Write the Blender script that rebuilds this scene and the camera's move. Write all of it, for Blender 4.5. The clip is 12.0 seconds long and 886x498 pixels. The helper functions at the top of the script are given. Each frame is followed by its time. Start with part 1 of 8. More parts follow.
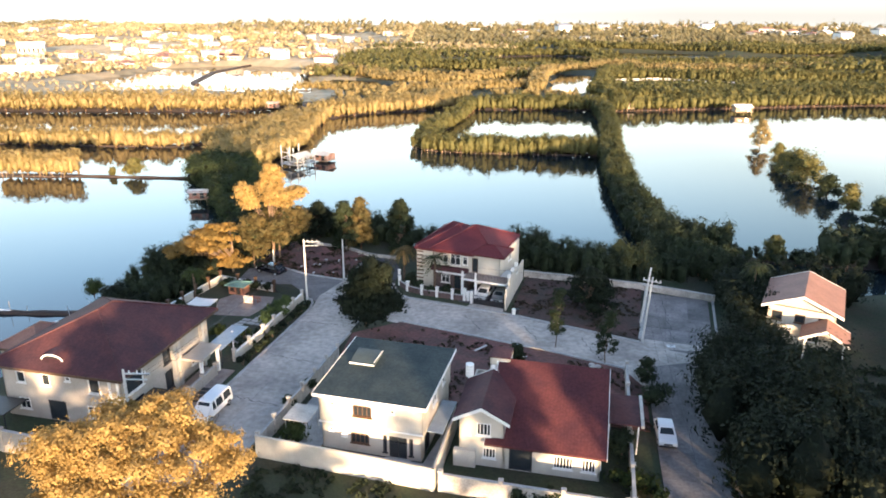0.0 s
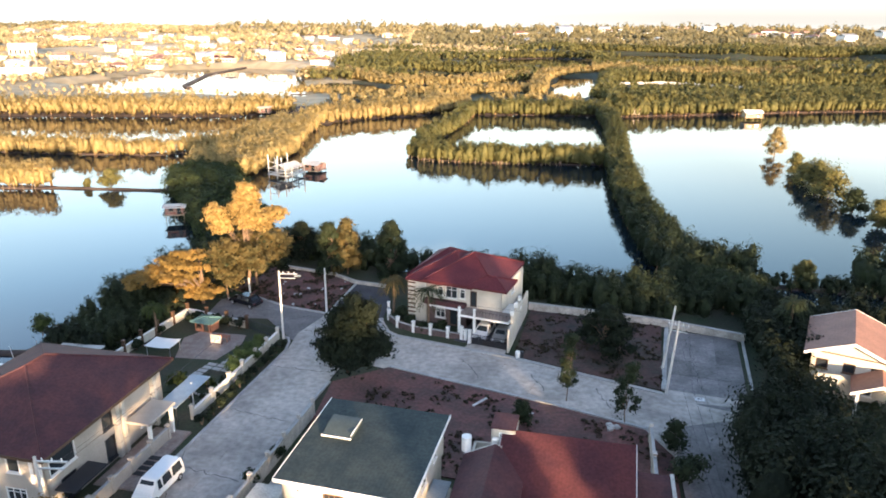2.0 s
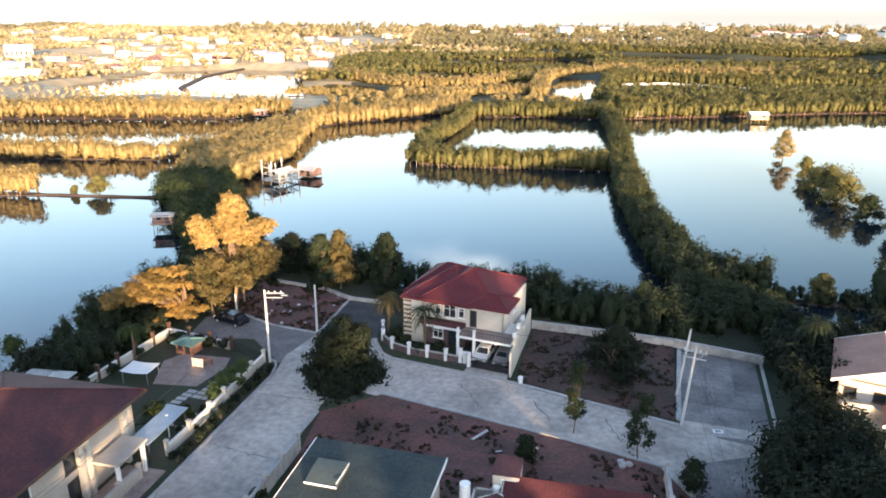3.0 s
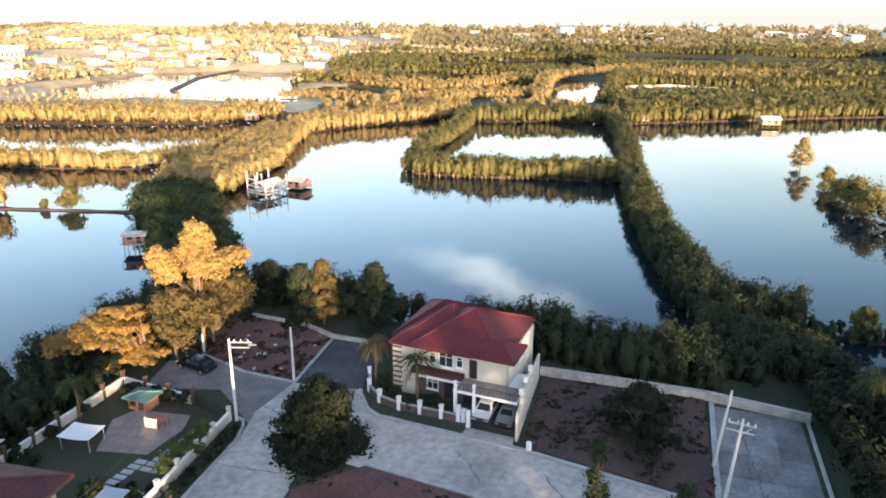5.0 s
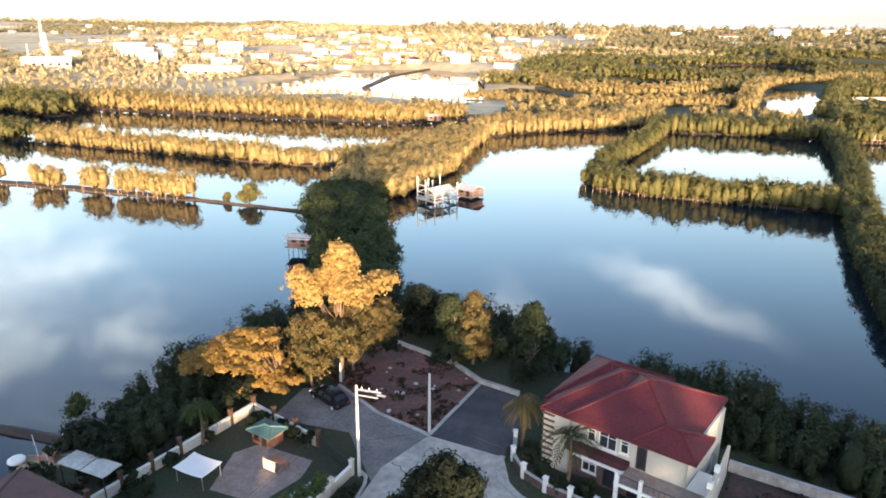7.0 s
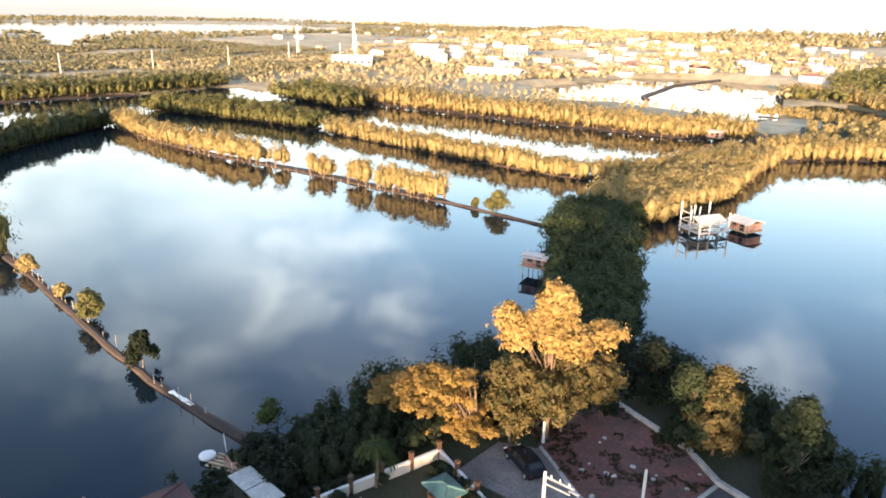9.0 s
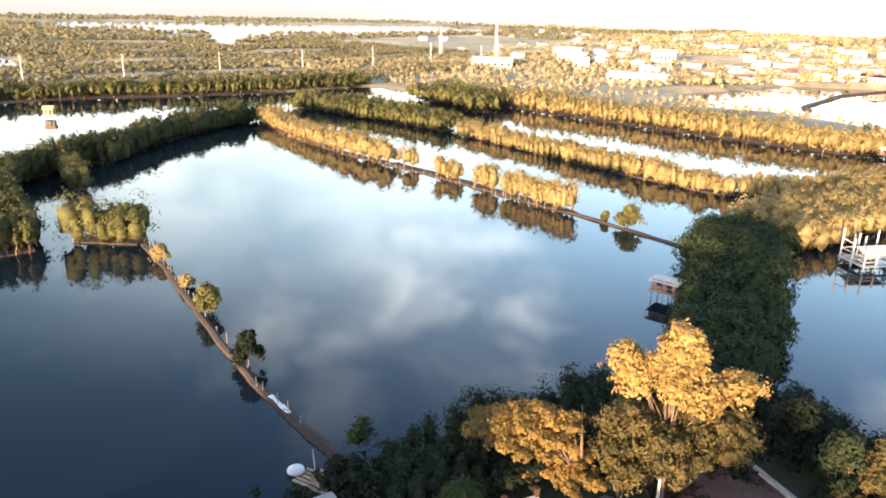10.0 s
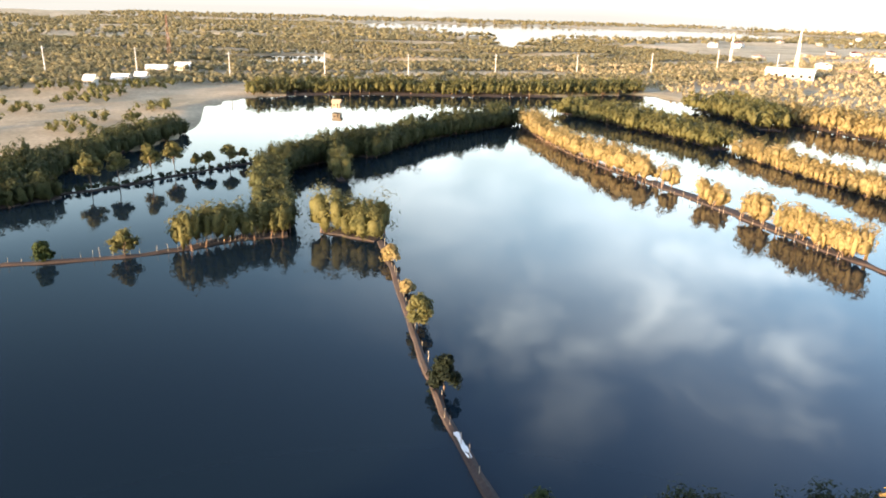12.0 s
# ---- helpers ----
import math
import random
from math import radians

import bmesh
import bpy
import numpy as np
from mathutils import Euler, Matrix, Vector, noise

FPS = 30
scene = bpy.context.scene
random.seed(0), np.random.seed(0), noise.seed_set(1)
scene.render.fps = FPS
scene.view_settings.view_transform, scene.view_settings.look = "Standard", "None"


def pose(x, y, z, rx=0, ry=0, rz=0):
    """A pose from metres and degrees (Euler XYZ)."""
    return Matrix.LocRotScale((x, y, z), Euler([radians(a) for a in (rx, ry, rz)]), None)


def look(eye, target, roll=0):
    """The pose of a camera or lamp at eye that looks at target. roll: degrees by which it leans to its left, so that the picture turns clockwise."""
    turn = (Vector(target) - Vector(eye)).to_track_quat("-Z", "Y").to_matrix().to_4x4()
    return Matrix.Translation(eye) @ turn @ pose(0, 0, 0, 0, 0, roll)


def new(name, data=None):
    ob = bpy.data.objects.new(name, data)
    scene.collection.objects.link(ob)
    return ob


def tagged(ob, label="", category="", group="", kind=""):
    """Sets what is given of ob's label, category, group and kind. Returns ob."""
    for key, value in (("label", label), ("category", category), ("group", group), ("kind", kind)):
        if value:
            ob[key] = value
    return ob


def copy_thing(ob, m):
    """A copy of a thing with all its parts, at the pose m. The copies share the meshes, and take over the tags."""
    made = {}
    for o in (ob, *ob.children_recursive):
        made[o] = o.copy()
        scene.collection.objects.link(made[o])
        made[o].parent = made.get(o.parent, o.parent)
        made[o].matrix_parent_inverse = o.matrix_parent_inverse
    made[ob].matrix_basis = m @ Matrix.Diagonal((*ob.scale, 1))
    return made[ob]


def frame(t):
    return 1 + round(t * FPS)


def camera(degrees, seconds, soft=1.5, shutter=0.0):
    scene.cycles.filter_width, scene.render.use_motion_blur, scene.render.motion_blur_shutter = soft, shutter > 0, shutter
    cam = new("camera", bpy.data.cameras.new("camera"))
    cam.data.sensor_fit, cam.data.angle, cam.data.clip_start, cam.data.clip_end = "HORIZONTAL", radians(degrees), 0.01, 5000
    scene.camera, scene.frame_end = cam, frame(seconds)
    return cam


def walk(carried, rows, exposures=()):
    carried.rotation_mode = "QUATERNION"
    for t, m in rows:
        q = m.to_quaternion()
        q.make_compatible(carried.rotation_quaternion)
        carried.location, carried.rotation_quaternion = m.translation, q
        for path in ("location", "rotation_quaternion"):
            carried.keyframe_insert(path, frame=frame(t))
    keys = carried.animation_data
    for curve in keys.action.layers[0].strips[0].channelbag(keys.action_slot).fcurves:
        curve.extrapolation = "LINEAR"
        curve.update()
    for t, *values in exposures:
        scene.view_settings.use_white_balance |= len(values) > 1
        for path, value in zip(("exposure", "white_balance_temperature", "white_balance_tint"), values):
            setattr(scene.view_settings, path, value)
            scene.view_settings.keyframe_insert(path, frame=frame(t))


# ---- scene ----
cam = camera(64.5, 12.0, soft=1.8)
PATH = [
    (0, (1.132, 1.858, 39.492), (1.084, 3.753, 38.855), 0.3),
    (0.5, (1.266, 4.995, 39.447), (1.219, 6.891, 38.812), 0.3),
    (1, (1.372, 8.101, 39.434), (1.325, 9.997, 38.799), 0.3),
    (1.5, (1.46, 11.215, 39.407), (1.412, 13.112, 38.773), 0.3),
    (2, (1.466, 14.366, 39.442), (1.419, 16.263, 38.809), 0.4),
    (2.5, (1.602, 17.458, 39.379), (1.554, 19.355, 38.747), 0.4),
    (3, (1.695, 20.499, 39.466), (1.646, 22.396, 38.834), 0.3),
    (5, (1.828, 33.071, 39.635), (1.78, 34.968, 39.003), 0.3),
    (5.5, (1.81, 36.239, 39.639), (1.76, 38.136, 39.007), 0.3),
    (6, (1.667, 39.437, 39.662), (1.524, 41.329, 39.03), 0.4),
    (6.5, (1.615, 42.583, 39.788), (1.265, 44.447, 39.154), 0.5),
    (7, (1.548, 45.812, 39.819), (1.01, 47.63, 39.184), 0.5),
    (9, (-0.821, 58.642, 39.021), (-2.007, 60.124, 38.391), 1.0),
    (9.5, (-1.952, 61.608, 38.936), (-3.281, 62.962, 38.305), 1.1),
    (10, (-3.488, 64.308, 38.842), (-4.939, 65.531, 38.211), 1.2),
    (10.5, (-4.931, 66.781, 38.783), (-6.492, 67.86, 38.15), 1.4),
    (11, (-6.491, 69.128, 38.772), (-8.149, 70.051, 38.138), 1.5),
    (11.5, (-8.297, 71.231, 38.896), (-10.035, 71.988, 38.259), 1.6),
    (12, (-10.115, 73.189, 38.874), (-11.915, 73.783, 38.236), 1.6),
]
walk(cam, [(t, look(eye, target, roll)) for t, eye, target, roll in PATH])

# ---- world, sun, exposure ----
SUN_EL, SUN_AZ = 5.4, 158.0          # degrees; azimuth clockwise from +y
sun_dir = Vector((math.sin(radians(SUN_AZ)) * math.cos(radians(SUN_EL)),
                  math.cos(radians(SUN_AZ)) * math.cos(radians(SUN_EL)), math.sin(radians(SUN_EL))))
scene.view_settings.exposure = 2.14

world = bpy.data.worlds.new("sky")
scene.world = world
world.use_nodes = True
wt = world.node_tree
wt.nodes.clear()


def wnode(kind, **values):
    n = wt.nodes.new(kind)
    for k, v in values.items():
        n.inputs[k].default_value = v
    return n


sky = wnode("ShaderNodeTexSky")
sky.sky_type, sky.sun_disc = "NISHITA", False
sky.sun_elevation, sky.sun_rotation = radians(SUN_EL), radians(SUN_AZ)
sky.air_density, sky.dust_density, sky.ozone_density = 1.0, 1.5, 1.5
gen = wnode("ShaderNodeTexCoord")
split = wnode("ShaderNodeSeparateXYZ")
wt.links.new(gen.outputs["Generated"], split.inputs[0])
# Haze: a pale band that thins out upwards.
haze = wnode("ShaderNodeMapRange")
haze.interpolation_type = "SMOOTHERSTEP"
haze.inputs["From Min"].default_value, haze.inputs["From Max"].default_value = 0.04, 0.54
haze.inputs["To Min"].default_value, haze.inputs["To Max"].default_value = 1.0, 0.0
wt.links.new(split.outputs["Z"], haze.inputs["Value"])
# Clouds: soft streaks high over the ponds.
flat = wnode("ShaderNodeVectorMath")
flat.operation = "DIVIDE"
lift = wnode("ShaderNodeMath", **{})
lift.operation = "ADD"
lift.inputs[1].default_value = 0.12
wt.links.new(split.outputs["Z"], lift.inputs[0])
trio = wnode("ShaderNodeCombineXYZ")
for axis in "XYZ":
    wt.links.new(lift.outputs[0], trio.inputs[axis])
wt.links.new(gen.outputs["Generated"], flat.inputs[0])
wt.links.new(trio.outputs[0], flat.inputs[1])
puff = wnode("ShaderNodeTexNoise", Scale=2.6, Detail=6.0, Roughness=0.62, Distortion=0.25)
wt.links.new(flat.outputs[0], puff.inputs["Vector"])
# Each cloud: bearing to the left of +y and elevation in degrees, radius, density. They are torn by noise.
CLOUDS = [(68, 18, 0.16, 0.28), (58, 24.5, 0.12, 0.52), (53, 21.5, 0.13, 0.72), (43, 25, 0.12, 0.75), (66, 24, 0.11, 0.52), (60, 30, 0.11, 0.25), (49, 28, 0.08, 0.16), (63, 20, 0.11, 0.3),
          (48, 18, 0.12, 0.5), (12, 25, 0.09, 0.45), (74, 14, 0.25, 0.48), (45, 26, 0.24, 0.12), (56, 17.5, 0.28, 0.42), (28, 27, 0.09, 0.35)]
torn = wnode("ShaderNodeVectorMath")
torn.operation = "MULTIPLY_ADD"
torn.inputs[1].default_value, torn.inputs[2].default_value = (0.38, 0.38, 0.17), (0, 0, 0)
centre = wnode("ShaderNodeVectorMath")
centre.operation = "SUBTRACT"
centre.inputs[1].default_value = (0.5, 0.5, 0.5)
wt.links.new(puff.outputs["Color"], centre.inputs[0])
wt.links.new(centre.outputs[0], torn.inputs[0])
wt.links.new(gen.outputs["Generated"], torn.inputs[2])
# A long thin streak, little torn.
frayed = wnode("ShaderNodeVectorMath")
frayed.operation = "MULTIPLY_ADD"
frayed.inputs[1].default_value = (0.17, 0.17, 0.11)
wt.links.new(centre.outputs[0], frayed.inputs[0])
wt.links.new(gen.outputs["Generated"], frayed.inputs[2])
aim = lambda left, rise: Vector((-math.sin(radians(left)) * math.cos(radians(rise)), math.cos(radians(left)) * math.cos(radians(rise)), math.sin(radians(rise))))
mid, run = aim(-4.0, 20.8), (aim(-13.0, 22.8) - aim(5.0, 18.6)).normalized()
pair = wnode("ShaderNodeCombineXYZ")
for axis, way, half in (("X", run, 0.19), ("Y", mid.cross(run).normalized(), 0.034)):
    reach = wnode("ShaderNodeVectorMath")
    reach.operation = "DOT_PRODUCT"
    reach.inputs[1].default_value = way / half
    shift = wnode("ShaderNodeMath")
    shift.operation = "SUBTRACT"
    shift.inputs[1].default_value = mid.dot(way) / half
    wt.links.new(frayed.outputs[0], reach.inputs[0])
    wt.links.new(reach.outputs["Value"], shift.inputs[0])
    wt.links.new(shift.outputs[0], pair.inputs[axis])
size_of = wnode("ShaderNodeVectorMath")
size_of.operation = "LENGTH"
wt.links.new(pair.outputs[0], size_of.inputs[0])
streak = wnode("ShaderNodeMapRange")
streak.interpolation_type = "SMOOTHSTEP"
for key, value in (("From Min", 1.0), ("From Max", 0.0), ("To Min", 0.0), ("To Max", 0.42)):
    streak.inputs[key].default_value = value
wt.links.new(size_of.outputs["Value"], streak.inputs["Value"])
cover = streak.outputs[0]
for bearing, rise, radius, density in CLOUDS:
    far = wnode("ShaderNodeVectorMath")
    far.operation = "DISTANCE"
    far.inputs[1].default_value = (-math.sin(radians(bearing)) * math.cos(radians(rise)), math.cos(radians(bearing)) * math.cos(radians(rise)), math.sin(radians(rise)))
    wt.links.new(torn.outputs[0], far.inputs[0])
    soft_edge = wnode("ShaderNodeMapRange")
    soft_edge.interpolation_type = "SMOOTHSTEP"
    for key, value in (("From Min", radius), ("From Max", radius * -0.35), ("To Min", 0.0), ("To Max", density)):
        soft_edge.inputs[key].default_value = value
    wt.links.new(far.outputs["Value"], soft_edge.inputs["Value"])
    both = wnode("ShaderNodeMath")
    both.operation = "MAXIMUM"
    wt.links.new(cover, both.inputs[0])
    wt.links.new(soft_edge.outputs[0], both.inputs[1])
    cover = both.outputs[0]

SKY_GAIN = 0.43
blue = wnode("ShaderNodeVectorMath")
blue.operation = "MULTIPLY"
blue.inputs[1].default_value = (SKY_GAIN * 0.99, SKY_GAIN * 0.97, SKY_GAIN * 1.15)
wt.links.new(sky.outputs[0], blue.inputs[0])
mix2 = wnode("ShaderNodeMix")
mix2.data_type = "RGBA"
tone = wnode("ShaderNodeValToRGB")
ramp = tone.color_ramp.elements
ramp[0].position, ramp[0].color = 0.0, (0.41, 0.39, 0.355, 1)
ramp[1].position, ramp[1].color = 0.07, (0.85, 0.82, 0.74, 1)
second = ramp.new(0.15)
second.color = (1.25, 1.36, 1.23, 1)
third = ramp.new(0.32)
third.color = (0.88, 1.48, 1.86, 1)
wt.links.new(split.outputs["Z"], tone.inputs["Fac"])
wt.links.new(tone.outputs["Color"], mix2.inputs["B"])
wt.links.new(haze.outputs[0], mix2.inputs["Factor"])
wt.links.new(blue.outputs[0], mix2.inputs["A"])
mix1 = wnode("ShaderNodeMix")
mix1.data_type = "RGBA"
mix1.inputs["B"].default_value = (3.8, 4.05, 4.0, 1)
wt.links.new(cover, mix1.inputs["Factor"])
wt.links.new(mix2.outputs["Result"], mix1.inputs["A"])
# Scattering is strongest towards and away from the sun, weakest across.
away = wnode("ShaderNodeVectorMath")
away.operation = "DOT_PRODUCT"
away.inputs[1].default_value = sun_dir
wt.links.new(gen.outputs["Generated"], away.inputs[0])
square = wnode("ShaderNodeMath")
square.operation = "ABSOLUTE"
wt.links.new(away.outputs["Value"], square.inputs[0])
fall = wnode("ShaderNodeMath")
fall.operation = "POWER"
fall.inputs[1].default_value = 1.6
wt.links.new(square.outputs[0], fall.inputs[0])
phase = wnode("ShaderNodeMapRange")
phase.inputs["To Min"].default_value, phase.inputs["To Max"].default_value = 0.13, 0.75
wt.links.new(fall.outputs[0], phase.inputs["Value"])
# Low haze is bright all round.
low_haze = wnode("ShaderNodeMapRange")
low_haze.interpolation_type = "SMOOTHSTEP"
for key, value in (("From Min", 0.12), ("From Max", 0.36), ("To Min", 0.55), ("To Max", 0.10)):
    low_haze.inputs[key].default_value = value
wt.links.new(split.outputs["Z"], low_haze.inputs["Value"])
glow = wnode("ShaderNodeMath")
glow.operation = "MAXIMUM"
wt.links.new(phase.outputs[0], glow.inputs[0])
wt.links.new(low_haze.outputs[0], glow.inputs[1])
back = wnode("ShaderNodeBackground")
wt.links.new(glow.outputs[0], back.inputs["Strength"])
wt.links.new(mix1.outputs["Result"], back.inputs["Color"])
wout = wnode("ShaderNodeOutputWorld")
wt.links.new(back.outputs[0], wout.inputs["Surface"])

sun = bpy.data.lights.new("sun", "SUN")
sun.energy, sun.angle, sun.color = 4.8, radians(1.6), (1.0, 0.70, 0.42)
new("sun", sun).matrix_world = look(tuple(sun_dir * 100), (0, 0, 0))

# ---- materials ----
def material(name, base, rough=0.8, vary=0.25, scale=1.0, fine=12.0, bump=0.2, metal=0.0, tint=None,
             random=0.0, island=0.0, spec=0.5, ribs=None, rib_axis="X", transmission=0.0, ior=1.45, relief=0.05, ground=False):
    """A procedural surface: a base colour with coarse stains and fine grain, relief, and a change from piece to piece.
    tint: the colour of the stains. ground: stains that run on from piece to piece. ribs: the spacing in metres of raised lines along rib_axis."""
    m = bpy.data.materials.new(name)
    m.use_nodes = True
    t = m.node_tree
    t.nodes.clear()
    out = t.nodes.new("ShaderNodeOutputMaterial")
    bsdf = t.nodes.new("ShaderNodeBsdfPrincipled")
    t.links.new(bsdf.outputs[0], out.inputs["Surface"])
    co = t.nodes.new("ShaderNodeTexCoord")
    big = t.nodes.new("ShaderNodeTexNoise")
    big.inputs["Scale"].default_value, big.inputs["Detail"].default_value, big.inputs["Roughness"].default_value = scale, 6, 0.6
    small = t.nodes.new("ShaderNodeTexNoise")
    small.inputs["Scale"].default_value, small.inputs["Detail"].default_value = fine, 3
    where = t.nodes.new("ShaderNodeNewGeometry").outputs["Position"] if ground else co.outputs["Object"]
    for n in (big, small):
        t.links.new(where, n.inputs["Vector"])
    ramp = t.nodes.new("ShaderNodeMapRange")
    ramp.inputs["From Min"].default_value, ramp.inputs["From Max"].default_value = 0.38, 0.66
    t.links.new(big.outputs["Fac"], ramp.inputs["Value"])
    mix = t.nodes.new("ShaderNodeMix")
    mix.data_type = "RGBA"
    second = tint or tuple(c * (1 - vary) for c in base)
    mix.inputs["A"].default_value, mix.inputs["B"].default_value = (*base, 1), (*second, 1)
    t.links.new(ramp.outputs[0], mix.inputs["Factor"])
    hsv = t.nodes.new("ShaderNodeHueSaturation")
    t.links.new(mix.outputs["Result"], hsv.inputs["Color"])
    grain = t.nodes.new("ShaderNodeMapRange")
    grain.inputs["From Min"].default_value, grain.inputs["From Max"].default_value = 0.3, 0.7
    grain.inputs["To Min"].default_value, grain.inputs["To Max"].default_value = 1 - vary * 0.6, 1 + vary * 0.6
    t.links.new(small.outputs["Fac"], grain.inputs["Value"])
    value = grain.outputs[0]
    for amount, kind, socket in ((random, "ShaderNodeObjectInfo", "Random"), (island, "ShaderNodeNewGeometry", "Random Per Island")):
        if amount:
            info = t.nodes.new(kind)
            span = t.nodes.new("ShaderNodeMapRange")
            span.inputs["To Min"].default_value, span.inputs["To Max"].default_value = 1 - amount, 1 + amount
            t.links.new(info.outputs[socket], span.inputs["Value"])
            times = t.nodes.new("ShaderNodeMath")
            times.operation = "MULTIPLY"
            t.links.new(value, times.inputs[0])
            t.links.new(span.outputs[0], times.inputs[1])
            value = times.outputs[0]
    t.links.new(value, hsv.inputs["Value"])
    t.links.new(hsv.outputs[0], bsdf.inputs["Base Color"])
    bsdf.inputs["Roughness"].default_value, bsdf.inputs["Metallic"].default_value = rough, metal
    bsdf.inputs["Specular IOR Level"].default_value, bsdf.inputs["IOR"].default_value = spec, ior
    bsdf.inputs["Transmission Weight"].default_value = transmission
    if bump or ribs:
        b = t.nodes.new("ShaderNodeBump")
        b.inputs["Strength"].default_value, b.inputs["Distance"].default_value = bump, relief
        t.links.new(small.outputs["Fac"], b.inputs["Height"])
        last = b
        if ribs:
            w = t.nodes.new("ShaderNodeTexWave")
            w.bands_direction, w.wave_profile = rib_axis, "SIN"
            w.inputs["Scale"].default_value = 0.314159 / ribs
            t.links.new(co.outputs["Object"], w.inputs["Vector"])
            b2 = t.nodes.new("ShaderNodeBump")
            b2.inputs["Strength"].default_value, b2.inputs["Distance"].default_value = 0.12, 0.05
            t.links.new(w.outputs["Fac"], b2.inputs["Height"])
            t.links.new(b.outputs[0], b2.inputs["Normal"])
            last = b2
        t.links.new(last.outputs[0], bsdf.inputs["Normal"])
    return m


def leaf_material(name, base, other, island=0.14, scale=0.25):
    m = material(name, base, rough=0.7, vary=0.3, scale=scale, fine=2.4, bump=0.5, tint=other, island=island, spec=0.2, relief=0.3)
    # Thin leaves let part of the light through.
    t = m.node_tree
    bsdf = t.nodes["Principled BSDF"]
    through_leaf, blend = t.nodes.new("ShaderNodeBsdfTranslucent"), t.nodes.new("ShaderNodeMixShader")
    t.links.new(bsdf.inputs["Base Color"].links[0].from_socket, through_leaf.inputs["Color"])
    blend.inputs[0].default_value = 0.36
    t.links.new(bsdf.outputs[0], blend.inputs[1])
    t.links.new(through_leaf.outputs[0], blend.inputs[2])
    t.links.new(blend.outputs[0], next(n for n in t.nodes if n.type == "OUTPUT_MATERIAL").inputs["Surface"])
    return m


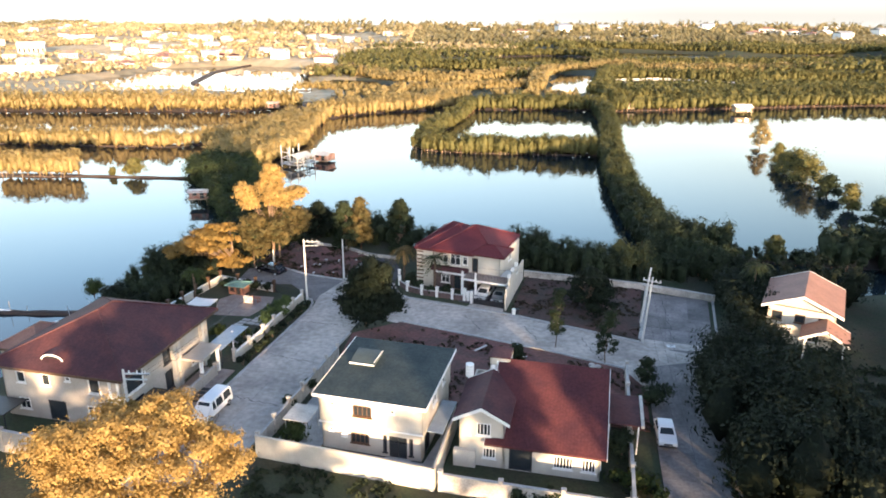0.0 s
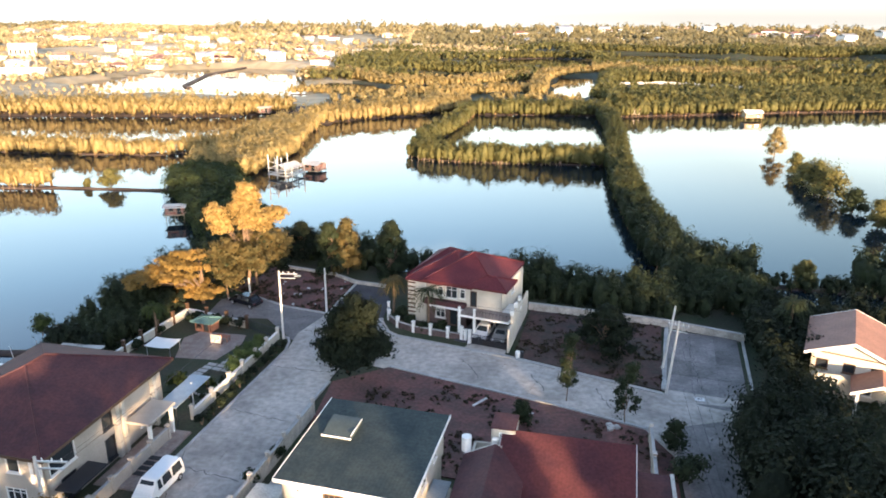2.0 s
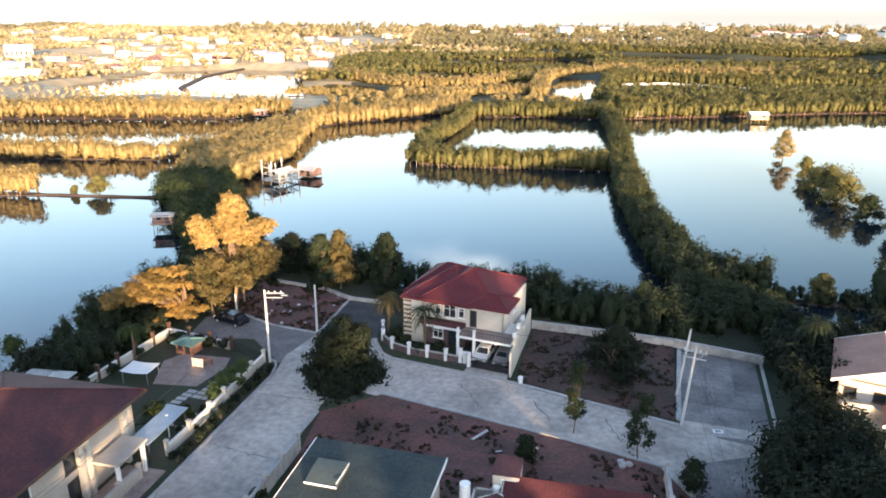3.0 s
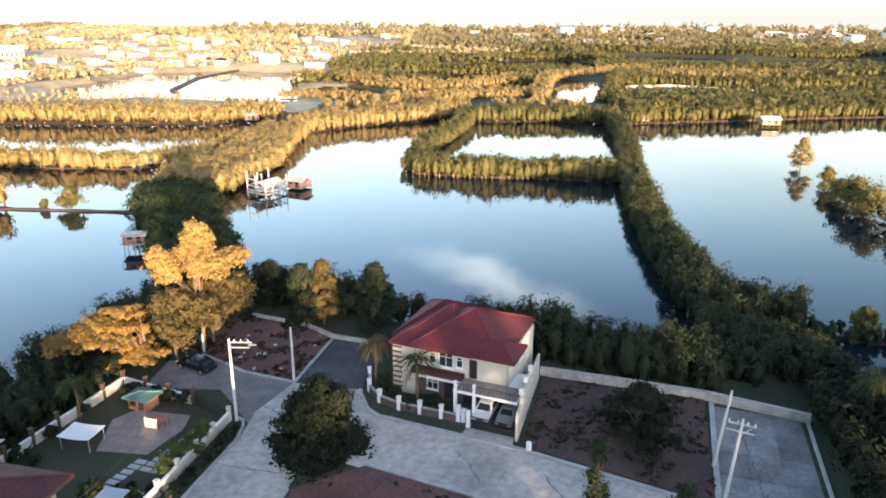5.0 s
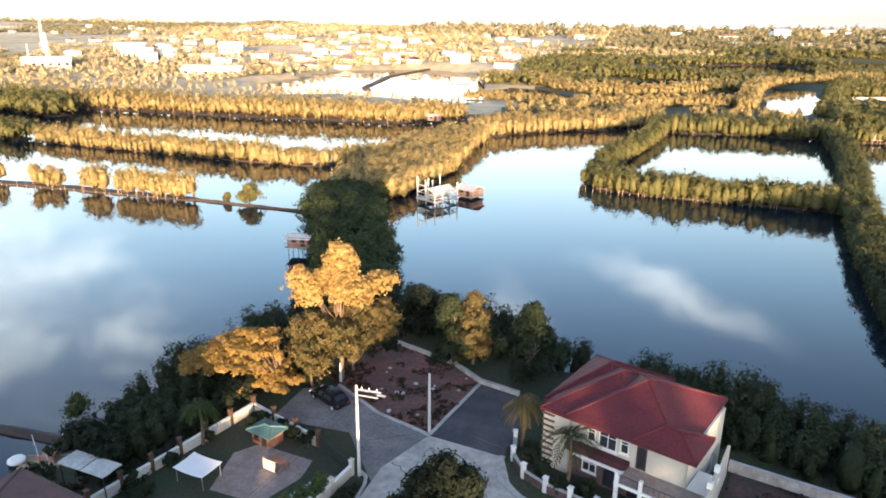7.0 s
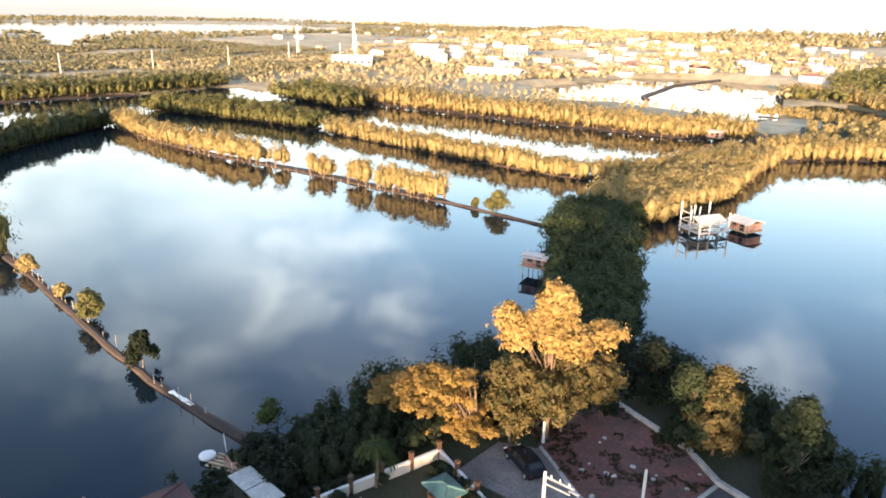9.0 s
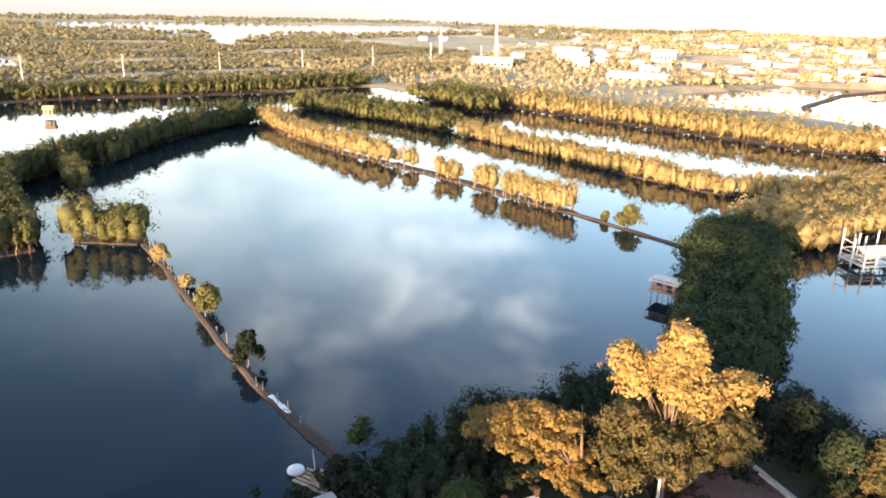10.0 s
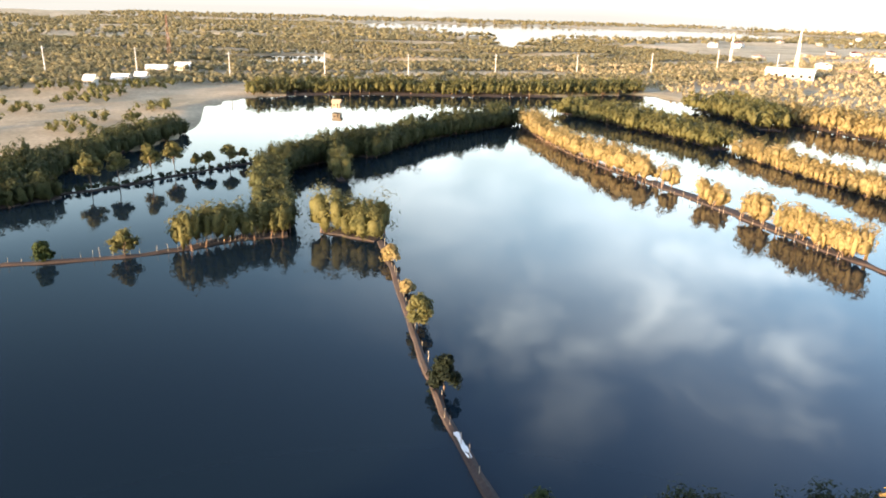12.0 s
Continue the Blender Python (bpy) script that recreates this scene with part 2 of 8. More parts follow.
M = {
    "soil": material("soil", (0.17, 0.075, 0.064), 0.95, 0.4, 0.3, 2.5, 0.6, tint=(0.09, 0.057, 0.05)),
    "soildark": material("dark_soil", (0.09, 0.048, 0.042), 0.95, 0.4, 0.35, 2.5, 0.6, tint=(0.05, 0.042, 0.034)),
    "bluesheet": material("blue_grey_sheet", (0.30, 0.36, 0.42), 0.6, 0.15, 0.8, 6.0, 0.1, ribs=0.2),
    "grass": material("grass", (0.034, 0.050, 0.023), 0.95, 0.4, 0.2, 4.0, 0.6, tint=(0.056, 0.050, 0.032)),
    # Far land, paled and warmed in place of haze and low sun.
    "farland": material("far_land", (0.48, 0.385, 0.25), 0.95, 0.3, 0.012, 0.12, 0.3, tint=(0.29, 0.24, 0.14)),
    "mud": material("mud", (0.06, 0.040, 0.033), 0.95, 0.4, 0.3, 3.0, 0.7, tint=(0.042, 0.033, 0.03)),
    # Dry grass, lightened past its own tone to carry warm sunlight.
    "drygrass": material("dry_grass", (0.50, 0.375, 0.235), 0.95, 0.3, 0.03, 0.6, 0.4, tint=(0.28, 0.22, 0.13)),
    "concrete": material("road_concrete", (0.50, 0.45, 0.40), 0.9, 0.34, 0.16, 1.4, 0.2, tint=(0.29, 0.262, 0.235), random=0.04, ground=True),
    # Old dark concrete; its depth also carries the side street's tree shade.
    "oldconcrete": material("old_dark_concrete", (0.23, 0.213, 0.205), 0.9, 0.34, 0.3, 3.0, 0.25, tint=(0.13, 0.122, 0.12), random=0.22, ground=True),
    "roofhood": material("green_grey_sheet", (0.05, 0.068, 0.07), 0.7, 0.2, 0.6, 5.0, 0.1, tint=(0.04, 0.055, 0.058)),
    "asphalt": material("old_asphalt", (0.05, 0.05, 0.06), 0.9, 0.3, 0.4, 8.0, 0.4, tint=(0.085, 0.083, 0.09)),
    "kerb": material("kerb_concrete", (0.45, 0.44, 0.42), 0.9, 0.3, 0.6, 8.0, 0.3),
    "wallwhite": material("cream_paint", (0.56, 0.52, 0.45), 0.8, 0.10, 0.5, 9.0, 0.1, tint=(0.47, 0.43, 0.365)),
    "wallstain": material("stained_wall", (0.55, 0.50, 0.44), 0.9, 0.3, 0.7, 7.0, 0.3, tint=(0.33, 0.29, 0.25)),
    "wallbeige": material("beige_paint", (0.46, 0.405, 0.345), 0.85, 0.15, 0.4, 8.0, 0.15, tint=(0.38, 0.33, 0.28)),
    "trimwhite": material("white_trim", (0.80, 0.79, 0.76), 0.6, 0.10, 0.8, 9.0, 0.05),
    "roofgreen": material("green_roof", (0.030, 0.043, 0.046), 0.8, 0.30, 0.35, 4.0, 0.1, tint=(0.055, 0.068, 0.064), ribs=0.3, spec=0.2),
    "roofmaroon": material("maroon_roof", (0.088, 0.028, 0.030), 0.8, 0.3, 0.35, 4.0, 0.1, tint=(0.055, 0.02, 0.026), ribs=0.3, spec=0.2),
    "roofmaroon_y": material("maroon_tile_roof", (0.088, 0.035, 0.037), 0.75, 0.3, 0.4, 4.0, 0.15, tint=(0.052, 0.025, 0.031), ribs=0.35, spec=0.2),
    "roofred": material("red_roof", (0.12, 0.028, 0.032), 0.7, 0.25, 0.3, 4.0, 0.1, tint=(0.09, 0.02, 0.027), ribs=0.3, spec=0.2),
    "rooftan": material("tan_roof", (0.27, 0.14, 0.105), 0.7, 0.25, 0.5, 4.0, 0.15, tint=(0.21, 0.11, 0.085), ribs=0.3),
    "glass": material("dark_glass", (0.03, 0.035, 0.04), 0.08, 0.1, 1.0, 4.0, 0.0, spec=0.6),
    "stone": material("dark_stone_cladding", (0.13, 0.085, 0.08), 0.9, 0.4, 1.5, 7.0, 0.5, tint=(0.07, 0.05, 0.05)),
    "wood": material("dark_wood", (0.11, 0.06, 0.035), 0.6, 0.3, 1.5, 14.0, 0.2),
    "iron": material("painted_iron", (0.025, 0.025, 0.03), 0.5, 0.2, 1.0, 9.0, 0.1),
    "galv": material("galvanised", (0.55, 0.55, 0.54), 0.45, 0.2, 1.0, 6.0, 0.1, metal=0.6),
    "pole": material("pole_concrete", (0.58, 0.56, 0.53), 0.85, 0.2, 1.0, 8.0, 0.2),
    "carwhite": material("white_car_paint", (0.78, 0.78, 0.77), 0.25, 0.04, 0.6, 4.0, 0.0),
    "carblack": material("black_car_paint", (0.012, 0.012, 0.016), 0.2, 0.1, 0.6, 4.0, 0.0),
    "carsilver": material("silver_car_paint", (0.45, 0.46, 0.47), 0.3, 0.05, 0.6, 4.0, 0.0, metal=0.5),
    "tyre": material("tyre_rubber", (0.02, 0.02, 0.02), 0.9, 0.2, 2.0, 20.0, 0.2),
    "bark": material("bark", (0.20, 0.13, 0.085), 0.95, 0.4, 1.5, 9.0, 0.6, tint=(0.10, 0.07, 0.05)),
    "mangbark": material("mangrove_stems", (0.28, 0.17, 0.10), 0.95, 0.35, 1.0, 6.0, 0.4),
    "bamboo": material("bamboo", (0.42, 0.33, 0.22), 0.8, 0.3, 1.0, 8.0, 0.2),
    "thatch": material("weathered_sheet", (0.52, 0.50, 0.46), 0.7, 0.3, 0.8, 6.0, 0.2, ribs=0.2),
    "palesheet": material("pale_sheet", (0.60, 0.58, 0.54), 0.85, 0.15, 0.8, 6.0, 0.15, tint=(0.48, 0.45, 0.42), spec=0.2),
    "rust": material("rusty_sheet", (0.30, 0.11, 0.07), 0.8, 0.4, 0.8, 5.0, 0.3, tint=(0.45, 0.33, 0.28)),
    "tile": material("terracotta_paving", (0.24, 0.18, 0.155), 0.85, 0.3, 0.8, 6.0, 0.2, tint=(0.32, 0.27, 0.24)),
    "canvas": material("white_canvas", (0.80, 0.79, 0.77), 0.7, 0.06, 0.8, 6.0, 0.1),
    "teal": material("teal_roof", (0.10, 0.19, 0.18), 0.6, 0.3, 0.8, 6.0, 0.1),
    "orange": material("orange_wood", (0.36, 0.16, 0.10), 0.7, 0.3, 1.0, 8.0, 0.1),
    # Both golden leaf colours hold warm sunlight.
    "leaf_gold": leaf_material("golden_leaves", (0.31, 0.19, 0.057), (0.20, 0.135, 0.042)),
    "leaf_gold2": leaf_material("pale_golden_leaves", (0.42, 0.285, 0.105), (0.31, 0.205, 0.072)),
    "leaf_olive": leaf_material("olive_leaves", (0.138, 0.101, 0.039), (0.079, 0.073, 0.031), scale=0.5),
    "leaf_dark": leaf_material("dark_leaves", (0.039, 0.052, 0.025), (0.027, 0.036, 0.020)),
    # Near-black green carries the shade of groves, mango and crown hearts.
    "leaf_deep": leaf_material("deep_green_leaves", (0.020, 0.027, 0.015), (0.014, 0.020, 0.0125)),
    # Olive leaves, paled so that distance haze sits in their colour.
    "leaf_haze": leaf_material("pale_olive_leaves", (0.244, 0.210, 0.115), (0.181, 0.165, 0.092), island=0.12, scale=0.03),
    "weed": leaf_material("dry_weeds", (0.067, 0.048, 0.030), (0.036, 0.034, 0.016), scale=0.4),
    "leaf_fern": leaf_material("fresh_green_leaves", (0.085, 0.12, 0.04), (0.06, 0.085, 0.03)),
    "leaf_mid": leaf_material("green_leaves", (0.053, 0.070, 0.020), (0.035, 0.053, 0.018)),
    # Mangroves: plain, then with sun in the colour, then two with shade.
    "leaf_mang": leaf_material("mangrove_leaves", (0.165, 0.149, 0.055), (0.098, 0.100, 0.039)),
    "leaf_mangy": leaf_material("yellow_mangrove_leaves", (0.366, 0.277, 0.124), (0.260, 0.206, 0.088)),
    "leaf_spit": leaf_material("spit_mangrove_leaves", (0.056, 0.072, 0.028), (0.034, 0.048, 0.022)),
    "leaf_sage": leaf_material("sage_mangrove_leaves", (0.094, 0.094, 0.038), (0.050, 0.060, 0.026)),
    # Far leaves, lightened to stand for haze and warm sun.
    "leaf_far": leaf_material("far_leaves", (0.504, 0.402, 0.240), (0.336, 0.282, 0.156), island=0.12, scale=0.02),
}


def water_material():
    m = bpy.data.materials.new("pond_water")
    m.use_nodes = True
    t = m.node_tree
    bsdf = t.nodes["Principled BSDF"]
    bsdf.inputs["Base Color"].default_value = (0.008, 0.016, 0.023, 1)
    bsdf.inputs["Roughness"].default_value = 0.045
    bsdf.inputs["IOR"].default_value = 1.33
    bsdf.inputs["Specular IOR Level"].default_value = 0.5
    co = t.nodes.new("ShaderNodeTexCoord")
    b = None
    for scale, strength, dist in ((0.9, 0.05, 0.05), (0.12, 0.04, 0.15)):
        n = t.nodes.new("ShaderNodeTexNoise")
        n.inputs["Scale"].default_value, n.inputs["Detail"].default_value = scale, 3
        t.links.new(co.outputs["Object"], n.inputs["Vector"])
        nb = t.nodes.new("ShaderNodeBump")
        nb.inputs["Strength"].default_value, nb.inputs["Distance"].default_value = strength, dist
        t.links.new(n.outputs["Fac"], nb.inputs["Height"])
        if b:
            t.links.new(b.outputs[0], nb.inputs["Normal"])
        b = nb
    t.links.new(b.outputs[0], bsdf.inputs["Normal"])
    return m


M["water"] = water_material()

# ---- building helpers ----
def link_mesh(name, me, mats, parent=None, label="", smooth=False):
    for m in mats if isinstance(mats, (list, tuple)) else [mats]:
        me.materials.append(M[m] if isinstance(m, str) else m)
    if smooth:
        me.polygons.foreach_set("use_smooth", [True] * len(me.polygons))
    ob = new(name, me)
    if parent:
        ob.parent = parent
    if label:
        ob["label"] = label
    return ob


def part(name, bm, mat, parent=None, label="", smooth=False):
    """Links a bmesh as one mesh object under a thing."""
    bmesh.ops.recalc_face_normals(bm, faces=bm.faces)
    me = bpy.data.meshes.new(name)
    bm.to_mesh(me)
    bm.free()
    return link_mesh(name, me, mat, parent, label, smooth)


def raw(name, verts, faces, mat, parent=None, label="", smooth=False, slots=None):
    me = bpy.data.meshes.new(name)
    me.from_pydata([tuple(v) for v in verts], [], [tuple(f) for f in faces])
    ob = link_mesh(name, me, mat, parent, label, smooth)
    if slots is not None:
        me.polygons.foreach_set("material_index", slots)
    return ob


def quads(name, v, mat, parent=None, label="", solid=None, three=False):
    """One mesh of loose quads (or triangles: three) from an array (n, 4, 3); solid: further (vertices, faces) with the second material."""
    if three:
        v = np.stack([v[:, 0] * 1.15 - v[:, 2] * 0.15, v[:, 1] * 1.1 - v[:, 3] * 0.1, (v[:, 2] * 0.8 + v[:, 3] * 0.2) * 1.25 - 0.25 * v[:, 0]], 1)
    n, c = len(v), v.shape[1]
    verts = v.reshape(-1, 3)
    loops, starts, totals, slots = [np.arange(c * n)], [np.arange(n) * c], [np.full(n, c)], [np.zeros(n, int)]
    if solid and len(solid[1]):
        sv, sf = np.asarray(solid[0], float), np.asarray(solid[1], int)
        k = sf.shape[1]
        loops.append((sf + len(verts)).ravel())
        starts.append(c * n + np.arange(len(sf)) * k)
        totals.append(np.full(len(sf), k))
        slots.append(np.ones(len(sf), int))
        verts = np.concatenate([verts, sv])
    loops, starts, totals, slots = (np.concatenate(a).astype(np.int32) for a in (loops, starts, totals, slots))
    me = bpy.data.meshes.new(name)
    me.vertices.add(len(verts))
    me.vertices.foreach_set("co", verts.astype(np.float32).ravel())
    me.loops.add(len(loops))
    me.loops.foreach_set("vertex_index", loops)
    me.polygons.add(len(starts))
    me.polygons.foreach_set("loop_start", starts)
    me.polygons.foreach_set("loop_total", totals)
    me.polygons.foreach_set("material_index", slots)
    me.polygons.foreach_set("use_smooth", slots.astype(bool))
    me.update(calc_edges=True)
    return link_mesh(name, me, mat, parent, label)


def thing(name, m, label, category, group="", kind=""):
    ob = new(name)
    ob.empty_display_size = 0.3
    ob.matrix_world = m
    return tagged(ob, label, category, group, kind)


def box(bm, x0, x1, y0, y1, z0, z1, bevel=0.0):
    r = bmesh.ops.create_cube(bm, size=1.0)
    for v in r["verts"]:
        v.co = ((x0 + x1) / 2 + v.co.x * (x1 - x0), (y0 + y1) / 2 + v.co.y * (y1 - y0), (z0 + z1) / 2 + v.co.z * (z1 - z0))
    if bevel:
        edges = list({e for v in r["verts"] for e in v.link_edges})
        bmesh.ops.bevel(bm, geom=edges, offset=bevel, segments=1, affect="EDGES")
    return bm


def boxes(*rows, bevel=0.0):
    bm = bmesh.new()
    for r in rows:
        box(bm, *r, bevel=bevel)
    return bm


def slab(points, z0, z1):
    """A flat plate over a plan outline."""
    bm = bmesh.new()
    low = [bm.verts.new((x, y, z0)) for x, y in points]
    top = [bm.verts.new((x, y, z1)) for x, y in points]
    n = len(points)
    for i in range(n):
        j = (i + 1) % n
        bm.faces.new((low[i], low[j], top[j], top[i]))
    for ring in (low, top):
        es = [bm.edges.get((ring[i], ring[(i + 1) % n])) for i in range(n)]
        bmesh.ops.triangle_fill(bm, edges=es, use_beauty=True)
    return bm


def tube(points, radii, sides=6):
    """Vertices and quad faces of a tapered tube along points."""
    pts = [Vector(p) for p in points]
    verts, faces = [], []
    for i, p in enumerate(pts):
        d = (pts[min(i + 1, len(pts) - 1)] - pts[max(i - 1, 0)]).normalized()
        a = d.cross(Vector((0.31, 0.95, 0.05))).normalized()
        b = d.cross(a)
        for s in range(sides):
            w = 2 * math.pi * s / sides
            verts.append(tuple(p + (a * math.cos(w) + b * math.sin(w)) * radii[i]))
    for i in range(len(pts) - 1):
        for s in range(sides):
            t = (s + 1) % sides
            faces.append((i * sides + s, i * sides + t, (i + 1) * sides + t, (i + 1) * sides + s))
    return verts, faces


def merge(*pieces):
    verts, faces = [], []
    for v, f in pieces:
        n = len(verts)
        verts += list(v)
        faces += [tuple(i + n for i in q) for q in f]
    return verts, faces


def rods(name, mat, parent, *rows, sides=6, label="", kind=""):
    """Straight round bars (start, end, radius), joined into one mesh."""
    v, f = merge(*[tube([a, b], [r, r], sides) for a, b, r in rows])
    ob = raw(name, v, f, mat, parent, label)
    return ob


def at(x, y, rot=0.0, z=0.0):
    return pose(x, y, z, 0, 0, rot)


# ---- leaves ----
def unit(v):
    return v / np.maximum(np.linalg.norm(v, axis=-1, keepdims=True), 1e-9)


def leaf_cards(rng, centres, radii, count, size, shell=0.35, flat=0.0, jitter=0.5):
    """count leaf clumps of about the given size over each of the ellipsoids; shell: how deep they reach inwards."""
    c = np.repeat(np.asarray(centres, float), count, 0)
    r = np.repeat(np.asarray(radii, float), count, 0)
    d = unit(rng.normal(size=c.shape))
    d[:, 2] = np.where(d[:, 2] < -0.75, -d[:, 2], d[:, 2])
    p = c + d * r * (1 - shell * rng.random((len(c), 1)) ** 1.5)
    normal = unit(d / r * r.mean() + rng.normal(size=c.shape) * jitter + np.array([0, 0, flat]))
    u = unit(np.cross(normal, unit(rng.normal(size=c.shape))))
    w = np.cross(normal, u)
    s = size * (0.55 + 0.9 * rng.random((len(c), 1)))
    a = s * (0.7 + 0.6 * rng.random((len(c), 1)))
    lift = normal * s * 0.15
    return np.stack([p - u * a, p - w * s * 0.62 + lift, p + u * a, p + w * s * 0.62 + lift], 1)


def sprays(rng, centres, radii, n, per, size, spread=0.3, deep=0.3, flat=0.0, droop=0.0):
    """n tufts of per leaf clumps over each ellipsoid; they stand out unevenly and leave gaps between them."""
    c, r = np.repeat(np.asarray(centres, float), n, 0), np.repeat(np.asarray(radii, float), n, 0)
    d = unit(rng.normal(size=c.shape))
    d[:, 2] = np.where(d[:, 2] < -0.55, -d[:, 2], d[:, 2])
    heart = c + d * r * (1 - deep + (deep + 0.06) * rng.random((len(c), 1)))
    wide = r.mean(1, keepdims=True) * spread * rng.uniform(0.6, 1.4, (len(c), 1))
    heart, wide, d = np.repeat(heart, per, 0), np.repeat(wide, per, 0), np.repeat(d, per, 0)
    o = np.clip(rng.normal(size=heart.shape), -1.5, 1.5)
    p = heart + o * wide * np.array([1, 1, 0.75])
    p[:, 2] -= droop * np.hypot(o[:, 0], o[:, 1]) * wide[:, 0]
    normal = unit(d * 1.3 + 0.6 * unit(o) + rng.normal(size=p.shape) * 0.3 + np.array([0, 0, flat]))
    u = unit(np.cross(normal, unit(rng.normal(size=p.shape))))
    w = np.cross(normal, u)
    s = size * (0.55 + 0.9 * rng.random((len(p), 1)))
    a = s * (0.75 + 0.6 * rng.random((len(p), 1)))
    lift = normal * s * 0.15
    return np.stack([p - u * a, p - w * s * 0.6 + lift, p + u * a, p + w * s * 0.6 + lift], 1)


def sphere_mesh(level):
    """Vertices and triangles of a unit icosphere."""
    bm = bmesh.new()
    bmesh.ops.create_icosphere(bm, subdivisions=level, radius=1.0)
    bm.verts.index_update()
    v = np.array([tuple(p.co) for p in bm.verts])
    f = np.array([[p.index for p in q.verts] for q in bm.faces])
    bm.free()
    return v, f


ROUND = {k: sphere_mesh(k) for k in (1, 2)}
ROUND[0] = (np.array([(1, 0, 0), (-1, 0, 0), (0, 1, 0), (0, -1, 0), (0, 0, 1), (0, 0, -1)], float),
            np.array([(0, 2, 4), (2, 1, 4), (1, 3, 4), (3, 0, 4), (2, 0, 5), (1, 2, 5), (3, 1, 5), (0, 3, 5)]))


def lumps(rng, centres, radii, level=1, rough=0.16):
    """Uneven rounded masses of foliage."""
    o, f = ROUND[level]
    c, r = np.asarray(centres, float), np.asarray(radii, float)
    push = 1 + rng.normal(size=(len(c), len(o), 1)) * rough
    v = (c[:, None] + o[None] * r[:, None] * push).reshape(-1, 3)
    return v, (f[None] + (np.arange(len(c)) * len(o))[:, None, None]).reshape(-1, 3)


def cores(centres, radii):
    """Rough inner masses behind the leaves (octahedra), as vertices and triangles."""
    o = np.array([(1, 0, 0), (-1, 0, 0), (0, 1, 0), (0, -1, 0), (0, 0, 1), (0, 0, -1)], float)
    f = np.array([(0, 2, 4), (2, 1, 4), (1, 3, 4), (3, 0, 4), (2, 0, 5), (1, 2, 5), (3, 1, 5), (0, 3, 5)])
    c, r = np.asarray(centres, float), np.asarray(radii, float)
    v = (c[:, None] + o[None] * r[:, None]).reshape(-1, 3)
    return v, (f[None] + (np.arange(len(c)) * 6)[:, None, None]).reshape(-1, 3)

# ---- ground, water and dikes ----
WATER = -2.42


def inside(px, py, poly):
    """Which of the points lie in the plan outline."""
    hit = np.zeros(px.shape, bool)
    for (x0, y0), (x1, y1) in zip(poly, poly[1:] + poly[:1]):
        cross = (y0 > py) != (y1 > py)
        hit ^= cross & (px < (x1 - x0) * (py - y0) / ((y1 - y0) or 1e-9) + x0)
    return hit


def gap(px, py, poly):
    """Distance to the outline."""
    best = np.full(px.shape, 1e9)
    for (x0, y0), (x1, y1) in zip(poly, poly[1:] + poly[:1]):
        dx, dy = x1 - x0, y1 - y0
        t = np.clip(((px - x0) * dx + (py - y0) * dy) / (dx * dx + dy * dy), 0, 1)
        best = np.minimum(best, np.hypot(px - x0 - t * dx, py - y0 - t * dy))
    return best


PONDS = [
    [(-54, -60), (-160, -60), (-163, 18), (-184, 30), (-210, 37), (-227, 46), (-244, 56), (-262, 65), (-300, 68), (-323, 68), (-350, 79), (-366, 90), (-376, 122), (-370, 166),
     (-362, 200), (-356, 245), (-362, 306), (-300, 306), (-257, 306), (-199, 308), (-146, 310), (-98, 313), (-78, 330), (-64, 304), (-54, 290), (-47, 304), (-37, 311), (-16, 321),
     (-5, 345), (8, 326), (31, 328), (53, 327), (66, 325), (85, 328), (104, 333), (129, 339), (164, 348), (300, 372), (300, 70), (120, 40), (0, -60)],
    [(-240, 440), (-228, 560), (-177, 600), (-128, 570), (-100, 470), (-84, 400), (-88, 374), (-122, 393), (-157, 405), (-188, 395), (-213, 416)],
    [(-94, 440), (-80, 478), (-59, 465), (-38, 430), (-31, 398), (-51, 401), (-71, 412)],
    [(-56, 548), (-20, 478), (5, 466), (40, 498), (60, 528), (25, 536), (-25, 560)],
    [(34, 650), (40, 780), (100, 800), (132, 740), (112, 640)],
    [(54, 430), (58, 470), (68, 515), (84, 540), (92, 506), (79, 430), (67, 392), (58, 402)],
    [(120, 765), (172, 705), (223, 685), (256, 655), (330, 650), (440, 700), (450, 800), (392, 812), (342, 785), (303, 792), (256, 845), (201, 868), (136, 890)],
    [(-690, 60), (-690, 110), (-706, 180), (-620, 172), (-596, 137), (-632, 112), (-655, 55)],
    [(-756, 385), (-1075, 560), (-1181, 690), (-1267, 843), (-1420, 1600), (-1750, 2000), (-2300, 1900), (-2600, 1300), (-2750, 900), (-2600, 420), (-2050, 372), (-1750, 440), (-1460, 540), (-1240, 560)],
]


def ground_height(px, py):
    far = np.hypot(px, py - 60)
    swell = noise_field(px, py, 400.0, 3) * 4 + noise_field(px, py, 90.0, 5) * 0.8
    rise = np.clip((far - 420) / 1800, 0, 1) * np.clip(0.6 + (px + 0.62 * py) / 300, 0, 1)
    h = -1.55 + np.clip(swell, -0.4, 4) * np.clip((far - 330) / 300, 0, 1) + 9 * rise
    for pond in PONDS:
        d = gap(px, py, pond) * np.where(inside(px, py, pond), 1, -1)
        wet = np.clip(d / 3.0 + 0.35, 0, 1)
        h = h * (1 - wet) + -4.2 * wet
    # Added open water ends the land, its pale reflection in place of haze: near in the north and east, far in the west.
    bearing = np.arctan2(px, py - 60)
    land_end = 4300 - 2350 * np.clip((bearing + 0.95) / 0.5, 0, 1)
    shore = np.clip((far - land_end - 0.06 * land_end * noise_field(px, py, 900.0, 8)) / 150, 0, 1)
    return h * (1 - shore) - 5 * shore


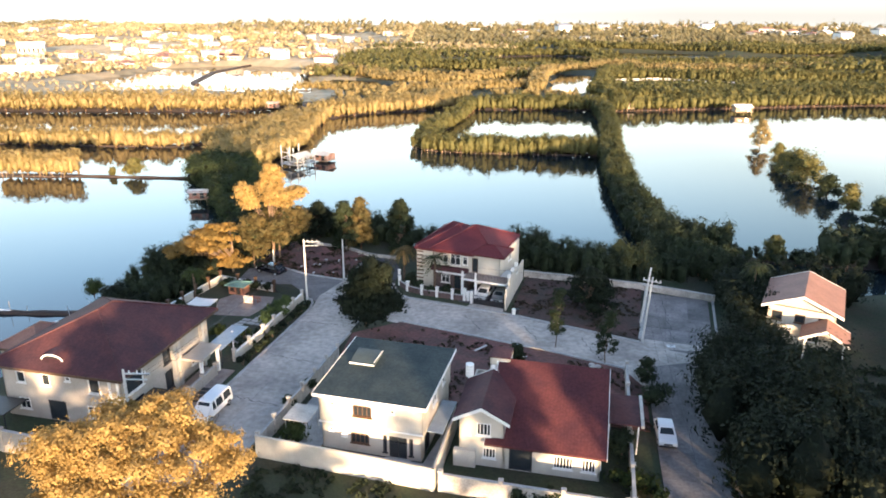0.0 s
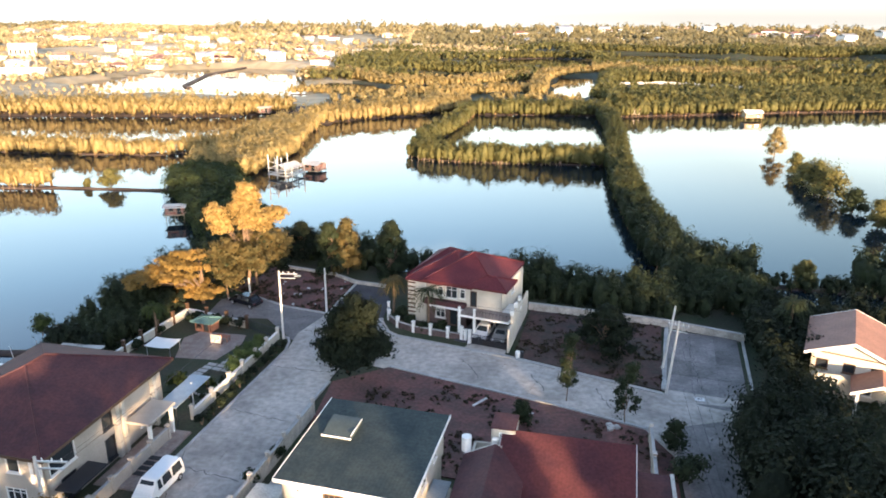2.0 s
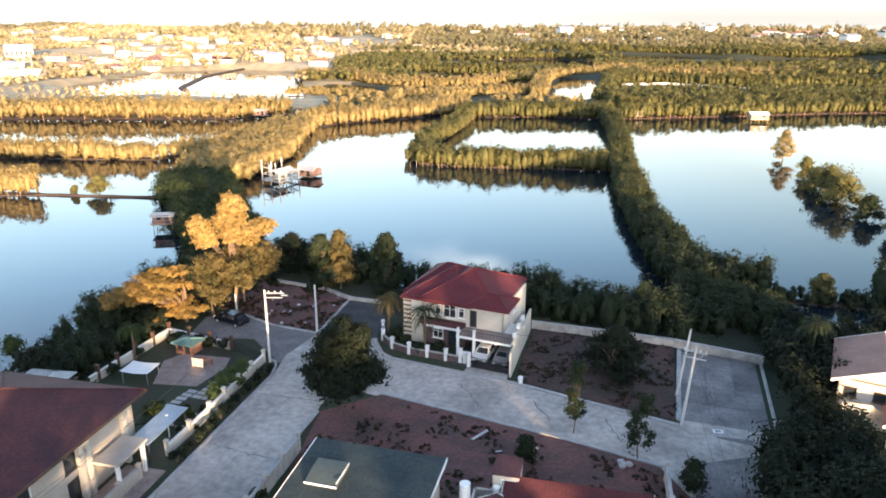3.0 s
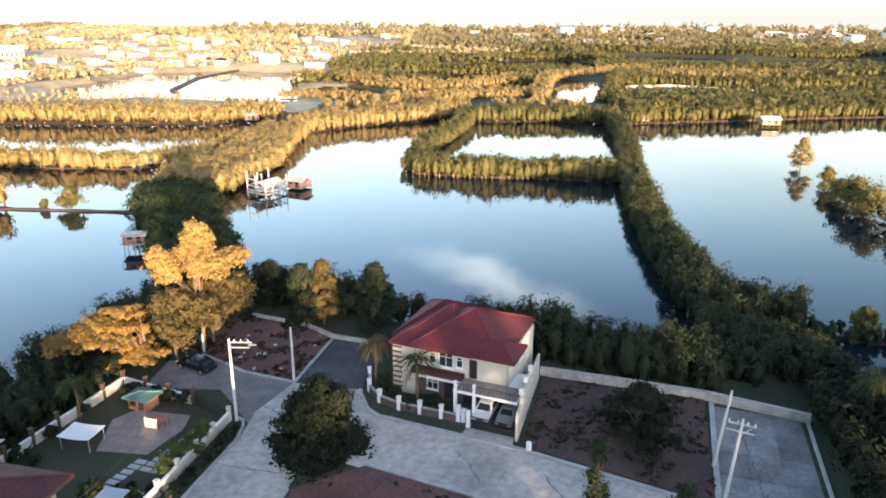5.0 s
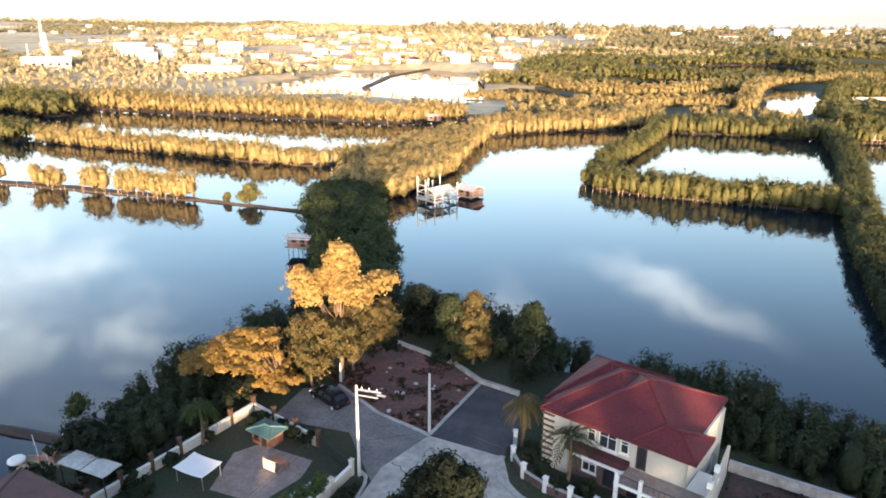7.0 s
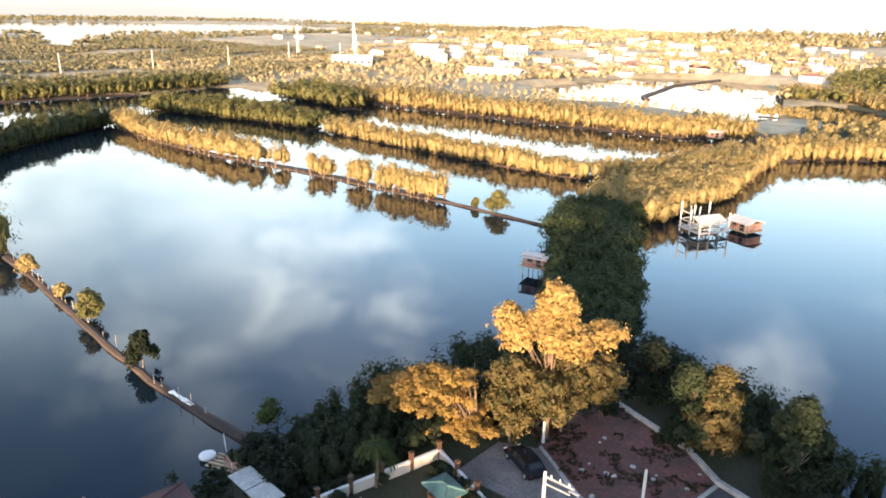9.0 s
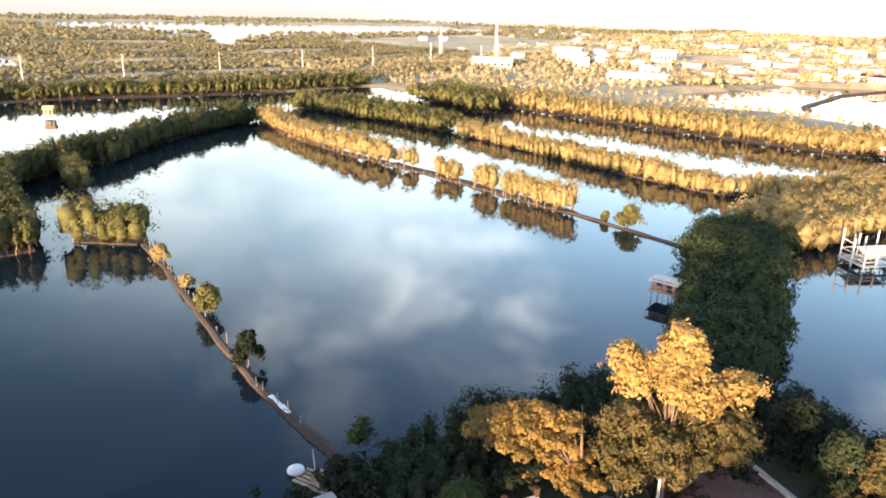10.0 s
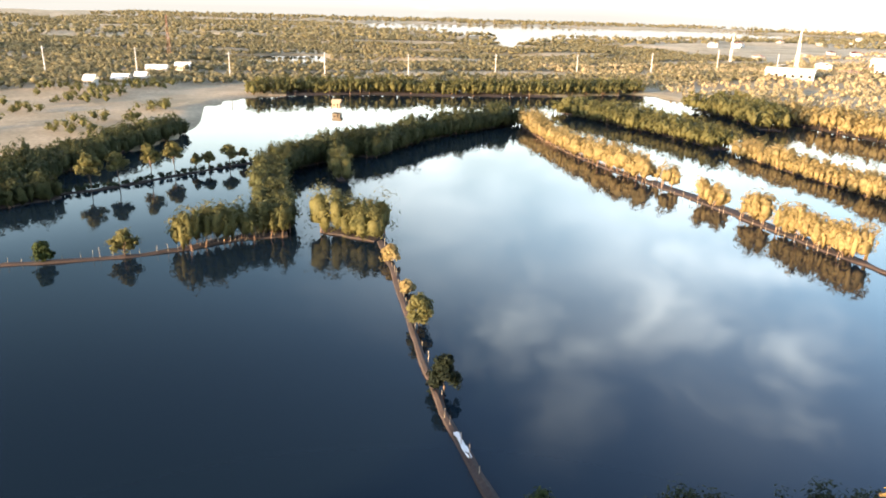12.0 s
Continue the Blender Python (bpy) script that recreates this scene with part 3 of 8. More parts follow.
def noise_field(px, py, size, seed):
    """Smooth noise between about -1 and 1 over the plan."""
    r = np.random.default_rng(seed)
    out = np.zeros(np.shape(px))
    for k in range(7):
        a, p, f = r.random() * 6.283, r.random() * 6.283, (0.6 + 0.35 * k) * 6.283 / size
        out += np.sin((px * math.cos(a) + py * math.sin(a)) * f + p) / 2.6
    return out


angles = np.radians(np.concatenate([np.arange(-50, 125, 1.25), np.arange(125, 310, 4.0)]))
rings = [3.0]
while rings[-1] < 4700:
    rings.append(rings[-1] * 1.017 + 0.3)
rings = np.array(rings)
gx = -5 - np.sin(angles)[None] * rings[:, None]
gy = 60 + np.cos(angles)[None] * rings[:, None]
gz = ground_height(gx, gy)
na, nr = len(angles), len(rings)
gv = np.stack([gx, gy, gz], -1).reshape(-1, 3)
i, j = np.meshgrid(np.arange(nr - 1), np.arange(na), indexing="ij")
jn = (j + 1) % na
gf = np.stack([i * na + j, (i + 1) * na + j, (i + 1) * na + jn, i * na + jn], -1).reshape(-1, 4)
me = bpy.data.meshes.new("ground")
me.vertices.add(len(gv))
me.vertices.foreach_set("co", gv.astype(np.float32).ravel())
me.loops.add(gf.size)
me.loops.foreach_set("vertex_index", gf.astype(np.int32).ravel())
me.polygons.add(len(gf))
me.polygons.foreach_set("loop_start", (np.arange(len(gf)) * 4).astype(np.int32))
me.polygons.foreach_set("loop_total", np.full(len(gf), 4, np.int32))
me.update(calc_edges=True)
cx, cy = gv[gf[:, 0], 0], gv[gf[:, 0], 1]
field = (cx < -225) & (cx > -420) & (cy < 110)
# North-east: dark grass in place of shadow and dark water between tree rows.
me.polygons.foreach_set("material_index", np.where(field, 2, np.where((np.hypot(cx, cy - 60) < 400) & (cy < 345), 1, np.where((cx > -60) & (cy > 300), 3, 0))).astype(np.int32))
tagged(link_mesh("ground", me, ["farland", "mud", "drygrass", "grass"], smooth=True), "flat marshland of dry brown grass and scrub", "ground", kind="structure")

tagged(raw("water", [(-4900, -4900, WATER), (4900, -4900, WATER), (4900, 4900, WATER), (-4900, 4900, WATER)], [(0, 1, 2, 3)], "water"),
       "calm fish pond water reflecting sky and clouds", "water", kind="structure")

# The housing estate stands on a low filled platform.
SHORE = [(-47.6, 90), (-48, 100), (-46, 112), (-43, 124), (-42, 138), (-34, 139), (-27, 130), (-18, 126), (-8, 121), (4, 120), (15, 117),
         (25, 112), (33, 113), (38, 115), (43, 111), (45, 106), (49, 103), (58, 100), (75, 102), (95, 105), (120, 110), (170, 115), (200, 40),
         (260, -120), (120, -300), (-120, -300), (-110, -60), (-56, 20), (-53, 60)]


def platform(name, outline, top, foot, reach, mat, label, category):
    """Raised land with sloping banks."""
    bm = bmesh.new()
    pts = [Vector(p) for p in outline]
    n = len(pts)
    area = sum(pts[i].x * pts[(i + 1) % n].y - pts[(i + 1) % n].x * pts[i].y for i in range(n))
    outer = []
    for i in range(n):
        d = ((pts[(i + 1) % n] - pts[i]).normalized() + (pts[i] - pts[i - 1]).normalized()).normalized()
        outer.append(pts[i] + Vector((d.y, -d.x)) * reach * (1 if area > 0 else -1))
    a = [bm.verts.new((p.x, p.y, top)) for p in pts]
    b = [bm.verts.new((p.x, p.y, foot)) for p in outer]
    for i in range(n):
        bm.faces.new((a[i], a[(i + 1) % n], b[(i + 1) % n], b[i]))
    bmesh.ops.triangle_fill(bm, edges=[bm.edges.get((a[i], a[(i + 1) % n])) for i in range(n)], use_beauty=True)
    return tagged(part(name, bm, mat), label, category, kind="structure")


platform("estate_ground", SHORE, -0.08, -4.0, 4.0, "grass", "earth and rough grass of the estate platform", "ground")


def along(line, step):
    """Points every step metres on a line of (x, y, width): rows of x, y, width and the way along."""
    rows = []
    for (x0, y0, w0), (x1, y1, w1) in zip(line, line[1:]):
        d = math.hypot(x1 - x0, y1 - y0)
        for k in range(max(1, round(d / step))):
            t = k / max(1, round(d / step))
            rows.append((x0 + (x1 - x0) * t, y0 + (y1 - y0) * t, w0 + (w1 - w0) * t, (x1 - x0) / d, (y1 - y0) / d))
    rows.append((*line[-1], rows[-1][3], rows[-1][4]))
    return rows


def dike(line, top=-1.9, seed=1, label="low brown earth dike between two fish ponds", mat="mud"):
    """An earth bank with an uneven edge along a line of (x, y, width)."""
    rng = np.random.default_rng(seed)
    rows, verts, faces = along(line, 2.5), [], []
    for x, y, w, dx, dy in rows:
        h, u = top + rng.uniform(-0.12, 0.12), rng.uniform(-0.12, 0.12) * min(2.5, w)
        for side, z in ((-w / 2 - 0.5, -4.0), (-w / 2 + u, h - 0.1), (0, h + 0.06), (w / 2 + u, h - 0.1), (w / 2 + 0.5, -4.0)):
            verts.append((x - dy * side, y + dx * side, z))
    for k in range(len(rows) - 1):
        for s in range(4):
            a = k * 5 + s
            faces.append((a, a + 5, a + 6, a + 1))
    n = len(verts) - 5
    faces += [(0, 1, 2, 3, 4), (n + 4, n + 3, n + 2, n + 1, n)]
    ob = raw("dike", verts, faces, mat)
    return tagged(ob, label, "dike", kind="structure")


def scatter(line, spacing, rng):
    """Tree places in a belt along a line of (x, y, width)."""
    out = []
    for x, y, w, dx, dy in along(line, spacing):
        n = max(1, round(w / spacing))
        for k in range(n):
            s = ((k + 0.5) / n - 0.5) * w + rng.uniform(-0.35, 0.35) * spacing
            t = rng.uniform(-0.45, 0.45) * spacing
            out.append((x - dy * s + dx * t, y + dx * s + dy * t))
    return np.array(out)


def crowns(rng, places, foot, height, bare=0.1, wide=1.0):
    """Upright ellipsoids, one for the crown of each tree at the places."""
    n = len(places)
    h = height * rng.uniform(0.7, 1.12, n) * (1 + 0.12 * noise_field(places[:, 0], places[:, 1], 26.0, 17))
    r = np.clip(h * 0.25, 0.75, 2.4) * wide * rng.uniform(0.75, 1.25, n)
    c = np.column_stack([places, foot + h * (bare + (1 - bare) * 0.42)])
    return c, np.column_stack([r, r * rng.uniform(0.85, 1.15, n), h * (1 - bare) * 0.58]), h


def belt(name, line, height, seed, mats=("leaf_mang", "mangbark"), spacing=2.3, count=60, size=0.42, bare=0.0, foot=-2.3, wide=1.0, bank=True,
         label="dense belt of green mangroves along a pond dike", stems=True, leafy=False):
    rng = np.random.default_rng(seed)
    if bank:
        dike([(x, y, max(1.0, w * 0.55)) for x, y, w in line], top=-2.05, seed=seed)
    far = size > 0.6
    places = scatter(line, spacing * (0.95 if leafy else 0.74), rng)
    c, r, h = crowns(rng, places, foot, height, bare, wide * (1.25 if leafy else 1.0))
    if leafy:
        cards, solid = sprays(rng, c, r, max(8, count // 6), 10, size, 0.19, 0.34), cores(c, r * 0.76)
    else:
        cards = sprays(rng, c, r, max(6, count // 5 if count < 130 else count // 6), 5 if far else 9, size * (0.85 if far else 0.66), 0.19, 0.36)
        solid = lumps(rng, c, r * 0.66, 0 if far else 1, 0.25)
    # Leafy belts: near-black cores put shade into the gaps.
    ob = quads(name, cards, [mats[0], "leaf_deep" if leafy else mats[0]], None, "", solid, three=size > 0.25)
    tagged(ob, label, "mangroves", kind="stuff")
    if stems:
        pieces = []
        for (x, y), hh in zip(places[:: 2 if bare > 0.1 else 4], h[:: 2 if bare > 0.1 else 4]):
            for _ in range(2):
                lean, o = rng.uniform(-0.3, 0.3, 2), rng.uniform(-0.6, 0.6, 2)
                pieces.append(tube([(x + o[0], y + o[1], foot - 0.6), (x + lean[0], y + lean[1], foot + hh * 0.55)], [0.08, 0.05], 4))
        v, f = merge(*pieces)
        tagged(raw("mangrove_stems", v, f, mats[1]), "thin brown mangrove stems", "stems", kind="stuff")
    return ob


# Leaf colours carry the belts' light: plain green, sunlit gold, shaded.
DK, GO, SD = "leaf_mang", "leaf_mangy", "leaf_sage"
# One spit, coloured as a shaded green part and a sunlit golden part.
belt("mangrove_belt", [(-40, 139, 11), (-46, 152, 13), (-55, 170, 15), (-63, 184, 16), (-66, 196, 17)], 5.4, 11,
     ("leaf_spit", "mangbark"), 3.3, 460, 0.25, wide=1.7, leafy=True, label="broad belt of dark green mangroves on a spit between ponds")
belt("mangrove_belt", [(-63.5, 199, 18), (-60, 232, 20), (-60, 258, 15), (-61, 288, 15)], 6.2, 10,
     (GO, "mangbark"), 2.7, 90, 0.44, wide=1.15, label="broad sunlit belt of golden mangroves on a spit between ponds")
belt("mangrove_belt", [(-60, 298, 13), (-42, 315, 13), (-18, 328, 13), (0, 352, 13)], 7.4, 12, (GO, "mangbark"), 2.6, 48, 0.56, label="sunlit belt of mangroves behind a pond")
belt("mangrove_belt", [(-11, 229, 8), (-10, 252, 6.5), (-4.5, 276, 6), (2, 306, 5.5), (6, 338, 6.5)], 5.8, 13, (DK, "mangbark"), 2.2, 60, 0.46)
belt("mangrove_belt", [(-10, 227.5, 8), (2, 224.5, 8), (14, 223, 8), (31, 222, 8), (43, 221, 8)], 6.0, 14, (DK, "mangbark"), 2.0, 80, 0.4,
     label="belt of mangroves on a narrow islet with a bare red bank")
# Darker leaf colours paint the shaded side of this dike's belt.
belt("mangrove_belt", [(41, 173, 6.5), (39.6, 152, 8), (38.8, 136, 9), (40, 124, 10)], 5.4, 60, ("leaf_dark", "mangbark"), 2.3, 150, 0.34,
     label="dark green mangroves at the near end of a dike")
belt("mangrove_belt", [(62.5, 320, 6), (58, 275, 6), (48.2, 225, 6), (44.2, 197, 6), (41.4, 178, 6.5), (41, 174, 6.5)], 6.0, 15, ("leaf_sage", "mangbark"), 2.1, 100, 0.4,
     label="long belt of mangroves on a dike running to the houses")
belt("mangrove_belt", [(9, 330, 9), (31, 332, 10), (52, 331, 10), (66, 327, 8)], 6.8, 16, (DK, "mangbark"), 2.4, 48, 0.56)
belt("mangrove_belt", [(70, 327, 7), (104, 335, 8), (129, 341, 8), (164, 350, 8), (240, 363, 10), (320, 378, 10)], 6.8, 63, (DK, "mangbark"), 2.6, 48, 0.56, bare=0.08,
     label="belt of mangroves with brown stems along the far shore")
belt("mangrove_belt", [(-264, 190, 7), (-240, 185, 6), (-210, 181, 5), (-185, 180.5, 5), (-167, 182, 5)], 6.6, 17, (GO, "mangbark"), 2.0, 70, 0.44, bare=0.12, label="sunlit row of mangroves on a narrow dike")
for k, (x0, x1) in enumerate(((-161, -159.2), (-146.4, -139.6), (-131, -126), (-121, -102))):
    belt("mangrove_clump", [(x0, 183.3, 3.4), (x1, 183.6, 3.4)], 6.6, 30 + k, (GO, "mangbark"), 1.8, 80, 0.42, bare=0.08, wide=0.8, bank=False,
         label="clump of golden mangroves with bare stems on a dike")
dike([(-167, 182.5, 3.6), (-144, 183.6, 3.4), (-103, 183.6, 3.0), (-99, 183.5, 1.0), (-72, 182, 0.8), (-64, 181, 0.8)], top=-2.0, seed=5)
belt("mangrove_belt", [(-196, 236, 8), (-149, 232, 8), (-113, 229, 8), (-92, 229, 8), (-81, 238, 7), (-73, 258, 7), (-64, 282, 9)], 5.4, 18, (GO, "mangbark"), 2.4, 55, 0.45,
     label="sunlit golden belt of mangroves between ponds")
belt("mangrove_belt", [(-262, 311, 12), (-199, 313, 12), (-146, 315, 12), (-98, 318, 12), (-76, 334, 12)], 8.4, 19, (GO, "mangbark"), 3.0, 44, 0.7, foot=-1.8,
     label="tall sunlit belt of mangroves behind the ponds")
belt("mangrove_belt", [(-270, 186, 11), (-252, 155, 11), (-240, 138, 11), (-229, 127, 11), (-213, 115, 9)], 7.6, 20, (SD, "mangbark"), 2.6, 55, 0.56)
belt("mangrove_clump", [(-143, 92.6, 6), (-135, 101.6, 8)], 8.6, 21, (DK, "mangbark"), 2.6, 120, 0.4, bare=0.0, wide=0.9, label="clump of mangroves at the end of a dike")
belt("mangrove_row", [(-141.5, 85, 5), (-142, 77, 5), (-137, 66, 4)], 6.9, 22, (DK, "mangbark"), 2.1, 90, 0.42, bare=0.14, wide=0.75, label="row of mangroves with thin stems on a dike")
belt("mangrove_belt", [(-145, 84, 6), (-170, 84, 7), (-190, 86, 8), (-203, 92, 9), (-214, 106, 9), (-222, 120, 9)], 7.6, 23, (SD, "mangbark"), 2.4, 64, 0.5)
belt("mangrove_belt", [(-222, 112, 5), (-214, 106, 5), (-196, 104, 4), (-184, 103, 3)], 6.0, 64, (DK, "mangbark"), 2.2, 70, 0.46, bare=0.06, label="sunlit mangroves on a short spur")
dike([(-133, 101.6, 1.6), (-119.5, 100.2, 1.1), (-98.5, 97.5, 0.9), (-85, 95.7, 0.8), (-73.2, 94.6, 0.8), (-64.7, 94.4, 0.9), (-52, 94.6, 1.3)], top=-2.0, seed=6)
dike([(-137, 66, 1.4), (-135, 57, 1.2), (-135, 44, 1.2), (-136, 20, 1.2), (-140, -20, 1.2)], top=-2.1, seed=7)
belt("mangrove_belt", [(-181, 39, 5), (-174, 27, 8), (-169, 12, 8), (-166, -20, 8)], 5.6, 66, ("leaf_sage", "mangbark"), 2.8, 60, 0.5, label="dark mangroves standing in the shaded pond")
belt("pond_bushes", [(-183, 38, 1.6), (-192, 55, 1.6), (-197, 61, 1.4), (-203, 70, 1.2), (-213, 85, 1.4)], 1.3, 59, ("leaf_dark", "mangbark"), 1.8, 40, 0.3, foot=-2.2, bank=False, label="low dark bushes on a thin dike", stems=False)
dike([(-181, 32, 1.8), (-186, 46, 1.6), (-192, 55, 1.5), (-197, 61, 1.4), (-203, 70, 1.3), (-213, 86, 1.5)], top=-2.1, seed=8)
belt("mangrove_belt", [(-266, 60, 10), (-246, 51, 11), (-227, 41, 12), (-208, 31, 14), (-184, 22, 16), (-176, -6, 18)], 6.4, 24, (SD, "mangbark"), 2.8, 55, 0.56)
belt("mangrove_belt", [(-376, 92, 12), (-386, 122, 16), (-380, 166, 18), (-372, 200, 18), (-366, 245, 18), (-371, 306, 18)], 7.6, 25, (DK, "mangbark"), 3.6, 36, 0.8, foot=-1.6, bank=False,
     label="long line of trees on the far bank")
belt("mangrove_belt", [(-300, 226, 16), (-262, 234, 20), (-226, 238, 16), (-205, 236, 10)], 7.2, 26, (DK, "mangbark"), 3.0, 48, 0.62)
belt("mangrove_belt", [(-300, 300, 24), (-262, 298, 20), (-238, 285, 14)], 8.0, 27, (DK, "mangbark"), 3.6, 28, 0.95, foot=-1.8)
belt("mangrove_belt", [(43, 131, 8), (50, 126, 6)], 5.0, 65, ("leaf_dark", "mangbark"), 2.3, 150, 0.34, label="dark green mangroves beside the end of a dike")
belt("mangrove_belt", [(49, 123.5, 4), (56, 122, 3), (67, 120, 4)], 2.4, 28, ("leaf_dark", "mangbark"), 1.8, 60, 0.35, label="low dark bushes on a dike")
belt("mangrove_belt", [(67, 121, 8), (74, 122, 14), (95, 127, 16), (140, 130, 20)], 6.0, 29, ("leaf_dark", "mangbark"), 2.8, 45, 0.55, label="dark mangroves on the shaded shore")

FAR_BELTS = [
    ([(-34, 386, 9), (-10, 393, 9), (16, 413, 9), (40, 417, 9)], 6.2, GO), ([(-92, 402, 7), (-70, 404, 7), (-50, 394, 7), (-36, 386, 7)], 4.6, GO),
    ([(-104, 492, 9), (-84, 514, 10), (-54, 472, 10), (-31, 448, 10), (-8, 450, 10), (14, 467, 10), (45, 496, 10)], 7.0, GO),
    ([(-28, 568, 12), (1, 549, 12), (28, 544, 12), (58, 546, 12), (90, 560, 12)], 8.0, DK), ([(42, 402, 9), (48, 440, 9), (52, 476, 9), (62, 520, 9), (84, 552, 9), (140, 604, 10)], 6.8, GO),
    ([(72, 384, 9), (86, 428, 10), (98, 500, 10), (112, 530, 10), (150, 566, 10)], 7.0, DK), ([(74, 352, 12), (110, 362, 14), (150, 372, 14), (240, 392, 16), (340, 410, 16)], 7.0, DK),
    ([(95, 480, 12), (130, 492, 14), (155, 476, 14), (200, 468, 14), (330, 478, 16)], 8.0, DK), ([(130, 540, 14), (200, 530, 16), (360, 560, 16)], 8.0, GO), ([(110, 610, 12), (180, 620, 14), (260, 610, 14), (420, 640, 16)], 8.0, DK),
    ([(130, 905, 16), (200, 884, 16), (256, 860, 16), (303, 808, 16), (345, 800, 16), (460, 826, 16)], 10.0, DK), ([(36, 742, 12), (90, 768, 12), (140, 740, 12)], 8.0, DK)]
for k, (line, hh, leaves) in enumerate(FAR_BELTS):
    near = line[0][1] < 560
    belt("mangrove_belt", line, hh, 300 + k, (leaves, "mangbark"), 3.2 if near else 4.2, 36, 0.75 if near else 1.0, foot=-1.7, wide=1.1, label="far belt of mangroves between ponds", stems=False)
tagged(raw("path", *tube([(x, y, -0.9) for x, y in ((100, 468), (130, 477), (151, 462), (171, 448))], [0.9] * 4, 4), "palesheet"), "pale fence line between far mangroves", "fence", kind="structure")


# ---- far woods and town ----
def woods(name, seed, places, height, count, size, mat, label, wide=1.0):
    rng = np.random.default_rng(seed)
    foot = ground_height(places[:, 0], places[:, 1])
    keep = foot > -2.2
    places, foot = places[keep], foot[keep]
    h = height * rng.uniform(0.6, 1.25, len(places))
    r = np.column_stack([h * 0.36 * wide, h * 0.36 * wide * rng.uniform(0.8, 1.2, len(h)), h * 0.5])
    c = np.column_stack([places, foot + h * 0.48])
    ob = quads(name, sprays(rng, c, r, max(3, count // 4), 4, size * 0.8, 0.22, 0.36), [mat, mat], None, "", lumps(rng, c, r * 0.66, 0, 0.2), three=True)
    return tagged(ob, label, "woods", kind="stuff")


def spread(seed, x0, x1, y0, y1, spacing, keep=None):
    rng = np.random.default_rng(seed)
    xs, ys = np.meshgrid(np.arange(x0, x1, spacing), np.arange(y0, y1, spacing))
    p = np.column_stack([xs.ravel(), ys.ravel()]) + rng.uniform(-0.5, 0.5, (xs.size, 2)) * spacing
    return p[keep(p[:, 0], p[:, 1], rng)] if keep else p


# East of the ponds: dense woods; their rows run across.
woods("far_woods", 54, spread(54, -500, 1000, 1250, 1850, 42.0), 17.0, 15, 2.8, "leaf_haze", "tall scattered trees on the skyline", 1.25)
STRIPE = lambda x, y, size, seed: noise_field(x * 0.35, y * 1.25, size, seed)
woods("far_woods", 41, spread(41, 74, 420, 352, 445, 4.4, lambda x, y, r: (y > 345 + (x - 90) * 0.2) & (y < 420 + (x - 90) * 0.1) & (x < 90 + (y - 300) * 2.2)), 6.5, 21, 1.0, "leaf_mang",
      "dense mangrove woods behind the ponds")
woods("far_woods", 42, spread(42, -60, 60, 350, 385, 4.6, lambda x, y, r: (y > 356 + 0.2 * x) & (np.abs(x - 4) > 14)), 4.6, 18, 0.9, "leaf_mangy", "golden mangrove woods behind the ponds")
woods("far_woods", 43, spread(43, -95, 640, 480, 900, 6.0, lambda x, y, r: (STRIPE(x, y, 210, 6) > -0.05) & (np.abs(x - 120) < 60 + y * 0.6) & ~((x > 25) & (x < 140) & (y > 590) & (y < 660)) & ~((x > 140) & (y > 630) & (y < 720))), 7.5, 18, 1.5, "leaf_mang", "far green woods in rows")
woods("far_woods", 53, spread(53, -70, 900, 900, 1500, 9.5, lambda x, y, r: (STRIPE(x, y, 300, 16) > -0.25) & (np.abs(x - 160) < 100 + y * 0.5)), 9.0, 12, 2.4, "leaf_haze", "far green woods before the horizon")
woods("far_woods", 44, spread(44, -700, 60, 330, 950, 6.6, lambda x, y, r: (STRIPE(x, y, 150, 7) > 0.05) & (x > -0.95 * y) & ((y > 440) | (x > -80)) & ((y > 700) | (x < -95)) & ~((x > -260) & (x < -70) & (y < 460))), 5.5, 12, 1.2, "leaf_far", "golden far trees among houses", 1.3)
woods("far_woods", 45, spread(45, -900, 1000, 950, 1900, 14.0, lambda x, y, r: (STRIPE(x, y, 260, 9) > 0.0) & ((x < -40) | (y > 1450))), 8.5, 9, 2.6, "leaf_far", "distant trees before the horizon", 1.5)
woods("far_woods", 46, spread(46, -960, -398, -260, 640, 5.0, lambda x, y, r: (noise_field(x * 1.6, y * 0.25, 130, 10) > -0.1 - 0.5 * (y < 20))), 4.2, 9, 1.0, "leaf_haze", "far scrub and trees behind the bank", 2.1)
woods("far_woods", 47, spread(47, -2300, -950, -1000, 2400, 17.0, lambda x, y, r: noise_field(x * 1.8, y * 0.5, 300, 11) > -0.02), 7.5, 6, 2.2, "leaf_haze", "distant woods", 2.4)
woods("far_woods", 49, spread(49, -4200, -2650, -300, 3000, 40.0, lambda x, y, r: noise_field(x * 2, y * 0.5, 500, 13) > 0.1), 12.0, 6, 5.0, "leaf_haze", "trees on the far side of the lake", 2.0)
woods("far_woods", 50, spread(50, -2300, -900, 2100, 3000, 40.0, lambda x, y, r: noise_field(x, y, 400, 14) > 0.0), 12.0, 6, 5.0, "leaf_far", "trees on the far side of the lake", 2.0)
dike([(-158, 430, 3), (-165, 441, 3), (-180, 524, 3), (-174, 600, 3)], top=-1.6, seed=9)
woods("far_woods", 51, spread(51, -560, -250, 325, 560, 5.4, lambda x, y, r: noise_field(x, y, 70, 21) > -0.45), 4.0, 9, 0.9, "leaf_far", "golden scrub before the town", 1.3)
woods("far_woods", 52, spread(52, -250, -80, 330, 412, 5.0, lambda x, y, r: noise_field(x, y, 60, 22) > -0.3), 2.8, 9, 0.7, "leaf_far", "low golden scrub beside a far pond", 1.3)
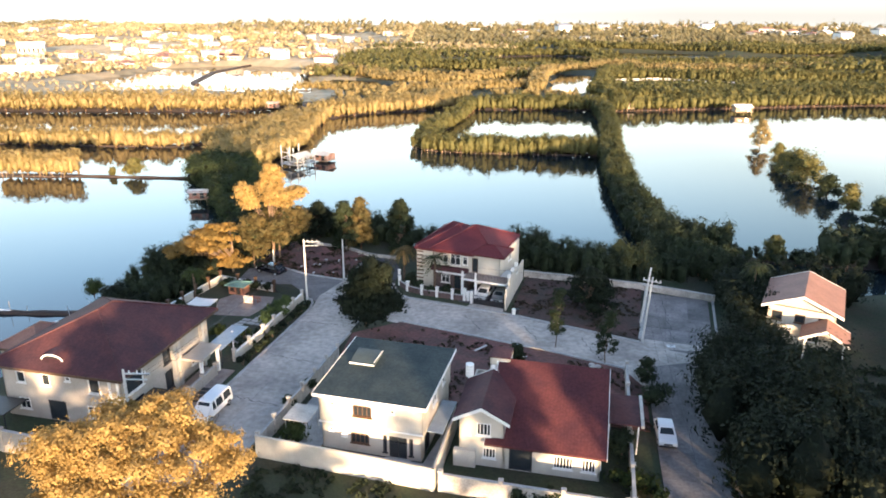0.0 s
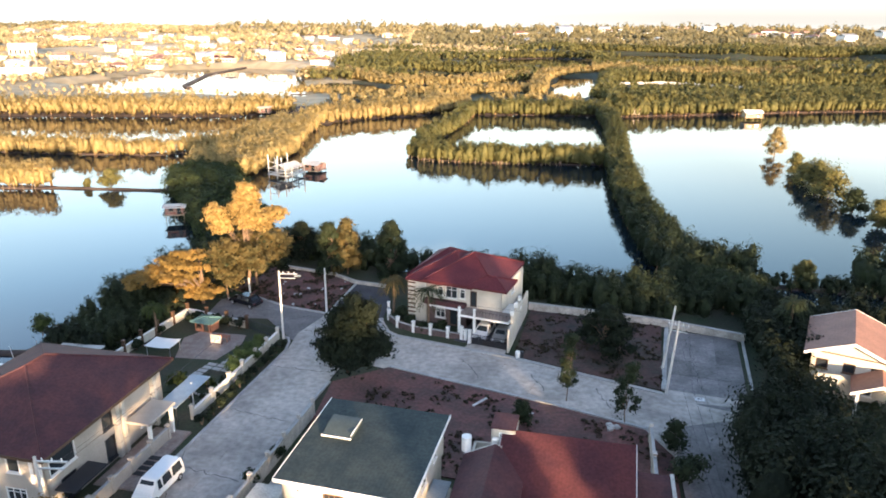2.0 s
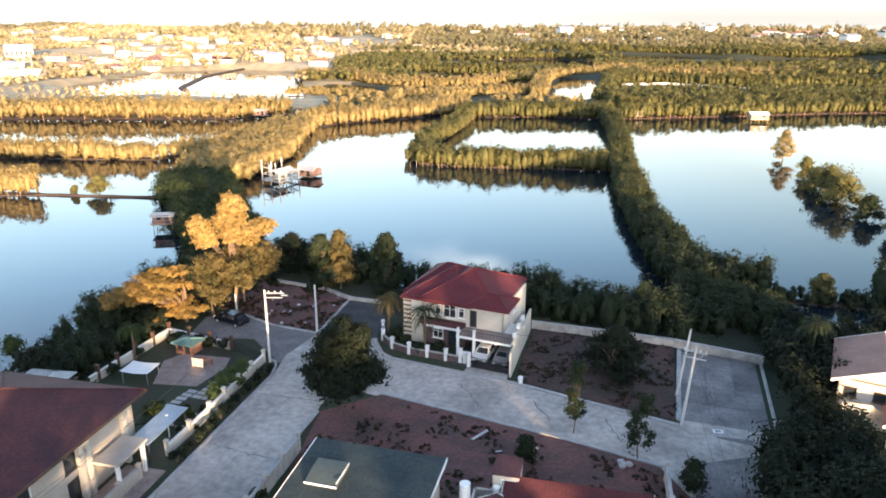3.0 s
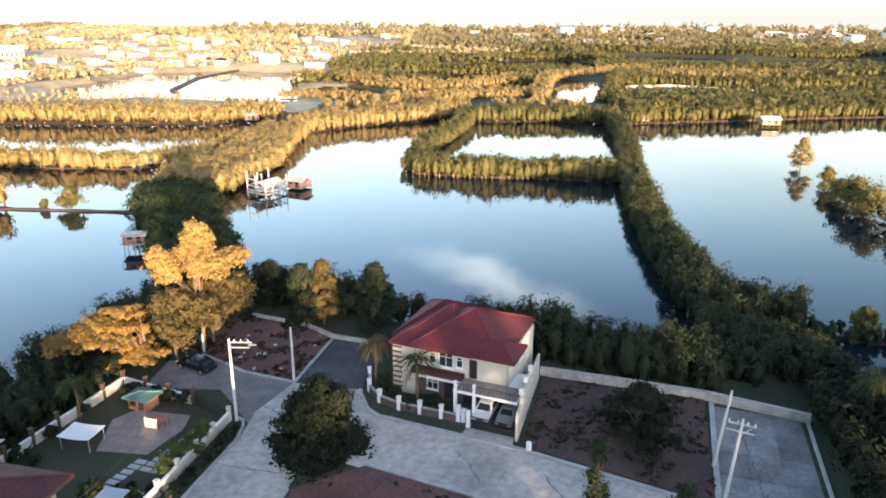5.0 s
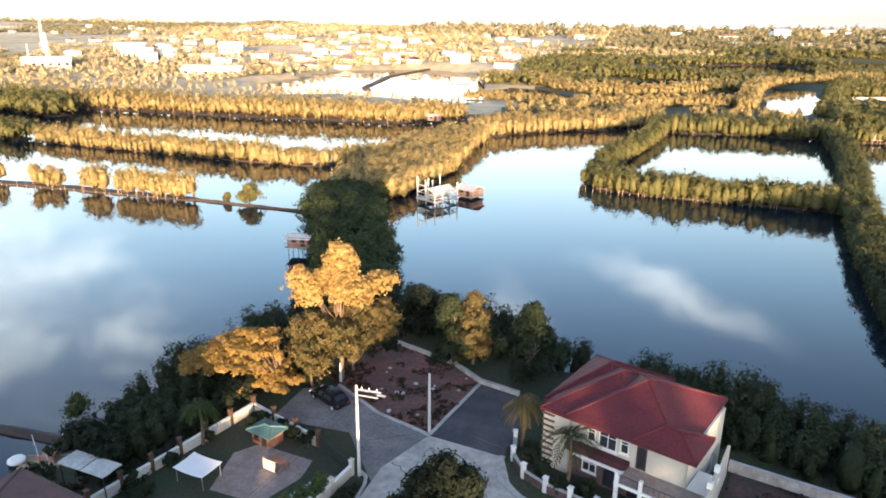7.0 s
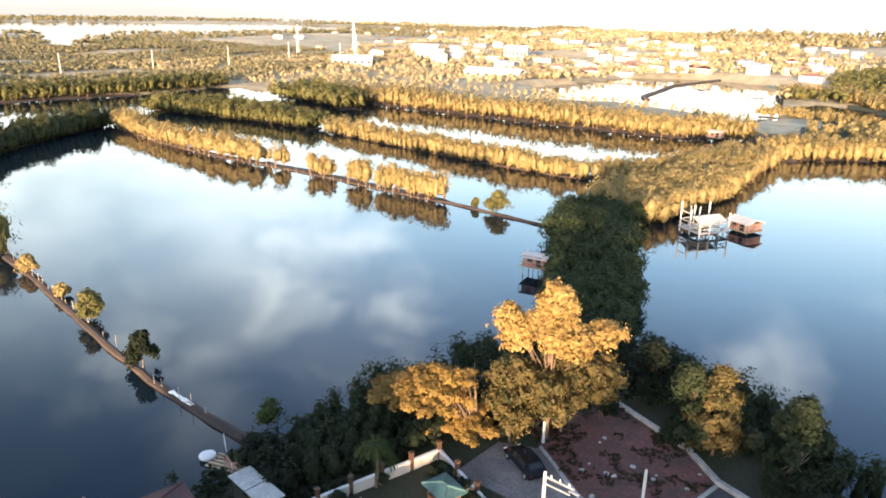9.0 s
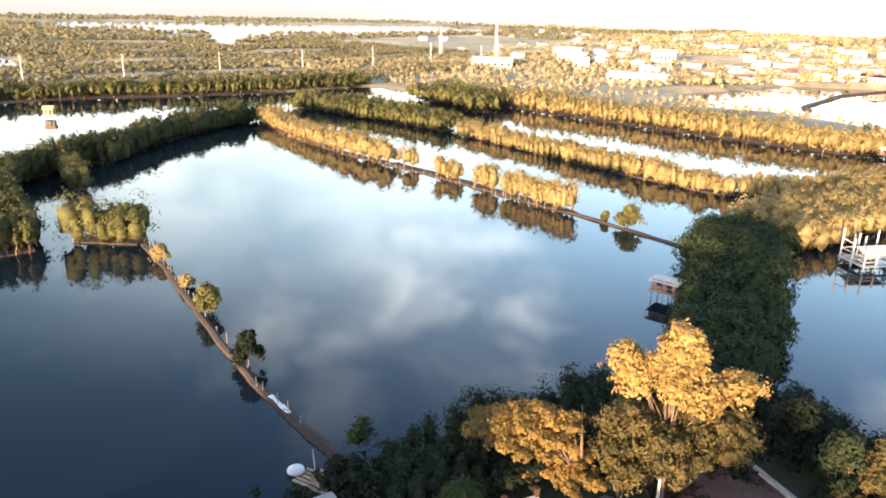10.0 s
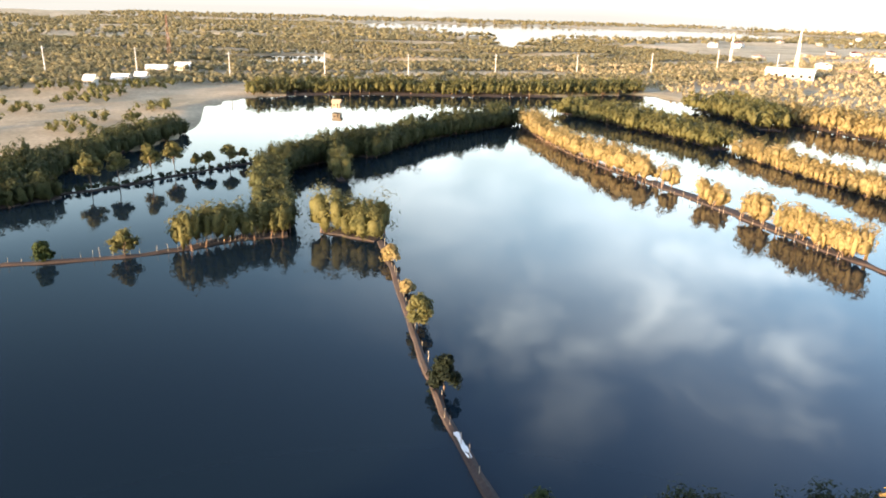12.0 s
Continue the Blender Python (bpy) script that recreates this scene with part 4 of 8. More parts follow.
woods("far_woods", 48, spread(48, -420, -255, -60, 60, 6.0, lambda x, y, r: (noise_field(x, y, 60, 12) > 0.45)), 4.2, 45, 0.6, "leaf_mang", "bushes on the dry grass field", 1.3)

# ---- roads, kerbs, lots ----
def lot(name, outline, z, mat, label, category="ground"):
    return tagged(part(name, slab(outline, z - 0.12, z), mat), label, category, kind="structure")


def slab_road(name, ox, oy, ux, uy, length, width, lanes, piece, mat, label):
    """A road of cast slabs: from its left-hand start corner along (ux, uy), the width to the right."""
    n = math.hypot(ux, uy)
    ux, uy = ux / n, uy / n
    rx, ry = uy, -ux
    bed = [(ox, oy), (ox + ux * length, oy + uy * length), (ox + ux * length + rx * width, oy + uy * length + ry * width), (ox + rx * width, oy + ry * width)]
    road = tagged(part(name, slab(bed, -0.15, 0.0), "asphalt"), label, "road", kind="structure")
    rows, wide = round(length / piece), width / lanes
    deep = length / rows
    bm = boxes((-wide / 2 + 0.012, wide / 2 - 0.012, -deep / 2 + 0.012, deep / 2 - 0.012, 0.0, 0.035))
    me = bpy.data.meshes.new("slab")
    bm.to_mesh(me)
    bm.free()
    me.materials.append(M[mat])
    turn = math.degrees(math.atan2(-ux, uy))
    rng = random.Random(len(name) + rows)
    for i in range(rows):
        for j in range(lanes):
            s, t = (i + 0.5) * deep, (j + 0.5) * wide
            ob = new("slab", me)
            ob.matrix_world = pose(ox + ux * s + rx * t, oy + uy * s + ry * t, rng.uniform(-0.008, 0.006), rng.uniform(-0.06, 0.06), rng.uniform(-0.06, 0.06), turn)
            ob.parent = road
    return road


def kerb(points, width=0.28, high=0.16, mat="kerb", label="pale concrete kerb along the street"):
    bm = bmesh.new()
    for (x0, y0), (x1, y1) in zip(points, points[1:]):
        d = Vector((x1 - x0, y1 - y0)).normalized()
        n = Vector((-d.y, d.x)) * width / 2
        e = d * 0.05
        q = [(x0 - n.x - e.x, y0 - n.y - e.y), (x1 - n.x + e.x, y1 - n.y + e.y), (x1 + n.x + e.x, y1 + n.y + e.y), (x0 + n.x - e.x, y0 + n.y - e.y)]
        lo = [bm.verts.new((x, y, -0.1)) for x, y in q]
        hi = [bm.verts.new((x, y, high)) for x, y in q]
        bm.faces.new(hi)
        for i in range(4):
            bm.faces.new((lo[i], lo[(i + 1) % 4], hi[(i + 1) % 4], hi[i]))
    return tagged(part("kerb", bm, mat), label, "kerb", kind="structure")


AS = 0.22                      # slope of the first street against the y axis
left_a = lambda y: -22.0 + AS * (y - 82)
right_a = lambda y: -15.2 + AS * (y - 75)
slab_road("street", left_a(47.2), 47.2, AS, 1.0, 47.8, 8.1, 2, 4.6, "concrete", "pale worn concrete street with joints and stains")
slab_road("cross_street", -5.2, 96.75, 0.911, -0.412, 33.0, 8.9, 2, 4.6, "concrete", "pale worn concrete cross street beside the red-roofed house")
# Its dark concrete stands in for shade from overhanging trees.
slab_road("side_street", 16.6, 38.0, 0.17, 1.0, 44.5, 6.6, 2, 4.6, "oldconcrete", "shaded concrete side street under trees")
lot("crossing", [(-19.6, 93.2), (-11.2, 91.6), (-9.2, 89.6), (-5.3, 88.2), (-5.2, 96.0), (-7.6, 98.4), (-8.9, 102.0), (-16.8, 103.3), (-19.4, 97.0)], 0.030, "concrete", "worn concrete street crossing", "road")
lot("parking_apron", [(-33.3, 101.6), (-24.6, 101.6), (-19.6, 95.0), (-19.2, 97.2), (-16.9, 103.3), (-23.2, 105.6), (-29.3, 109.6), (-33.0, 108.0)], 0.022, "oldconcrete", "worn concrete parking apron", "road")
lot("asphalt_lane", [(-16.6, 103.4), (-8.9, 102.1), (-8.5, 108.8), (-9.9, 113.3), (-14.3, 114.8)], 0.020, "asphalt", "short dark asphalt lane ending at a wall", "road")
lot("vacant_lot", [(-16.9, 103.6), (-14.5, 114.8), (-18.3, 118.1), (-29.1, 122.4), (-32.5, 112.0), (-29.4, 110.0), (-23.3, 105.9)], 0.05, "soil", "vacant lot of reddish brown soil")
lot("vacant_lot", [(11.6, 105.8), (28.6, 101.2), (24.2, 84.0), (8.3, 91.6)], 0.05, "soildark", "vacant lot of brown soil and dry grass beside the red-roofed house")
lot("vacant_lot", [(-12.7, 84.6), (-6.7, 88.2), (-2.0, 86.2), (12.2, 80.1), (20.4, 76.0), (22.0, 71.5), (20.4, 63.0), (1.5, 67.5), (-13.8, 71.5)], 0.045, "soil", "vacant lot of reddish soil and dry weeds between houses")
pad = slab_road("concrete_pad", 24.6, 84.0, 0.28, 1.0, 16.5, 8.6, 3, 4.2, "oldconcrete", "pale cracked concrete pad with joints")
lot("pad_apron", [(23.6, 82.6), (24.8, 84.2), (33.2, 81.8), (35.0, 84.6), (30.2, 78.2), (23.6, 76.6)], 0.034, "concrete", "pale concrete apron", "road")
lot("corner_paving", [(19.6, 76.4), (23.7, 82.8), (24.2, 76.0), (21.8, 69.5)], 0.026, "concrete", "worn concrete at the street corner", "road")
lot("driveway", [(2.8, 95.0), (7.4, 93.2), (7.2, 91.9), (2.3, 93.8)], 0.05, "concrete", "concrete driveway before the carport", "road")

kerb([(left_a(40), 40), (left_a(92), 92), (-19.9, 94.4), (-20.2, 95.4), (-20.9, 95.9)])
kerb([(right_a(40), 40), (right_a(82), 82), (-13.0, 84.5)])
kerb([(-9.0, 102.0), (-9.3, 100.6), (-8.4, 98.4), (-6.6, 96.7), (-5.3, 96.2), (7.9, 91.2), (24.0, 83.2)], 0.5)
kerb([(-6.5, 88.4), (-2.0, 86.4), (12.2, 80.3), (20.6, 76.2)], 0.35)
kerb([(-16.8, 103.4), (-23.2, 105.7), (-29.4, 109.8)], 0.35)
kerb([(-16.7, 103.5), (-14.4, 114.6)], 0.35)
kerb([(29.2, 100.6), (24.4, 84.2)], 0.5)
kerb([(37.8, 96.8), (33.6, 82.0)], 0.3)


def crack(x0, y0, x1, y1, seed, z=0.052):
    """A dark jagged seam in the concrete."""
    rng = np.random.default_rng(seed)
    n = max(4, round(math.hypot(x1 - x0, y1 - y0) / 0.5))
    dx, dy = (x1 - x0) / n, (y1 - y0) / n
    verts, faces = [], []
    for k in range(n + 1):
        o, w = rng.normal() * 0.12, rng.uniform(0.015, 0.05)
        cx, cy = x0 + dx * k - dy * o * 2, y0 + dy * k + dx * o * 2
        verts += [(cx - dy * w * 2, cy + dx * w * 2, z), (cx + dy * w * 2, cy - dx * w * 2, z)]
    faces = [(2 * k, 2 * k + 1, 2 * k + 3, 2 * k + 2) for k in range(n)]
    tagged(raw("crack", verts, faces, "asphalt"), "dark crack in the street concrete", "crack", kind="structure")


for k, row in enumerate(((-18.8, 98.0, -12.4, 95.0), (-16.0, 101.5, -11.0, 92.5), (-22.6, 100.6, -18.0, 103.2), (2.0, 90.6, 4.0, 86.0), (9.6, 87.6, 11.2, 83.4), (16.8, 84.2, 17.6, 80.0),
                         (-20.6, 88.0, -13.4, 86.6), (-22.4, 78.4, -16.0, 76.2), (-25.4, 68.8, -17.8, 66.4), (-24.4, 72.0, -23.0, 60.0), (26.0, 88.0, 32.8, 86.2), (28.6, 84.0, 30.6, 97.0))):
    crack(*row, 500 + k)


# ---- walls and fences ----
def wall_run(name, points, high, thick, mat, label, posts=0.0, post_high=0.0, post_mat=None, cap=True, category="wall"):
    """A garden wall along plan points, with a coping and posts every so often."""
    root = thing(name, at(*points[0]), label, category)
    ox, oy = points[0]
    bm, bc = bmesh.new(), bmesh.new()
    stations = []
    for (x0, y0), (x1, y1) in zip(points, points[1:]):
        d = math.hypot(x1 - x0, y1 - y0)
        rot = Matrix.Translation((x0 - ox, y0 - oy, 0)) @ Matrix.Rotation(math.atan2(y1 - y0, x1 - x0), 4, "Z")
        for target, (a, b, z0, z1) in ((bm, (-thick / 2, thick / 2, -0.15, high)), (bc, (-thick / 2 - 0.05, thick / 2 + 0.05, high, high + 0.07))):
            before = set(target.verts)
            box(target, -thick / 2, d + thick / 2 - 0.003, a, b, z0, z1)
            bmesh.ops.transform(target, matrix=rot, verts=[v for v in target.verts if v not in before])
        if posts:
            n = max(1, round(d / posts))
            stations += [(x0 - ox + (x1 - x0) * k / n, y0 - oy + (y1 - y0) * k / n, math.atan2(y1 - y0, x1 - x0)) for k in range(n)]
    part("panel", bm, mat, root)
    if cap:
        part("coping", bc, "kerb" if mat != "wallwhite" else "trimwhite", root)
    else:
        bc.free()
    if posts:
        s = thick * 0.85
        me = bpy.data.meshes.new("post")
        b = boxes((-s, s, -s, s, -0.15, post_high), (-s * 1.3, s * 1.3, -s * 1.3, s * 1.3, post_high, post_high + 0.1))
        b.to_mesh(me)
        b.free()
        me.materials.append(M[post_mat or mat])
        x1, y1 = points[-1]
        for x, y, w in stations + [(x1 - ox, y1 - oy, stations[-1][2])]:
            ob = new("post", me)
            ob.parent = root
            ob.matrix_local = pose(x, y, 0, 0, 0, math.degrees(w))
    return root


wall_run("compound_wall", [(-17.6, 57.7), (-0.9, 53.2), (1.0, 63.2)], 2.25, 0.2, "wallwhite", "tall cream painted compound wall of the green-roofed house", cap=False)
wall_run("compound_wall", [(-0.3, 53.2), (15.2, 49.9), (15.7, 50.0), (20.3, 74.0)], 1.7, 0.2, "wallstain", "weathered stained concrete boundary wall of the maroon-roofed house", posts=5.0, post_high=2.0)
wall_run("street_fence", [(-17.7, 58.6), (-13.4, 77.5)], 1.5, 0.18, "wallstain", "dark low fence wall along the street with pillars", posts=3.2, post_high=2.0)
wall_run("garden_wall", [(-40.8, 84.5), (-35.7, 102.2), (-26.4, 98.4)], 0.95, 0.2, "wallwhite", "cream garden wall with dark brick pillars", posts=3.3, post_high=1.75, post_mat="wood")
wall_run("garden_wall", [(-21.6, 95.4), (-24.0, 83.4), (-25.6, 76.5)], 0.95, 0.2, "wallwhite", "cream garden wall beside the street", posts=3.0, post_high=1.5)
wall_run("garden_wall", [(-26.6, 72.8), (-28.8, 62.0), (-30.5, 55.5)], 1.25, 0.2, "wallbeige", "beige front garden wall beside the street", posts=3.0, post_high=1.5)
wall_run("compound_wall", [(-31.0, 55.0), (-52.5, 60.5)], 2.2, 0.2, "wallbeige", "beige compound wall with a dark grille", posts=4.0, post_high=2.4)
wall_run("retaining_wall", [(11.5, 106.3), (21.9, 103.4), (28.7, 101.4), (38.0, 97.0)], 0.95, 0.3, "wallstain", "pale concrete wall before the mangroves")
wall_run("retaining_wall", [(-29.3, 122.6), (-18.3, 118.4), (-14.4, 115.2), (-9.8, 113.8)], 0.4, 0.3, "wallstain", "low pale concrete wall at the end of the lane")
wall_run("front_fence", [(-8.3, 104.6), (-8.0, 101.9), (-6.6, 99.6), (-4.4, 98.2), (2.4, 95.9)], 0.75, 0.22, "stone", "low curved dark stone fence wall with white pillars", posts=2.4, post_high=1.4, post_mat="trimwhite")


# ---- houses ----
def wall_sheet(bm, to, length, z0, z1, thick, holes):
    """One wall with openings (s0, s1, z0, z1) cut through it; to maps (along, inwards, up) to the house."""
    ss = sorted({0.0, length, *(v for h in holes for v in h[:2])})
    zs = sorted({z0, z1, *(v for h in holes for v in h[2:4])})
    solid = {}
    for i in range(len(ss) - 1):
        for j in range(len(zs) - 1):
            cs, cz = (ss[i] + ss[i + 1]) / 2, (zs[j] + zs[j + 1]) / 2
            solid[i, j] = not any(h[0] < cs < h[1] and h[2] < cz < h[3] for h in holes)
    made = {}

    def v(s, t, z):
        key = (round(s, 4), t, round(z, 4))
        if key not in made:
            made[key] = bm.verts.new(to(s, t, z))
        return made[key]
    for (i, j), full in solid.items():
        if not full:
            continue
        a, b, c, d = ss[i], ss[i + 1], zs[j], zs[j + 1]
        bm.faces.new((v(a, 0, c), v(b, 0, c), v(b, 0, d), v(a, 0, d)))
        bm.faces.new((v(a, thick, d), v(b, thick, d), v(b, thick, c), v(a, thick, c)))
        for di, dj, p, q in ((-1, 0, (a, c), (a, d)), (1, 0, (b, c), (b, d)), (0, -1, (a, c), (b, c)), (0, 1, (a, d), (b, d))):
            if not solid.get((i + di, j + dj), False):
                bm.faces.new((v(p[0], 0, p[1]), v(q[0], 0, q[1]), v(q[0], thick, q[1]), v(p[0], thick, p[1])))


def window(root, to, hole, style="grid", frame_mat="trimwhite", label="", sill=True):
    """A window or door in an opening: frame with bars, a pane under it, and a sill."""
    s0, s1, z0, z1 = hole[:4]
    bm = bmesh.new()

    f = 0.09
    w, h = s1 - s0, z1 - z0
    ring = [[bm.verts.new(to(s, t, z)) for s, z in ((s0 + o, z0 + o), (s1 - o, z0 + o), (s1 - o, z1 - o), (s0 + o, z1 - o))] for t, o in ((-0.04, 0.0), (-0.04, f), (0.09, f), (0.09, 0.0))]
    for k in range(4):
        for i in range(4):
            j = (i + 1) % 4
            bm.faces.new((ring[k][i], ring[k][j], ring[(k + 1) % 4][j], ring[(k + 1) % 4][i]))
    win = part("door" if h > 1.9 and not sill else "window", bm, frame_mat, root, label)

    def bar(a, b, c, d, t0, t1, name="bar"):
        bb = boxes((a, b, t0, t1, c, d))
        for q in bb.verts:
            q.co = to(*q.co)
        part(name, bb, frame_mat, win)
    if style == "grid":
        n = max(1, round(w / 0.7))
        for k in range(1, n):
            bar(s0 + w * k / n - 0.03, s0 + w * k / n + 0.03, z0 + f, z1 - f, 0.0, 0.07)
        bar(s0 + f, s1 - f, z1 - h * 0.3 - 0.025, z1 - h * 0.3 + 0.025, 0.01, 0.06)
    elif style == "grille":
        n = max(2, round(w / 0.3))
        for k in range(1, n):
            bar(s0 + w * k / n - 0.04, s0 + w * k / n + 0.04, z0 + f, z1 - f, -0.05, -0.01)
    elif style == "jalousie":
        for k in range(1, max(2, round(h / 0.25))):
            z = z0 + k * 0.25
            bar(s0 + f, s1 - f, z - 0.02, z + 0.02, 0.0, 0.06)
    elif style == "arch":
        for k in range(1, 4):
            bar(s0 + w * k / 4 - 0.03, s0 + w * k / 4 + 0.03, z0 + f, z1 - f, 0.0, 0.07)
        steps, hood = 8, bmesh.new()
        arc = [(s0 - 0.12 + (w + 0.24) * k / steps, 0.28 * math.sin(math.pi * k / steps)) for k in range(steps + 1)]
        rows = [[hood.verts.new(to(s, t, z1 + u + dz)) for s, u in arc] for t, dz in ((-0.1, -0.02), (-0.1, 0.1), (0.0, 0.1), (0.0, -0.02))]
        for k in range(4):
            for i in range(steps):
                hood.faces.new((rows[k][i], rows[k][i + 1], rows[(k + 1) % 4][i + 1], rows[(k + 1) % 4][i]))
        for i in (0, steps):
            hood.faces.new([r[i] for r in rows])
        part("hood", hood, "trimwhite", win)
    if sill:
        bar(s0 - 0.1, s1 + 0.1, z0 - 0.09, z0 - 0.003, -0.12, 0.0, "sill")
    bg = bmesh.new()
    box(bg, s0 + f, s1 - f, 0.075, 0.088, z0 + f, z1 - f)
    for q in bg.verts:
        q.co = to(*q.co)
    part("pane", bg, "glass", win)
    return win


def sides(w, d, x0=0.0, y0=0.0):
    return {"front": (lambda s, t, z: (x0 + s, y0 + t, z), w), "right": (lambda s, t, z: (x0 + w - t, y0 + s, z), d),
            "back": (lambda s, t, z: (x0 + w - s, y0 + d - t, z), w), "left": (lambda s, t, z: (x0 + t, y0 + d - s, z), d)}


def storey(root, w, d, z0, z1, mat, holes, x0=0.0, y0=0.0, thick=0.2, floor=True):
    """Four walls with windows. holes: side -> rows of (s0, s1, z0, z1, style, frame material)."""
    for side, (to, length) in sides(w, d, x0, y0).items():
        rows = holes.get(side, ())
        bm = bmesh.new()
        # Side walls butt against the front and back ones.
        if side in ("left", "right"):
            inner = (lambda f: lambda s, t, z: f(s, t, z))(to)
            wall_sheet(bm, inner, length, z0, z1, thick, [r[:4] for r in rows])
        else:
            wall_sheet(bm, to, length, z0, z1, thick, [r[:4] for r in rows])
        part("wall", bm, mat, root)
        for r in rows:
            door = r[2] <= z0 + 0.12
            window(root, to, r, r[4] if len(r) > 4 else "grid", r[5] if len(r) > 5 else "trimwhite", sill=not door)
    if floor:
        part("floor_slab", boxes((x0 + 0.21, x0 + w - 0.21, y0 + 0.21, y0 + d - 0.21, z0 - 0.05, z0 + 0.05)), "kerb", root)


def hip_roof(root, w, d, z, rise, over, mat, x0=0.0, y0=0.0, ridge=None, name="roof", trim="trimwhite", thick=0.22):
    """A hipped roof over a plan; the ridge runs along the longer side, or as given ((x, y), (x, y))."""
    a, b, c, e = x0 - over, x0 + w + over, y0 - over, y0 + d + over
    if ridge is None:
        k = min(b - a, e - c) / 2
        ridge = ((a + k, (c + e) / 2), (b - k, (c + e) / 2)) if b - a >= e - c else (((a + b) / 2, c + k), ((a + b) / 2, e - k))
    p, q = [Vector((*r, z + rise)) for r in ridge]
    if (q - p).length < 0.05:
        q = p + Vector((0.05, 0, 0))
    bm = bmesh.new()
    lo = [bm.verts.new(v) for v in ((a, c, z), (b, c, z), (b, e, z), (a, e, z))]
    un = [bm.verts.new(v) for v in ((a, c, z - thick), (b, c, z - thick), (b, e, z - thick), (a, e, z - thick))]
    P, Q = bm.verts.new(p), bm.verts.new(q)
    if abs(q.x - p.x) >= abs(q.y - p.y):
        P, Q = (P, Q) if p.x <= q.x else (Q, P)
        tops = [(lo[0], lo[1], Q, P), (lo[1], lo[2], Q), (lo[2], lo[3], P, Q), (lo[3], lo[0], P)]
    else:
        P, Q = (P, Q) if p.y <= q.y else (Q, P)
        tops = [(lo[0], lo[1], P), (lo[1], lo[2], Q, P), (lo[2], lo[3], Q), (lo[3], lo[0], P, Q)]
    for f in tops:
        bm.faces.new(f)
    bm.faces.new(un[::-1])
    for i in range(4):
        bm.faces.new((lo[i], un[i], un[(i + 1) % 4], lo[(i + 1) % 4]))
    roof = part(name, bm, mat, root)
    f = 0.04
    rows = [(a - f, b + f, c - f, c - 0.002), (a - f, b + f, e + 0.002, e + f), (a - f, a - 0.002, c, e), (b + 0.002, b + f, c, e)]
    part("fascia", boxes(*[(r[0], r[1], r[2], r[3], z - thick - 0.03, z + 0.02) for r in rows]), trim, roof)
    corners = [(a, c), (b, c), (b, e), (a, e)]
    hips = [((*k, z + 0.03), tuple(min((p, q), key=lambda r: (r.xy - Vector(k)).length) + Vector((0, 0, 0.03))), 0.09) for k in corners]
    rods("ridge_cap", mat, roof, *hips, (tuple(p + Vector((0, 0, 0.03))), tuple(q + Vector((0, 0, 0.03))), 0.1), sides=5)
    return roof


def gable_roof(root, w, d, z, rise, over, mat, x0=0.0, y0=0.0, axis="y", name="roof", trim="trimwhite", thick=0.2, shift=0.0):
    """A pitched roof; its ridge runs along the given axis, off the middle by shift."""
    a, b, c, e = x0 - over, x0 + w + over, y0 - over, y0 + d + over
    bm = bmesh.new()
    if axis == "y":
        m = (a + b) / 2 + shift
        line = [(a, z), (m, z + rise), (b, z)]
        pts = [[(x, y, h) for x, h in line] for y in (c, e)]
    else:
        m = (c + e) / 2 + shift
        line = [(c, z), (m, z + rise), (e, z)]
        pts = [[(x, y, h) for y, h in line] for x in (a, b)]
    top = [[bm.verts.new(p) for p in r] for r in pts]
    low = [[bm.verts.new((p[0], p[1], p[2] - thick)) for p in r] for r in pts]
    for s in (0, 1):
        bm.faces.new((top[0][s], top[0][s + 1], top[1][s + 1], top[1][s]))
        bm.faces.new((low[0][s], low[1][s], low[1][s + 1], low[0][s + 1]))
    for r in (0, 1):
        for s in (0, 1):
            bm.faces.new((top[r][s], low[r][s], low[r][s + 1], top[r][s + 1]))
    for s in (0, 2):
        bm.faces.new((top[0][s], top[1][s], low[1][s], low[0][s]))
    roof = part(name, bm, mat, root)
    # Barge boards along the sloping edges.
    for r, out in ((0, -0.05), (1, 0.05)):
        bb = bmesh.new()
        for s in (0, 1):
            p, q = pts[r][s], pts[r][s + 1]
            quad = []
            for k in (p, q):
                for dz in (0.04, -thick - 0.08):
                    for o in (0.003 if out > 0 else -0.003, out):
                        quad.append(bb.verts.new((k[0] + (o if axis == "x" else 0), k[1] + (o if axis == "y" else 0), k[2] + dz)))
            n = quad
            for f in ((0, 4, 6, 2), (1, 3, 7, 5), (0, 1, 5, 4), (2, 6, 7, 3), (0, 2, 3, 1), (4, 5, 7, 6)):
                bb.faces.new([n[i] for i in f])
        bmesh.ops.remove_doubles(bb, verts=bb.verts, dist=0.0005)
        part("barge_board", bb, trim, roof)
    return roof


def gable_wall(root, w, z, rise, x0, y0, mat, thick=0.2):
    """The triangle of wall under a front gable."""
    bm = bmesh.new()
    f = [bm.verts.new(p) for p in ((x0, y0, z), (x0 + w, y0, z), (x0 + w / 2, y0, z + rise))]
    b = [bm.verts.new((v.co.x, y0 + thick, v.co.z)) for v in f]
    bm.faces.new(f), bm.faces.new(b[::-1])
    for i in range(3):
        bm.faces.new((f[i], b[i], b[(i + 1) % 3], f[(i + 1) % 3]))
    part("gable", bm, mat, root)


# The green-roofed house.
g = thing("house", at(-11.7, 59.4, -13), "cream two-storey house with a dark green low-pitched roof", "house")
W, D = 9.8, 10.2
